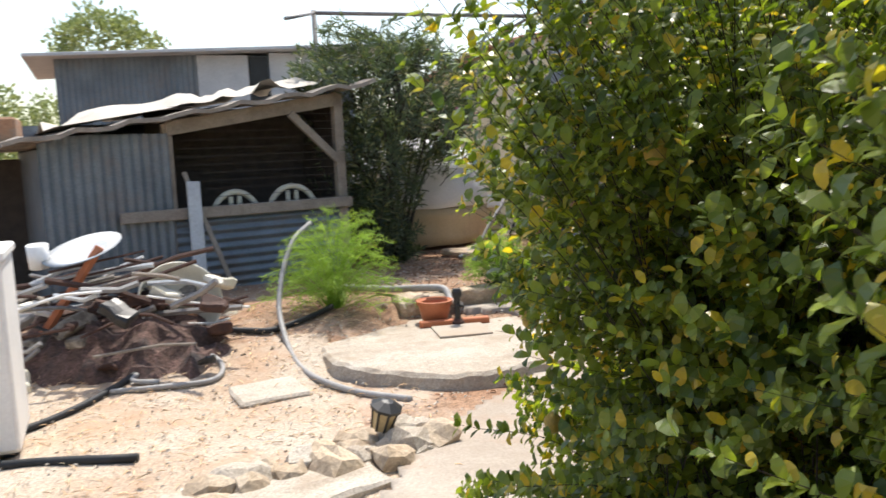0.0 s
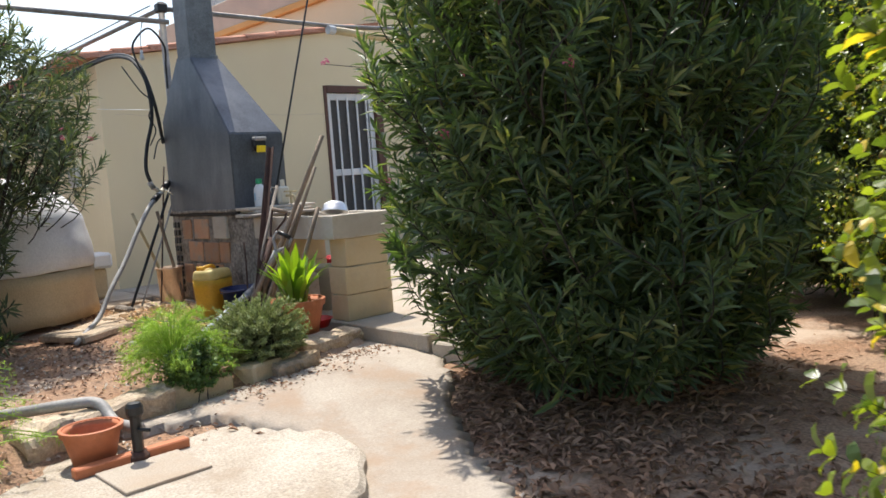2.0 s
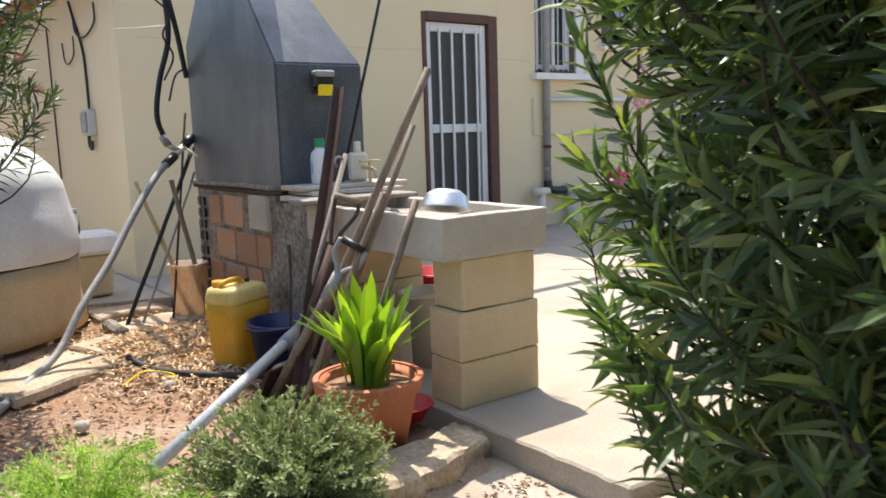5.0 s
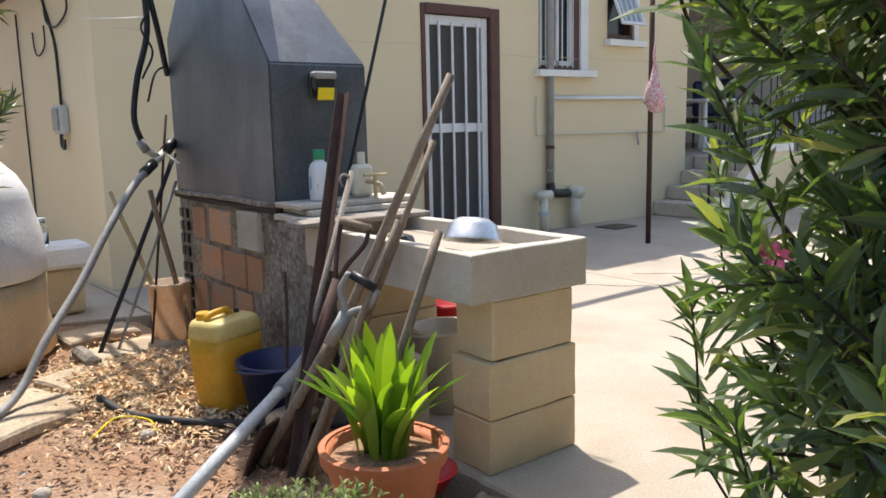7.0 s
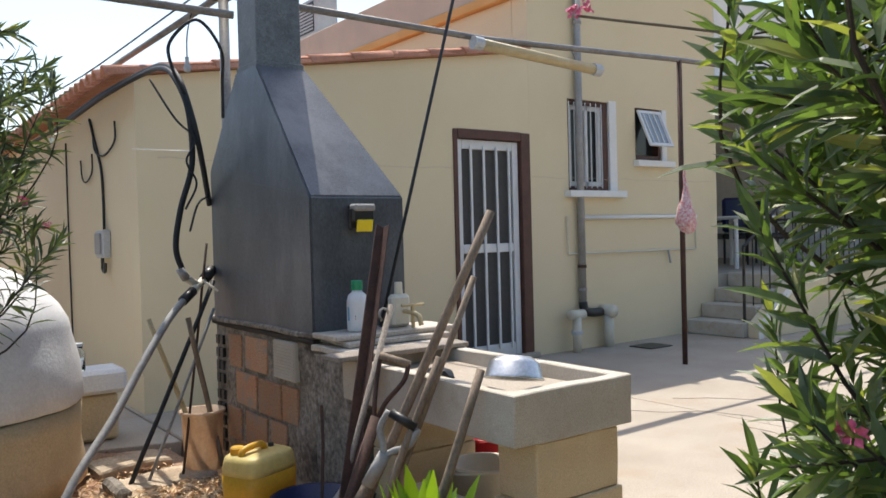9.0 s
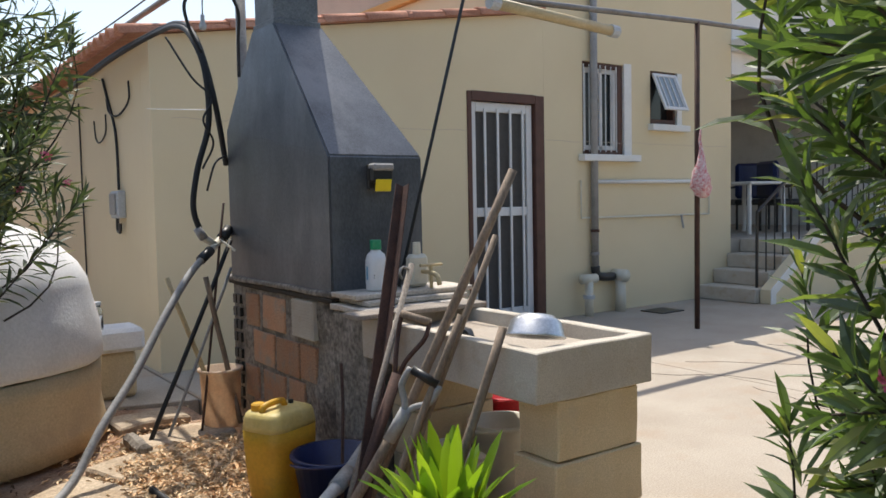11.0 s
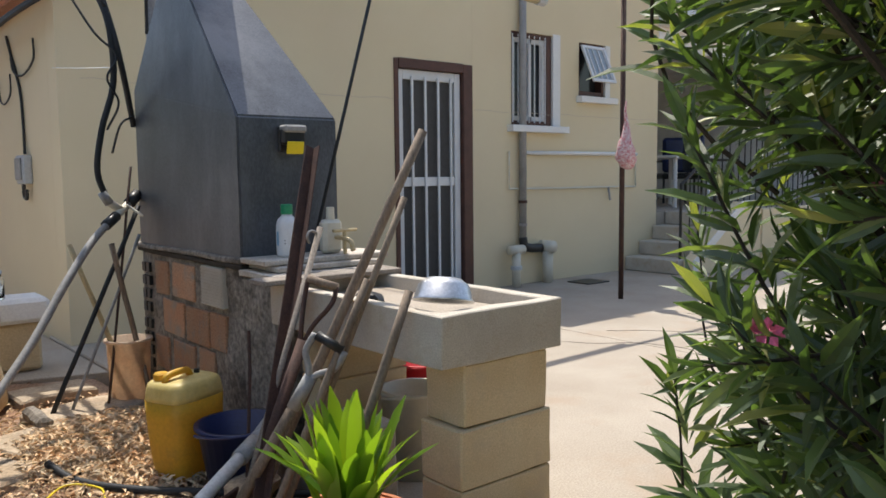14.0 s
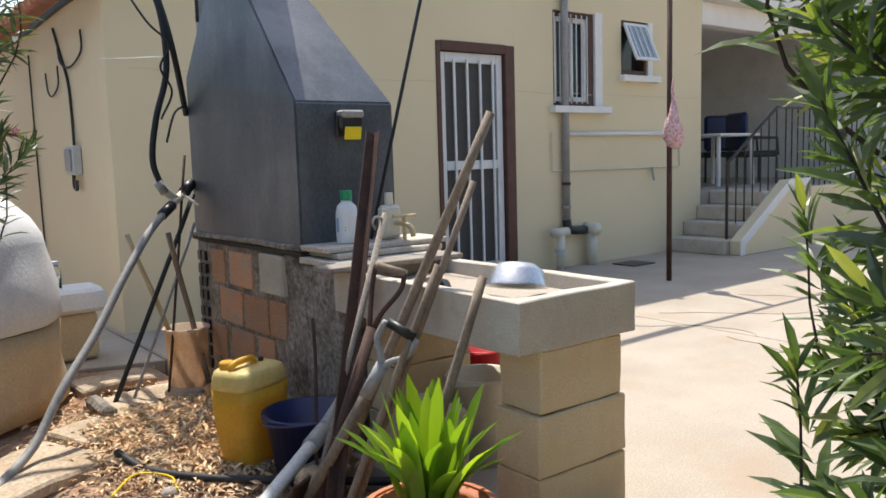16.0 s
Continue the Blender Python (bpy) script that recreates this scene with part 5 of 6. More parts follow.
        part("lemon", lathe([(0, -0.027), (0.013, -0.024), (0.022, -0.012), (0.025, 0.003), (0.021, 0.017), (0.011, 0.026), (0.005, 0.031), (0, 0.032)], 14, tuple(t * 0.82)), "lemon", ob, "ripening lemon", smooth=True)

for x, y, a in ((2.35, -3.0, 40), (1.75, -4.2, 110), (3.7, -2.7, 200), (3.1, -4.0, 300), (5.2, -3.4, 75), (4.6, -4.9, 160), (6.8, -2.6, 20)):
    copy_thing(ob, pose(x, y, -0.2, 0, 0, a))

# feathery asparagus fern
def fern(name, label, at, radii, sprays, seed, plume=1.0, group=""):
    rng = np.random.default_rng(seed)
    ob = thing(name, label, "plant", at, group=group)
    rx, ry, rz = radii
    P, D, U, L, W = [], [], [], [], []
    wood = bmesh.new()
    for s in range(sprays):
        th, el = rng.uniform(0, 2 * math.pi), rng.uniform(0.0, 1.0)
        out = Vector((math.cos(th) * rx, math.sin(th) * ry, 0)) * (1.08 - 0.62 * el) * rng.uniform(0.65, 1.15)
        top = rz * (0.30 + 0.75 * el) * rng.uniform(0.75, 1.1)
        pts = curve_pts([(0, 0, 0), out * 0.3 + Vector((0, 0, top * 0.7)), out * 0.7 + Vector((0, 0, top)), out * 1.08 + Vector((0, 0, top * (0.80 + 0.25 * el)))], 6)
        tube(pts, 0.0028, 3, wood, False)
        last = len(pts) - 1
        for k in range(15):
            t = 0.34 + 0.66 * (k + rng.random()) / 15
            i = min(int(t * last), last - 1)
            p = pts[i].lerp(pts[i + 1], t * last - i)
            d = (pts[i + 1] - pts[i]).normalized()
            o = Vector(rng.normal(0, 1, 3))
            o = (o - d * o.dot(d)).normalized()
            o.z *= 0.55
            arm = (d * 0.75 + o).normalized() * (0.115 * (1.15 - 0.85 * t) * rng.uniform(0.7, 1.2)) * plume
            for j in range(9):
                q = p + arm * (j + 0.5) / 9
                P.append(q)
                D.append(arm.normalized() * 0.6 + Vector(rng.normal(0, 0.6, 3)))
                U.append(Vector((0, 0, 1)) + o * 0.3)
                L.append(0.021 * rng.uniform(0.7, 1.3))
                W.append(0.0032)
    part("branchwork", wood, "fern", ob)
    crown_part("crown", leaf_mesh("crown", P, D, U, L, W), "fern", ob)
    return ob


fern("asparagus_fern", "feathery bright green asparagus fern on the ground", (-2.72, -0.62, -0.2), (0.56, 0.48, 0.74), 150, 31, 1.25)
fern("planter_fern", "feathery green fern spilling from a stone planter", (-1.40, -0.42, -0.02), (0.34, 0.28, 0.37), 110, 32, 0.9)
shrub("trailing_plant", "small-leaved trailing plant below the fern", "plant", (-1.33, -0.545, -0.10), (0.24, 0.13, 0.30), 150, 12, 0.021, 0.016, "trailing", 0.003, 3, 0.2, 41, oval=True)
shrub("lavender_cotton", "rounded grey-green herb bush in a stone planter", "plant", (-0.84, -0.36, -0.06), (0.33, 0.26, 0.40), 420, 18, 0.024, 0.007, "herb", 0.003, 4, 0.45, 42, tilt=0.9, boxy=2.6, inner=0.5)
shrub("scrub_plant", "straggly yellow-green weed at the patio edge", "plant", (1.0, -1.1, -0.05), (0.35, 0.3, 0.7), 60, 9, 0.045, 0.025, "citrus", 0.004, 2, 0.3, 43)

# ---- kerb stones and planters ----
def rough_stone(name, label, lo, hi, m, seed, mat="stone", amount=0.04, group="", cat="stone"):
    o = single(name, roughen(roughen(boxes((lo, hi), bevel=0.015), amount, 6, seed, 4), amount * 0.35, 24, seed, 1), mat, label, cat, group=group)
    o.matrix_world = m
    return o


for k, (x, y, l, w, rot, z) in enumerate(((-0.32, -0.24, 0.28, 0.10, 12, 0.0), (-0.02, -0.12, 0.06, 0.1, 10, -0.02), (-0.72, -0.50, 0.16, 0.08, 14, -0.03), (-1.78, -0.62, 0.27, 0.10, 4, 0.0), (-2.16, -0.66, 0.12, 0.09, 14, -0.01), (-2.48, -0.60, 0.18, 0.1, -20, -0.06), (-2.95, -0.45, 0.2, 0.12, -35, -0.09))):
    rough_stone("kerb_stone", "rough limestone kerb stone edging the bed", (-l, -w, -0.22), (l, w, 0), pose(x, y, z, 0, 0, rot), k * 2.1, group="kerb stones")
for k, (x, y, l, w, rot) in enumerate(((-1.34, -0.50, 0.19, 0.10, 4), (-0.86, -0.44, 0.19, 0.09, 16))):
    rough_stone("stone_planter", "yellowish stone block planter", (-l, -w, -0.18), (l, w, 0.0), pose(x, y, -0.01, 0, 0, rot), 30 + k, "block", 0.012, "stone planters", "planter")
single("green_stake", tube([(-1.40, -0.36, -0.05), (-1.40, -0.36, 0.29)], 0.016, 8), "fern", "short green plastic stake in the planter", "stake")

# rocks beside the path
for k in range(34):
    t = random.random()
    x, y = -2.5 - 1.0 * t + random.gauss(0, 0.06), -2.98 - 0.42 * t + random.gauss(0, 0.10)
    r = random.uniform(0.04, 0.105)
    bm = bmesh.new()
    bmesh.ops.create_icosphere(bm, subdivisions=2, radius=r)
    for v in bm.verts:
        v.co = Vector((v.co.x * 1.25, v.co.y, v.co.z * 0.8)) + r * 0.5 * noise.noise_vector(v.co * 12 + Vector((k * 3.0, 0, 0)))
    single("rock", bm, "stone" if k % 3 else "wellcap", "pale limestone rock in the path border", "rock", group="border rocks").matrix_world = pose(x, y, GZ(x, y) + r * 0.35, 0, 0, k * 40)
for x, y, l, w, rot in ((-3.15, -3.45, 0.42, 0.2, 20), (-3.7, -3.75, 0.4, 0.22, 30), (-2.55, -2.86, 0.12, 0.1, 0)):
    rough_stone("border_slab", "broken pale stone slab in the path border", (-l, -w, -0.12), (l, w, 0.0), pose(x, y, GZ(x, y) + 0.05, 0, 0, rot), x * 3, "wellcap", 0.03, "border slabs")
rough_stone("ground_slab", "pale square paving slab lying on the soil", (-0.2, -0.19, -0.04), (0.2, 0.19, 0.0), pose(-3.2, -2.0, -0.235, 0, 0, 15), 9, "wellcap", 0.008)
lt = thing("garden_lantern", "tilted black plastic garden lantern among the rocks", "lantern", (-2.68, -2.98, -0.20))
part("body", lathe([(0, 0), (0.045, 0), (0.06, 0.1), (0, 0.1)], 8), "tube", lt)
for k in range(8):
    a = 2 * math.pi * k / 8
    part("rib", tube([(0.046 * math.cos(a), 0.046 * math.sin(a), 0), (0.062 * math.cos(a), 0.062 * math.sin(a), 0.1)], 0.006, 5), "dark", lt)
part("cap", lathe([(0, 0.1), (0.075, 0.1), (0.078, 0.115), (0.03, 0.14), (0, 0.145)], 8), "dark", lt)
lt.matrix_world = pose(-2.68, -2.98, -0.19, 14, 12, 10)

# ---- pipe pergola ----
pg = thing("pipe_pergola", "galvanised pipe pergola frame over the yard", "pergola")
A, B, C = Vector((0.20, 2.74, 2.70)), Vector((4.50, 2.76, 2.78)), Vector((-2.54, 3.30, 2.74))
part("post", tube([(0.20, 2.74, 0), A + Vector((0, 0, 0.06))], 0.03, 10), "steel", pg, smooth=True)
part("post", tube([(4.50, 2.76, 0), B], 0.024, 10), "rust", pg, "rusty red-brown post", smooth=True)
part("post", tube([(-2.54, 3.30, -0.05), C + Vector((0, 0, 0.03))], 0.03, 10), "steel", pg, smooth=True)
part("rail", tube([A, (2.2, 2.74, 2.68), B, (7.0, 2.8, 2.85)], 0.024, 8), "steel", pg, smooth=True)
part("rail", tube([A + Vector((0.04, -0.05, -0.13)), C], 0.024, 8), "steel", pg, smooth=True)
part("rail", tube([A, (0.05, 5.6, 2.62)], 0.022, 8), "steel", pg, smooth=True)
part("rail", tube([C, (-2.9, 1.9, 2.45)], 0.02, 8), "steel", pg, smooth=True)
part("clamp", boxes(((0.15, 2.69, 2.66), (0.25, 2.79, 2.75)), bevel=0.015), "dark", pg)
tl = thing("tube_lamp", "yellowed fluorescent tube lamp hung under the rail", "lamp", (0, 0, 0))
part("housing", tube([(2.08, 2.70, 2.63), (3.35, 2.70, 2.56)], 0.042, 10), "tube", tl, smooth=True)
part("end_cap", tube([(2.05, 2.70, 2.632), (2.13, 2.70, 2.628)], 0.05, 10), "palesheet", tl)
part("end_cap", tube([(3.30, 2.70, 2.563), (3.38, 2.70, 2.558)], 0.05, 10), "palesheet", tl)
for x in (2.3, 3.1):
    part("hanger", tube([(x, 2.70, 2.62), (x, 2.74, 2.70)], 0.006, 5), "steel", tl)
rg = single("hanging_cloth", roughen(lathe([(0, 0.0), (0.06, 0.02), (0.095, 0.09), (0.085, 0.17), (0.045, 0.30), (0.018, 0.42), (0.012, 0.62), (0, 0.63)], 14), 0.025, 12, 3, 1), "pink", "crumpled red and white cloth tied to the post", "cloth", smooth=True)
rg.matrix_world = pose(4.45, 2.68, 1.20)

# cables
def cable(name, label, pts, r=0.012, mat="black", n=8, cat="cable"):
    return single(name, tube(curve_pts(pts, n), r, 7), mat, label, cat, smooth=True)

# ---- shed, junk and far buildings ----
S0, S1 = Vector((-4.86, 0.11, 0)), Vector((-2.45, 1.05, 0))
shed_turn = math.degrees(math.atan2(S1.y - S0.y, S1.x - S0.x))
SL = (S1 - S0).length
shed = thing("garden_shed", "patched shed of corrugated iron and old timber", "shed", (S0.x, S0.y, -0.2), shed_turn)


def corrugated(l, h, pitch=0.076, depth=0.018, flat=False):
    """A wavy sheet, l wide and h high; the ridges run upright unless flat."""
    bm = bmesh.new()
    n = max(4, int((h if flat else l) / pitch * 6))
    cols_ = []
    for k in range(n + 1):
        t = k / n * (h if flat else l)
        w = depth / 2 * math.sin(2 * math.pi * t / pitch)
        a, b = ((0, w, t), (l, w, t)) if flat else ((t, w, 0), (t, w, h))
        cols_.append((bm.verts.new(a), bm.verts.new(b)))
    for p, q in zip(cols_, cols_[1:]):
        bm.faces.new((p[0], q[0], q[1], p[1]))
    return bm


def roof_z(x):
    return 1.46 + 0.40 * x / SL


part("iron_panel", corrugated(0.98, 1.50), "zinc", shed, "upright blue-grey corrugated sheet")
part("iron_panel", corrugated(1.60, 0.78, flat=True), "zinc", shed, "corrugated sheet with level ridges").matrix_local = pose(0.99, 0.0, 0.0)
part("sill_board", boxes(((0.55, -0.05, 0.78), (SL + 0.03, -0.015, 0.875)), bevel=0.006), "greywood", shed)
part("post", boxes(((SL - 0.09, -0.012, 0.0), (SL, 0.07, 1.84)), bevel=0.006), "greywood", shed)
part("post", boxes(((0.94, 0.012, 0.0), (1.02, 0.08, 1.58)), bevel=0.006), "greywood", shed)
part("beam", boxes(((-0.02, -0.012, -0.12), (SL * 0.62, 0.04, 0.0)), bevel=0.006), "greywood", shed).matrix_local = pose(0.98, 0, 1.60, 0, -8.7, 0)
part("brace", boxes(((-0.035, -0.01, 0), (0.035, 0.03, 0.62)), bevel=0.004), "greywood", shed).matrix_local = pose(SL - 0.08, -0.02, 1.22, 0, -46, 0)
for k in range(13):
    part("mesh_wire", tube([(1.02, 0.05, 0.88 + 0.07 * k), (SL - 0.09, 0.05, 0.88 + 0.07 * k)], 0.003, 4), "darkmesh", shed)
# near-black sheets: the shaded inside of the shed is put into their colour
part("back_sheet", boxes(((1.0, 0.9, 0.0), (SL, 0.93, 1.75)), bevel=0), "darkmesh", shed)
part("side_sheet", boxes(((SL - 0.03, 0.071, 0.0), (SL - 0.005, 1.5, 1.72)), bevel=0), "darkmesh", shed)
part("side_sheet", boxes(((0.0, 0.02, 0.0), (0.02, 1.5, 1.40)), bevel=0), "zinc", shed)
part("rear_sheet", boxes(((0.0, 1.5, 0.0), (SL, 1.52, 1.65)), bevel=0), "zinc", shed)
bm = bmesh.new()
grid = [[bm.verts.new((-0.25 + (SL + 0.5) * i / 24, -0.22 + 1.9 * j / 8, roof_z(-0.25 + (SL + 0.5) * i / 24) + 0.02 * math.sin(i * 1.9) * (1 if j < 2 else 0.4) + 0.015 * noise.noise(Vector((i * 0.7, j, 4))) + 0.03 * j / 8)) for i in range(25)] for j in range(9)]
for j in range(8):
    for i in range(24):
        bm.faces.new((grid[j][i], grid[j][i + 1], grid[j + 1][i + 1], grid[j + 1][i]))
up = bmesh.ops.extrude_face_region(bm, geom=bm.faces[:])
bmesh.ops.translate(bm, verts=[g for g in up["geom"] if isinstance(g, bmesh.types.BMVert)], vec=(0, 0, 0.035))
bmesh.ops.recalc_face_normals(bm, faces=bm.faces[:])
part("roof", bm, "greywood", shed, "uneven patched roof edge")
bm = bmesh.new()
grid = [[bm.verts.new((0.15 + 2.3 * i / 26, 0.05 + 1.5 * j / 10, roof_z(0.15 + 2.3 * i / 26) + 0.09 + 0.20 * max(0, noise.noise(Vector((i * 0.28, j * 0.4, 1)))) + 0.10 * i / 26 * (1 - abs(j - 5) / 5))) for i in range(27)] for j in range(11)]
for j in range(10):
    for i in range(26):
        bm.faces.new((grid[j][i], grid[j][i + 1], grid[j + 1][i + 1], grid[j + 1][i]))
part("roof_cover", bm, "cloth", shed, "bleached sacking thrown over the roof", smooth=True)


def resin_chair(at, turn):
    c = thing("plastic_chair", "cream plastic garden chair inside the shed", "chair", at, turn, group="plastic chairs in the shed")
    part("seat", boxes(((-0.22, -0.21, 0.42), (0.22, 0.22, 0.45)), bevel=0.014), "resin", c)
    part("back_hoop", tube([(0.23 * math.cos(a), 0.24, 0.62 + 0.28 * math.sin(a)) for a in (math.pi * k / 16 for k in range(17))], 0.026, 8), "resin", c, smooth=True)
    part("back_bar", boxes(((-0.22, 0.225, 0.70), (0.22, 0.255, 0.73)), bevel=0.008), "resin", c)
    part("back_slat", boxes(((-0.06, 0.226, 0.731), (-0.02, 0.254, 0.86)), bevel=0.006), "resin", c)
    part("back_slat", boxes(((0.02, 0.226, 0.731), (0.06, 0.254, 0.86)), bevel=0.006), "resin", c)
    for x in (-0.19, 0.19):
        for y in (-0.18, 0.2):
            part("leg", tube([(x * 1.15, y * 1.1, 0), (x, y, 0.42)], 0.022, 6), "resin", c)
    return c


sm = pose(S0.x, S0.y, -0.2, 0, 0, shed_turn)
rc = resin_chair((0, 0, 0), 0)
rc.matrix_world = sm @ pose(1.52, 0.34, 0.08, 0, 0, 185)
copy_thing(rc, sm @ pose(2.12, 0.36, 0.10, 0, 0, 172))
pl = single("leaning_board", boxes(((-0.055, -0.012, 0), (0.055, 0.012, 1.12)), bevel=0.004), "palesheet", "weathered grey board leaning on the shed", "board")
pl.matrix_world = sm @ pose(1.08, -0.30, 0.0, -12, 3, 0)
pl = single("leaning_stick", boxes(((-0.02, -0.01, 0), (0.02, 0.01, 1.25)), bevel=0.004), "greywood", "thin stick leaning on the shed sill", "stick")
pl.matrix_world = sm @ pose(1.42, -0.28, 0.0, -12, -16, 0)

# taller iron building behind
fb = thing("iron_barn", "taller corrugated iron outbuilding behind the shed", "outbuilding", (-5.85, 4.9, -0.1), 12)
part("wall", corrugated(4.05, 2.62), "zinc", fb)
part("pale_panel", boxes(((1.8, -0.045, 1.5), (2.5, -0.02, 2.62)), ((2.8, -0.045, 1.4), (3.55, -0.02, 2.66)), bevel=0.004), "palesheet", fb)
# no hole is cut: a solid black box paints the dark between the panels
part("opening", boxes(((2.52, -0.04, 1.6), (2.78, -0.02, 2.6)), bevel=0), "dark", fb)
part("roof", boxes(((-0.35, -0.35, 0), (4.7, 2.6, 0.045)), bevel=0.006), "palesheet", fb, "pale sheet roof edge").matrix_local = pose(0, 0, 2.56, 0, -2.2, 0)
part("side", boxes(((0.0, 0.03, 0.0), (0.03, 2.5, 2.5)), bevel=0), "zinc", fb)
part("side", boxes(((4.02, 0.03, 0), (4.05, 2.5, 2.7)), bevel=0), "zinc", fb)
part("rear", boxes(((0.031, 2.47, 0.0), (4.019, 2.5, 2.5)), bevel=0), "zinc", fb)

# neighbouring low lean-to at the far left
ll = thing("brick_lean_to", "low rusty-roofed lean-to full of shade", "shed", (-6.15, 0.7, -0.2), 10)
# wall coloured near black to stand for the dark hole under the roof
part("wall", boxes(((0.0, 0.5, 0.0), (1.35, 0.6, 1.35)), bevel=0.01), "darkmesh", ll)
part("roof", boxes(((-0.3, -0.3, 1.42), (1.4, 0.9, 1.47)), bevel=0.008), "greywood", ll)
part("parapet", boxes(((-0.3, 0.0, 1.472), (0.95, 0.5, 1.70)), bevel=0.02), "brick", ll)
part("post", boxes(((0.55, -0.2, 0.0), (0.66, -0.08, 1.42)), bevel=0.006), "palesheet", ll)

# white cupboard at the edge of the yard
wc = thing("white_fridge", "old white refrigerator standing in the yard", "refrigerator", (-4.63, -2.45, -0.27), 12)
part("body", boxes(((-0.3, -0.25, 0.03), (0.27, 0.3, 0.92)), bevel=0.012), "white", wc)
part("top", boxes(((-0.31, -0.27, 0.921), (0.285, 0.31, 0.97)), bevel=0.01), "white", wc)
part("door", boxes(((-0.3, -0.30, 0.05), (0.27, -0.252, 0.915)), bevel=0.014), "white", wc)
for x in (-0.25, 0.22):
    part("foot", boxes(((x - 0.03, -0.2, 0.0), (x + 0.03, -0.14, 0.03)), bevel=0), "dark", wc)

# heap of scrap
rs = random.Random(5)
hx, hy = -4.22, -1.05
bm = bmesh.new()
n = 26
gridv = [[bm.verts.new((hx - 0.85 + 1.75 * i / n, hy - 0.7 + 1.35 * j / n, -0.3 + 0.46 * max(0.0, 1 - ((i / n - 0.5) * 2) ** 2) ** 0.8 * max(0.0, 1 - ((j / n - 0.5) * 2) ** 2) ** 0.8 + 0.12 * noise.noise(Vector((i * 0.45, j * 0.45, 7))))) for i in range(n + 1)] for j in range(n + 1)]
for j in range(n):
    for i in range(n):
        bm.faces.new((gridv[j][i], gridv[j][i + 1], gridv[j + 1][i + 1], gridv[j + 1][i]))
single("scrap_heap", bm, "scrapheap", "heap of rusty scrap and rags beside the shed", "scrap heap", kind="stuff")
for k in range(70):
    a = rs.uniform(-0.7, 0.7)
    c = Vector((hx + rs.uniform(-0.55, 0.65), hy + rs.uniform(-0.6, 0.3), rs.uniform(-0.12, 0.40)))
    d = Vector((math.cos(a), math.sin(a) * 0.5, rs.uniform(-0.35, 0.5))).normalized() * rs.uniform(0.12, 0.38)
    mt = rs.choice(["rust", "rust", "steel", "greywood", "palesheet", "pvc", "rust", "white", "dark"])
    single("scrap_bar", tube([c - d, c + d * 0.3 + Vector((0, 0, rs.uniform(-0.04, 0.04))), c + d], rs.uniform(0.008, 0.022), 6), mt, "bent scrap bar on the heap", "scrap", group="scrap bars")
for k in range(40):
    c = Vector((hx + rs.uniform(-0.65, 0.75), hy + rs.uniform(-0.65, 0.1), rs.uniform(-0.22, 0.30)))
    mt = rs.choice(["rust", "resin", "brick", "mortar", "palesheet", "steel", "dark", "greywood", "resin"])
    s = rs.uniform(0.05, 0.12)
    single("scrap_piece", roughen(boxes(((-s, -s * 0.7, -s * 0.35), (s, s * 0.7, s * 0.35)), bevel=0.012), 0.03, 9, k * 1.7, 2), mt, "crumpled piece of scrap on the heap", "scrap", group="scrap pieces").matrix_world = pose(*c, rs.uniform(-30, 30), rs.uniform(-30, 30), rs.uniform(0, 180))
rk = thing("scrap_rack", "rusty wire rack leaning on the heap", "rack", (hx - 0.12, hy - 0.25, 0.1), 10)
for k in range(7):
    part("bar", tube([(-0.26 + 0.02 * k, 0, -0.12 + 0.075 * k), (0.24 + 0.03 * k, 0.05, -0.04 + 0.075 * k)], 0.008, 5), "rust", rk)
part("side_bar", tube([(-0.28, 0.0, -0.16), (0.16, 0.02, 0.46)], 0.03, 6), "pot", rk)
single("satellite_dish", lathe([(0, 0), (0.14, 0.015), (0.24, 0.045), (0.245, 0.05), (0.14, 0.025), (0, 0.01)], 28), "palesheet", "old white dish lying on the scrap heap", "dish", smooth=True).matrix_world = pose(hx - 0.08, hy - 0.1, 0.50, 16, -12, 0)
single("white_can", lathe([(0, 0), (0.06, 0), (0.065, 0.15), (0.058, 0.15), (0.05, 0.01), (0, 0.01)], 18), "white", "white plastic tub on the scrap heap", "tub", smooth=True).matrix_world = pose(hx - 0.35, hy - 0.1, 0.44, 8, 0, 0)
single("chair_shell", lathe([(0.0, 0.0), (0.2, 0.02), (0.26, 0.1), (0.27, 0.2), (0.262, 0.2), (0.25, 0.11), (0.19, 0.03), (0, 0.01)], 24), "resin", "broken cream plastic chair shell on the heap", "chair", smooth=True).matrix_world = pose(hx + 0.42, hy + 0.05, 0.08, 62, 10, 15)
single("tin_can", lathe([(0, 0), (0.085, 0), (0.095, 0.19), (0.085, 0.19), (0.075, 0.02), (0, 0.02)], 20), "resin", "rusty paint tin with a pale rim", "tin", smooth=True).matrix_world = pose(-3.52, -0.55, -0.2)
single("clay_jar", lathe([(0, -0.16), (0.07, -0.15), (0.11, -0.05), (0.11, 0.05), (0.06, 0.14), (0.05, 0.17), (0.035, 0.17), (0.04, 0.14), (0, 0.1)], 20), "ovenbase", "fallen clay jar by the scrap heap", "jar", smooth=True).matrix_world = pose(-3.62, -1.05, -0.17, 90, 0, 60)

# far trees and scrub beyond the yard
for k, (x, y, h, r) in enumerate(((-9.2, 26, 6.8, 1.9), (-14, 24, 4.3, 2.4), (-17, 22, 4.0, 2.5), (-11.5, 30, 4.0, 2.4))):
    rng = np.random.default_rng(60 + k)
    tr = thing("far_tree", "distant pale green tree beyond the yard", "tree", (x, y, -0.3), group="far trees")
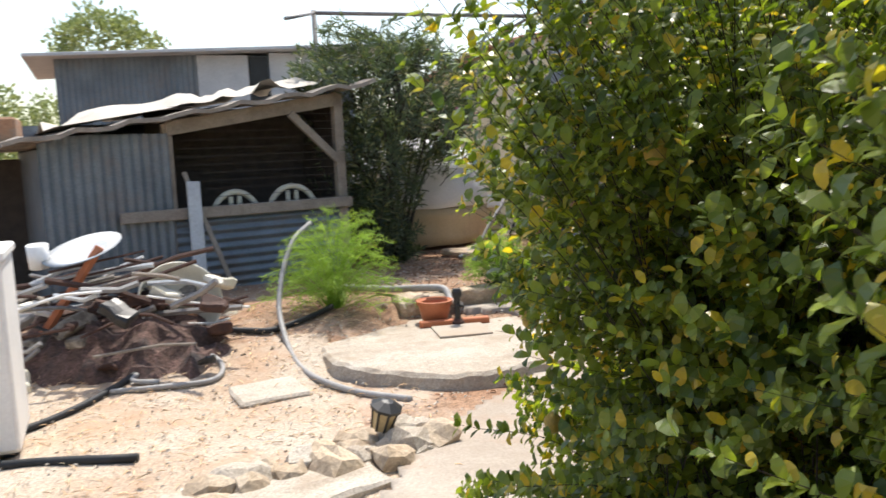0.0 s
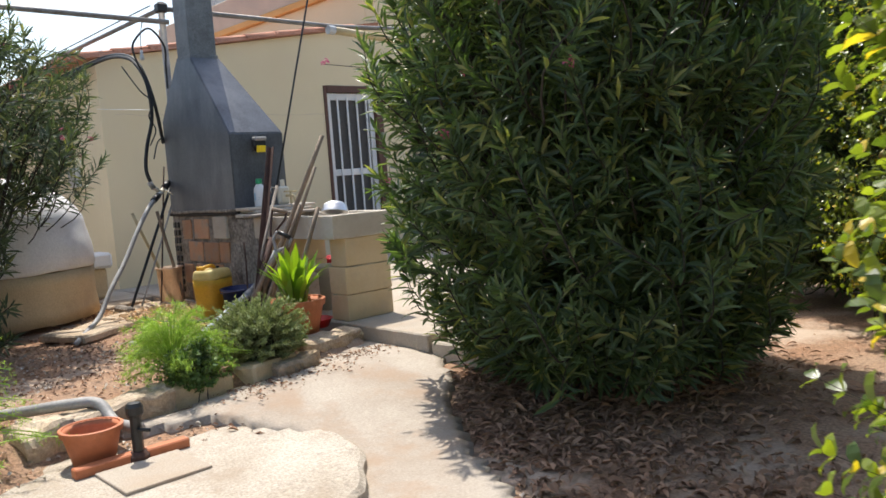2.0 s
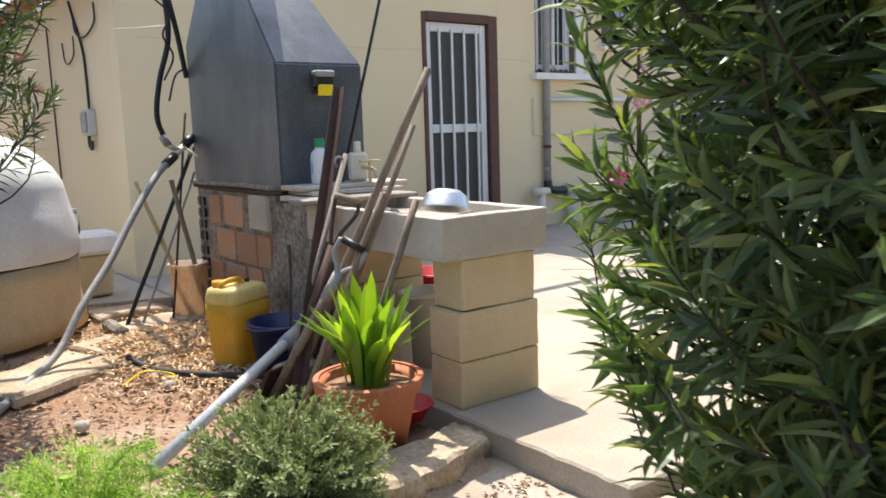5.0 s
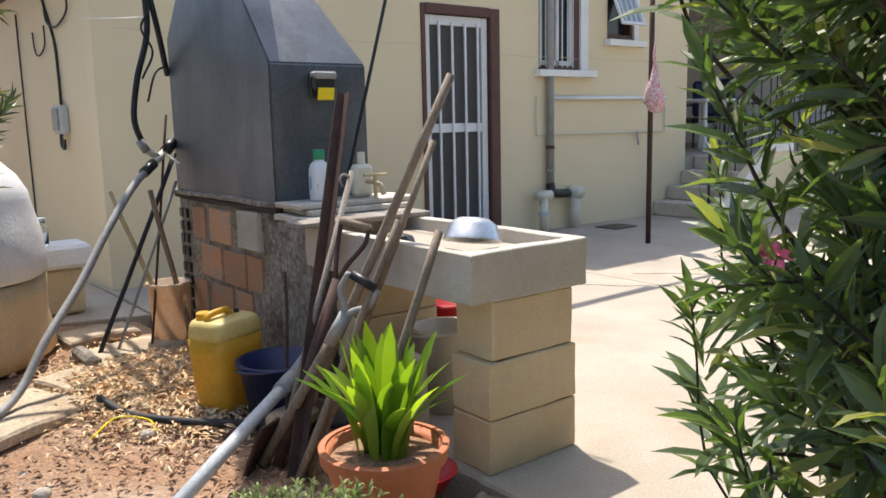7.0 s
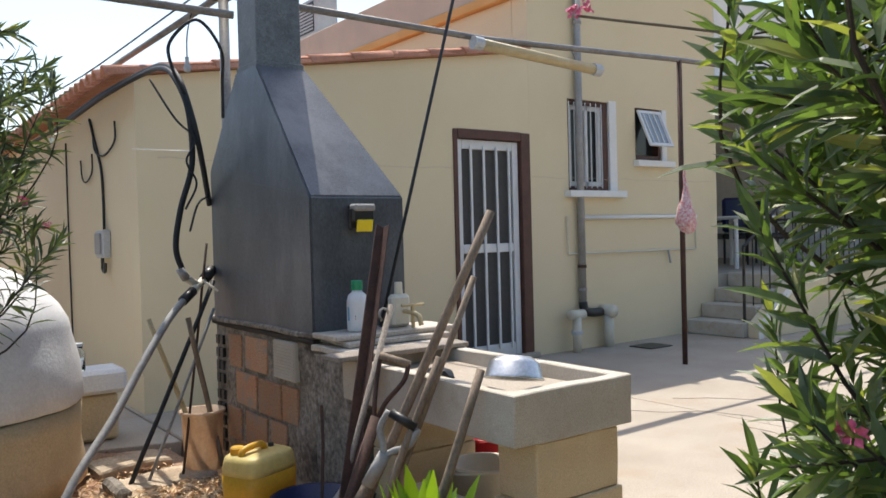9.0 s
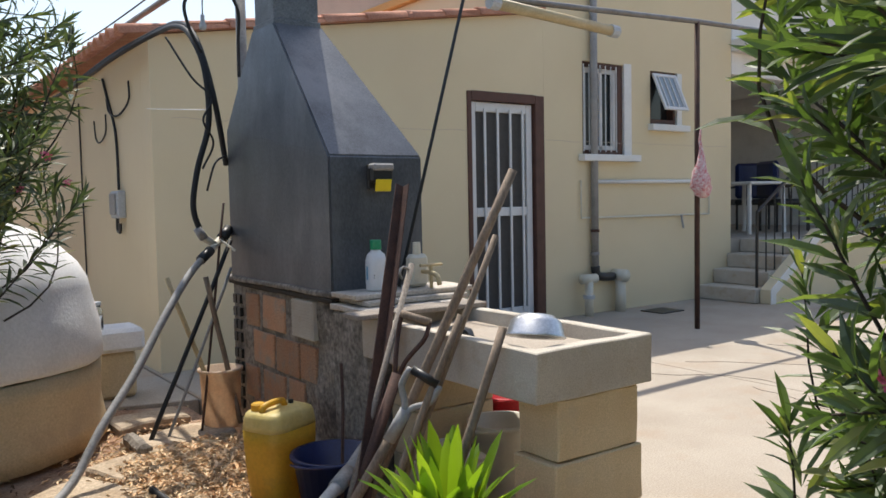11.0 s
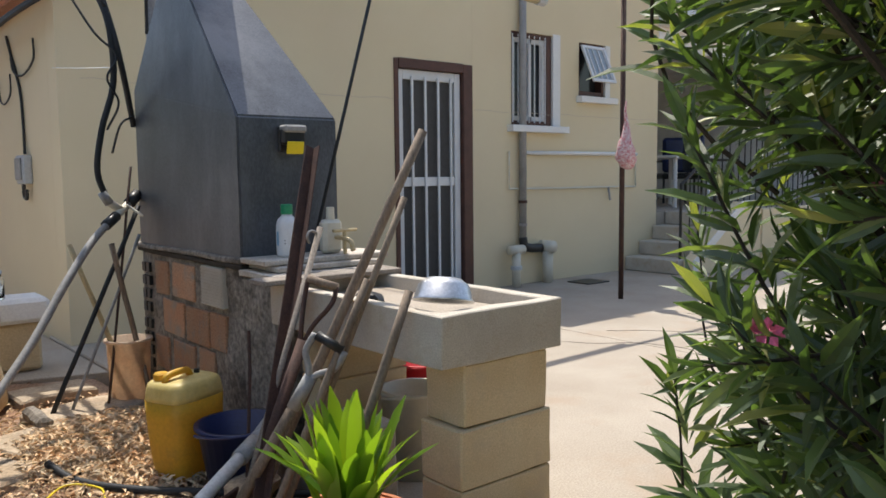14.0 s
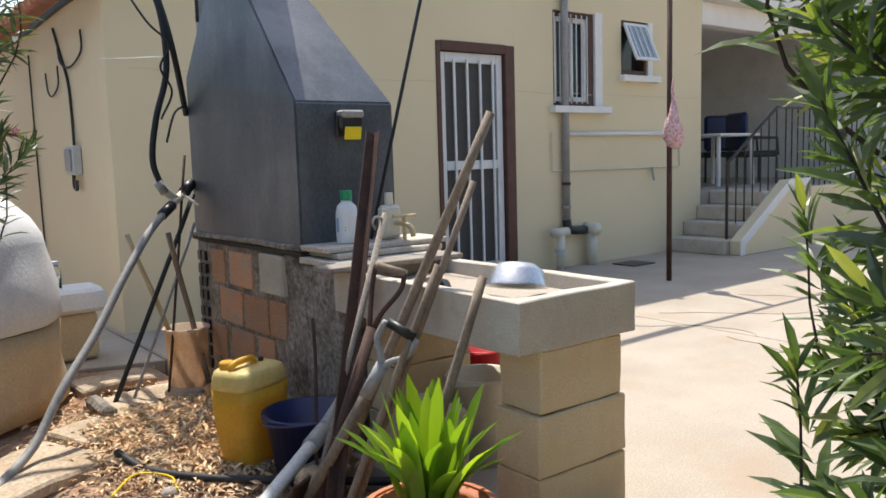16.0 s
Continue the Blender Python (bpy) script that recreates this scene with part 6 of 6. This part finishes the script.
    part("trunk", tube([(0, 0, 0), (0.1, 0, h * 0.35), (0, 0.1, h * 0.8)], 0.12, 7, radii=[0.16, 0.12, 0.05]), "bark", tr)
    n = 3000
    u = rng.normal(0, 1, (n, 3))
    u /= np.linalg.norm(u, axis=1, keepdims=True)
    lump = np.array([1 + 0.45 * noise.noise(Vector(v) * 2.4 + Vector((k * 5.0, 0, 0))) for v in u])
    pts = u * (lump * rng.uniform(0.4, 1, n) ** 0.5)[:, None] * [r, r, r * 0.75] + [0, 0, h - r * 0.6]
    crown_part("crown", leaf_mesh("crown", pts, u + rng.normal(0, 0.8, (n, 3)), rng.normal(0, 1, (n, 3)), rng.uniform(0.12, 0.28, n), rng.uniform(0.08, 0.16, n)), "herb", tr)
rng = np.random.default_rng(77)
n = 16000
cx = rng.uniform(-45, 40, n)
pts = np.stack([cx, 38 + rng.uniform(-3, 3, n), rng.uniform(0, 1, n) ** 0.7 * (2.2 + 1.1 * np.sin(cx * 0.5) + 0.6 * np.sin(cx * 1.7))], 1)
me = leaf_mesh("far_hedge", pts, rng.normal(0, 1, (n, 3)), rng.normal(0, 1, (n, 3)), rng.uniform(0.5, 0.9, n), rng.uniform(0.3, 0.6, n))
me.materials.append(M["herb"])
tagged(new("far_hedge", me), "distant belt of scrub beyond the yard", "hedge", kind="stuff")
bw = single("wall_yard", boxes(((-30, -12, -0.4), (30, -11.7, 1.6)), bevel=0), "stucco", "plain yard wall behind the walker", "wall", kind="structure")

# ---- hoses ----
cable("standing_hose", "stiff grey hose arching up from the ground", [(-2.45, -2.42, -0.25), (-2.78, -2.12, -0.245), (-3.02, -1.6, -0.22), (-3.12, -1.1, -0.02), (-3.10, -0.85, 0.2), (-3.0, -0.65, 0.45), (-2.86, -0.5, 0.57)], 0.019, "pvc", cat="hose")
def on_ground(pts, r):
    return [(x, y, ground_z(x, y) + r + 0.004) for x, y in pts]


cable("ground_hose", "black hose lying across the dry yard", on_ground([(-5.2, -2.9), (-4.5, -2.33), (-4.22, -2.07), (-4.0, -1.7), (-3.83, -1.38), (-3.72, -1.2), (-3.54, -1.08), (-3.36, -1.09), (-3.19, -1.12), (-3.03, -1.02), (-2.88, -0.88), (-2.75, -0.7)], 0.021), 0.021, "black", cat="hose")
cable("pipe_end", "short black pipe lying on the soil", on_ground([(-5.2, -2.85), (-4.37, -2.78), (-3.76, -2.90)], 0.022), 0.022, "black", 4, cat="pipe")
cable("grey_hose", "coiled green-grey hose on the soil", on_ground([(-4.1, -1.86), (-3.8, -1.86), (-3.52, -1.8), (-3.48, -1.6), (-3.62, -1.42), (-3.85, -1.5), (-3.98, -1.72), (-3.82, -1.79)], 0.019), 0.017, "pvc", cat="hose")
cable("bed_hose", "grey hose over the kerb stones", [(-2.7, 0.1, -0.02), (-2.3, -0.35, 0.0), (-2.02, -0.60, 0.03), (-1.90, -0.68, 0.02), (-1.88, -0.82, -0.05), (-1.87, -1.08, -0.03)], 0.028, "pvc", cat="hose")
cable("mulch_hose", "dark hose round the straw mulch", [(-0.72, 1.62, 0.03), (-0.66, 1.42, 0.0), (-0.5, 1.16, 0.0), (-0.2, 0.86, 0.0), (0.05, 0.62, 0.0)], 0.016, "black", cat="hose")

# ---- straw, leaf litter, chips ----
rng = np.random.default_rng(9)


def scatter(name, label, n, place, size, mat, category="litter", width=0.5):
    pts = [place() for _ in range(n)]
    P = [(x, y, z + rng.uniform(0.003, 0.02)) for x, y, z in pts]
    a = rng.uniform(0, 2 * math.pi, n)
    D = np.stack([np.cos(a), np.sin(a), rng.normal(0, 0.3, n)], 1)
    s = rng.uniform(size * 0.5, size * 1.4, n)
    me = leaf_mesh(name, P, D, rng.normal(0, 0.4, (n, 3)) + [0, 0, 1], s, s * width, 0.35, 0.3)
    me.materials.append(M[mat])
    return tagged(new(name, me), label, category, kind="stuff")


def at_ground(x, y):
    return x, y, GZ(x, y)


def off_path(mx, sx, my, sy):
    while True:
        x, y = rng.normal(mx, sx), rng.normal(my, sy)
        if not inside(PATH_EDGE, x - 0.06, y) and (x < 0.05 or y < -1.4):
            return at_ground(x, y)


def mulch():
    while True:
        x, y = rng.normal(-0.40, 0.21), rng.normal(1.80, 0.34)
        if x < 0.0:
            return x, y, -0.03 + 0.06 * max(0, 1 - math.hypot(x + 0.4, y - 1.8) / 0.6)


scatter("straw_mulch", "mound of dry straw and bean husks by the barbecue", 11000, mulch, 0.042, "straw", "straw", 0.27)
scatter("leaf_litter", "brown fallen leaves on the bed soil", 3000, lambda: at_ground(rng.uniform(-3.0, -0.2), rng.normal(0.7, 0.75)), 0.028, "litter", width=0.5)
scatter("path_litter", "fallen leaves along the kerb and the step", 620, lambda: (lambda t: (-1.25 + 1.25 * t + rng.normal(0, 0.12), -0.60 + 0.25 * t - 0.04 - abs(rng.normal(0, 0.12)), -0.112))(rng.random()), 0.022, "litter")
scatter("bush_litter", "dead leaves under the oleander bush", 5200, lambda: off_path(0.15, 0.6, -1.95, 0.5), 0.07, "litter", width=0.25)
scatter("hedge_litter", "dead leaves under the lemon trees", 2600, lambda: off_path(-1.0, 0.5, -3.7, 0.9), 0.05, "litter")
scatter("wood_chips", "pale chips and pebbles scattered on the soil", 2600, lambda: at_ground(rng.uniform(-4.8, -1.0), rng.uniform(-3.6, 1.2)), 0.022, "marble", "chips", 0.7)
scatter("straw_bits", "dry grass stalks scattered on the yard", 2600, lambda: at_ground(rng.uniform(-5.0, -2.4), rng.uniform(-4.2, -0.4)), 0.06, "straw", "straw", 0.1)

# ---- tools leaning on the tub ----
def shaft(name, label, top, foot, r, mat="wood", taper=0.9, cat="tool", group=""):
    a, b = Vector(foot), Vector(top)
    pts = [a.lerp(b, k / 6) + Vector((0, 0, 0)) + 0.004 * noise.noise_vector(a * 3 + Vector((k * 0.7, 0, 0))) for k in range(7)]
    return single(name, tube(pts, r, 9, radii=[r * (1 - (1 - taper) * k / 6) for k in range(7)]), mat, label, cat, group=group, smooth=True)


ai = thing("angle_iron", "dark rusty angle iron leaning on the tub", "iron bar")
a, b = Vector((-0.397, 0.463, -0.03)), Vector((0.189, 1.013, 1.281))
m = look(a, b) @ pose(0, 0, 0, 0, 0, 40)
part("flange", box(bmesh.new(), (0, 0, -(b - a).length), (0.042, 0.005, 0), 0.001, m), "rust", ai)
part("web", box(bmesh.new(), (0, 0.005, -(b - a).length), (0.005, 0.042, 0), 0.001, m), "rust", ai)
shaft("long_pole", "long weathered wooden pole leaning across the tub", (0.229, 0.361, 1.326), (-0.377, 0.609, -0.03), 0.0185)
shaft("hoe_handle", "cracked wooden hoe handle beside the pole", (0.127, 0.341, 1.098), (-0.36, 0.455, -0.03), 0.013)
shaft("mid_handle", "old wooden tool handle against the tub", (-0.022, 0.351, 0.834), (-0.406, 0.44, -0.03), 0.0145)
shaft("short_handle", "short grey wooden handle leaning on the tub rim", (-0.001, 0.153, 0.814), (-0.377, 0.158, -0.03), 0.0165)
rk = thing("steel_rake", "thin grey steel rod with a hooked end", "rod")
part("rod", tube([(-0.407, 0.599, -0.02), (0.045, 0.744, 0.984)], 0.012, 8), "greywood", rk, smooth=True)
part("hook", tube(curve_pts([(0.035, 0.74, 0.96), (0.0, 0.735, 0.975), (-0.02, 0.73, 0.955), (-0.01, 0.73, 0.93)], 4), 0.005, 6), "steel", rk)
fk = thing("garden_fork", "garden fork with a wooden cross grip and rusty yoke", "garden fork")
part("grip", tube([(-0.075, 0.64, 0.815), (-0.01, 0.55, 0.785)], 0.015, 9), "wood", fk, smooth=True)
part("yoke", tube(curve_pts([(-0.012, 0.552, 0.785), (-0.04, 0.545, 0.73), (-0.10, 0.57, 0.66), (-0.13, 0.585, 0.60)], 5), 0.009, 7), "rust", fk, smooth=True)
part("yoke", tube(curve_pts([(-0.075, 0.64, 0.81), (-0.10, 0.63, 0.73), (-0.13, 0.60, 0.65), (-0.14, 0.59, 0.59)], 5), 0.009, 7), "rust", fk, smooth=True)
part("shaft", tube([(-0.13, 0.587, 0.61), (-0.406, 0.587, -0.02)], 0.021, 9), "rust", fk, smooth=True)
sv = thing("shovel", "shovel with a steel D-shaped grip and worn shaft", "shovel")
S0_, S1_ = Vector((-0.437, 0.639, -0.02)), Vector((-0.201, 0.444, 0.503))
ax = (S1_ - S0_).normalized()
sd = Vector((0.62, -0.72, -0.18)).normalized()
sd = (sd - ax * sd.dot(ax)).normalized()
part("shaft", tube([S0_, S0_.lerp(S1_, 0.5), S1_], 0.019, 10), "wood", sv, smooth=True)
part("socket", tube([S1_ - ax * 0.10, S1_ + ax * 0.02], 0.0225, 10), "pvc", sv, smooth=True)
for s in (-1, 1):
    part("grip_arm", tube(curve_pts([S1_, S1_ + ax * 0.04 + sd * 0.018 * s, S1_ + ax * 0.085 + sd * 0.056 * s, S1_ + ax * 0.15 + sd * 0.058 * s], 5), 0.012, 8), "pvc", sv, smooth=True)
part("grip_bar", tube([S1_ + ax * 0.15 - sd * 0.05, S1_ + ax * 0.15 + sd * 0.05], 0.0165, 10), "dark", sv, "black plastic grip", smooth=True)
part("blade", roughen(box(bmesh.new(), (-0.08, -0.006, -0.1), (0.08, 0.006, 0.1), 0.004, Matrix.Translation(S0_) @ pose(0, 0, 0.06, 20, 10, 40)), 0.008, 8, 1, 2), "rust", sv)
pv = thing("grey_pipe", "pale grey plastic pipe lying against the tools", "pipe")
P0, P1 = Vector((-1.03, 0.27, -0.01)), Vector((-0.12, 0.875, 0.235))
part("pipe", tube([P0, P1], 0.024, 12), "palesheet", pv, smooth=True)
part("coupling", tube([P0.lerp(P1, 0.80), P0.lerp(P1, 0.90)], 0.031, 12), "pvc", pv, smooth=True)
part("pipe_end", tube([P0.lerp(P1, 0.90), P1 + Vector((0.05, 0.04, 0.03))], 0.027, 12), "pvc", pv, smooth=True)
single("rusty_spike", tube([(-0.27, 0.78, -0.02), (-0.12, 1.02, 0.42), (-0.08, 1.1, 0.56)], 0.007, 6), "rust", "thin rusty spike leaning on the render", "rod")
single("tall_rod", tube([(0.345, 1.31, 0.828), (0.66, 1.305, 1.90), (1.03, 1.30, 3.15)], 0.0085, 6), "dark", "long thin dark rod standing up from the ledge", "rod")
single("rubble_lump", roughen(boxes(((-0.10, -0.07, -0.02), (0.10, 0.07, 0.12)), bevel=0.03), 0.05, 7, 5, 3), "stone", "broken lump of rubble by the tools", "stone").matrix_world = pose(-0.22, 0.82, -0.03, 0, 0, 30)
single("tub_slab", roughen(boxes(((-0.005, 0.36, 0.0), (0.10, 0.62, 0.33)), bevel=0.01), 0.008, 6, 6, 3), "marble", "stained stone offcut under the tub", "stone")

# rods and conduit by the oven
cn = thing("conduit_hose", "stiff grey conduit rising to a tangle of hose joints", "conduit")
part("pipe", tube(curve_pts([(-1.33, 1.33, -0.02), (-1.16, 1.62, 0.0), (-0.991, 1.783, 0.079), (-0.845, 1.9, 0.257), (-0.655, 2.053, 0.445), (-0.473, 2.199, 0.665), (-0.293, 2.344, 0.857), (-0.145, 2.463, 0.963)], 5), 0.019, 10), "pvc", cn, smooth=True)
part("joint", tube([(-0.20, 2.42, 0.93), (-0.125, 2.48, 0.975)], 0.028, 10), "dark", cn, smooth=True)
part("valve", tube([(-0.125, 2.48, 0.975), (-0.04, 2.55, 1.03)], 0.021, 8), "resin", cn, smooth=True)
part("lever", tube([(-0.06, 2.50, 1.03), (0.0, 2.44, 0.97)], 0.007, 6), "resin", cn)
part("joint", tube([(-0.03, 2.555, 1.035), (0.03, 2.6, 1.085)], 0.032, 10), "dark", cn, smooth=True)
part("branch", tube([(-0.085, 2.515, 1.005), (-0.165, 2.5, 1.055)], 0.020, 8), "resin", cn, smooth=True)
part("hose_clip", tube([(-0.15, 2.5, 1.04), (-0.185, 2.5, 1.10)], 0.024, 8), "pvc", cn, smooth=True)
shaft("iron_rod", "thin rusty iron rod standing by the barbecue", (-0.015, 2.548, 1.233), (-0.239, 2.399, -0.02), 0.007, "rust", 1, "rod", "iron rods")
shaft("black_tube", "black plastic tube leaning on the barbecue corner", (0.008, 2.523, 1.022), (-0.524, 2.397, -0.03), 0.0125, "black", 1, "rod", "iron rods")
shaft("steel_rod", "thin grey steel rod leaning on the barbecue corner", (0.0, 2.505, 0.871), (-0.43, 2.398, -0.03), 0.0085, "pvc", 1, "rod", "iron rods")
shaft("broom_handle", "pale wooden broom handle in the bucket", (-0.331, 2.6, 0.832), (-0.10, 2.41, 0.02), 0.0135, "tube", 1, "handle")
shaft("mop_handle", "grey wooden mop handle in the bucket", (-0.164, 2.46, 0.835), (-0.02, 2.395, 0.02), 0.0145, "wood", 1, "handle")

# hoses and wires up to the roof
cable("roof_hose", "thick black hose looping from the eave to the joints", [(-0.16, 2.5, 1.06), (-0.202, 2.5, 1.21), (-0.17, 2.5, 1.423), (-0.10, 2.5, 1.67), (-0.11, 2.5, 1.947), (-0.135, 2.6, 2.13), (-0.112, 2.9, 2.26), (-0.024, 3.6, 2.36), (-0.13, 4.29, 2.30), (-0.14, 5.67, 2.26), (-0.10, 7.5, 2.3)], 0.0165, "black", cat="hose")
cable("roof_hose", "thick black hose looping from the eave to the joints", [(0.035, 2.62, 1.45), (-0.052, 2.5, 1.734), (-0.10, 2.5, 1.96), (-0.12, 2.62, 2.16), (-0.09, 2.95, 2.29), (0.0, 3.65, 2.39), (-0.115, 4.4, 2.33), (-0.12, 5.8, 2.29)], 0.016, "black", cat="hose")
cable("loop_cable", "black cable looped over the pergola rail", [(0.13, 2.62, 1.95), (0.125, 2.6, 2.15), (0.09, 2.52, 2.32), (-0.05, 2.5, 2.46), (-0.20, 2.5, 2.32), (-0.19, 2.5, 2.18), (-0.12, 2.52, 2.05)], 0.0095, "black")
cable("thin_cable", "thin black cable twisted round the hoses", [(-0.13, 2.48, 1.30), (-0.08, 2.48, 1.45), (0.03, 2.6, 1.50)], 0.006, "black")
cable("twist_cable", "thin black cable twisted round the hoses", [(-0.283, 2.6, 2.13), (-0.185, 2.5, 1.911), (-0.09, 2.47, 1.80), (-0.14, 2.47, 1.68), (-0.085, 2.48, 1.56), (-0.15, 2.48, 1.42)], 0.006, "black")
cable("box_cable", "black cable from the eave to the junction box", [(0.035, 5.4, 2.30), (0.035, 5.25, 2.10), (0.035, 5.06, 1.85), (0.035, 5.02, 1.6), (0.03, 5.0, 1.36)], 0.011, "black")
cable("loop_wire", "loop of black wire hanging on the side wall", [(0.03, 5.28, 2.12), (0.03, 5.2, 2.0), (0.03, 4.92, 1.95), (0.03, 4.6, 2.03), (0.03, 4.58, 2.18)], 0.008, "black")
cable("loop_wire", "loop of black wire hanging on the side wall", [(0.03, 5.75, 1.98), (0.03, 5.7, 1.82), (0.03, 5.55, 1.78), (0.03, 5.35, 1.85), (0.03, 5.33, 2.0)], 0.007, "black")
cable("wall_wire", "black wire running down the side wall", [(0.035, 6.36, 2.2), (0.035, 6.36, 1.4), (0.035, 6.34, 0.3)], 0.008, "black")
cable("sky_wire", "slack wire from the roof to the pergola", [(-0.4, 9.5, 2.75), (-0.1, 6.0, 2.62), (0.1, 2.75, 2.72)], 0.006, "black")
cable("white_string", "white string tied from the eave to the hoses", [(-0.11, 2.5, 1.74), (0.0, 3.4, 1.84), (0.05, 4.2, 1.93)], 0.003, "white")
single("bare_bulb", lathe([(0, 0), (0.018, 0.006), (0.022, 0.03), (0.012, 0.055), (0.012, 0.09), (0, 0.09)], 12, (-0.02, 2.76, 2.22)), "palesheet", "small bulb holder hanging from a wire", "lamp", smooth=True)
cable("bulb_wire", "thin wire holding a bulb holder", [(-0.02, 2.76, 2.31), (-0.01, 2.77, 2.45), (0.02, 2.75, 2.60)], 0.004, "black", 4)
cable("yellow_wire", "loop of thin yellow wire on the soil", [(-0.85, 1.25, 0.0), (-0.72, 1.38, 0.01), (-0.62, 1.30, 0.0), (-0.64, 1.16, 0.0)], 0.004, "solar", cat="wire")
for k, (x, y, r) in enumerate(((-0.66, 1.18, 0.035), (-0.80, 0.35, 0.045), (-1.1, 0.9, 0.03), (-0.5, 0.85, 0.03))):
    single("pebble", lathe([(0, -r * 0.7), (r * 0.8, -r * 0.5), (r, 0), (r * 0.8, r * 0.5), (0, r * 0.75)], 12, (x, y, -0.02)), "wellcap", "smooth pale pebble on the soil", "pebble", group="pebbles", smooth=True)
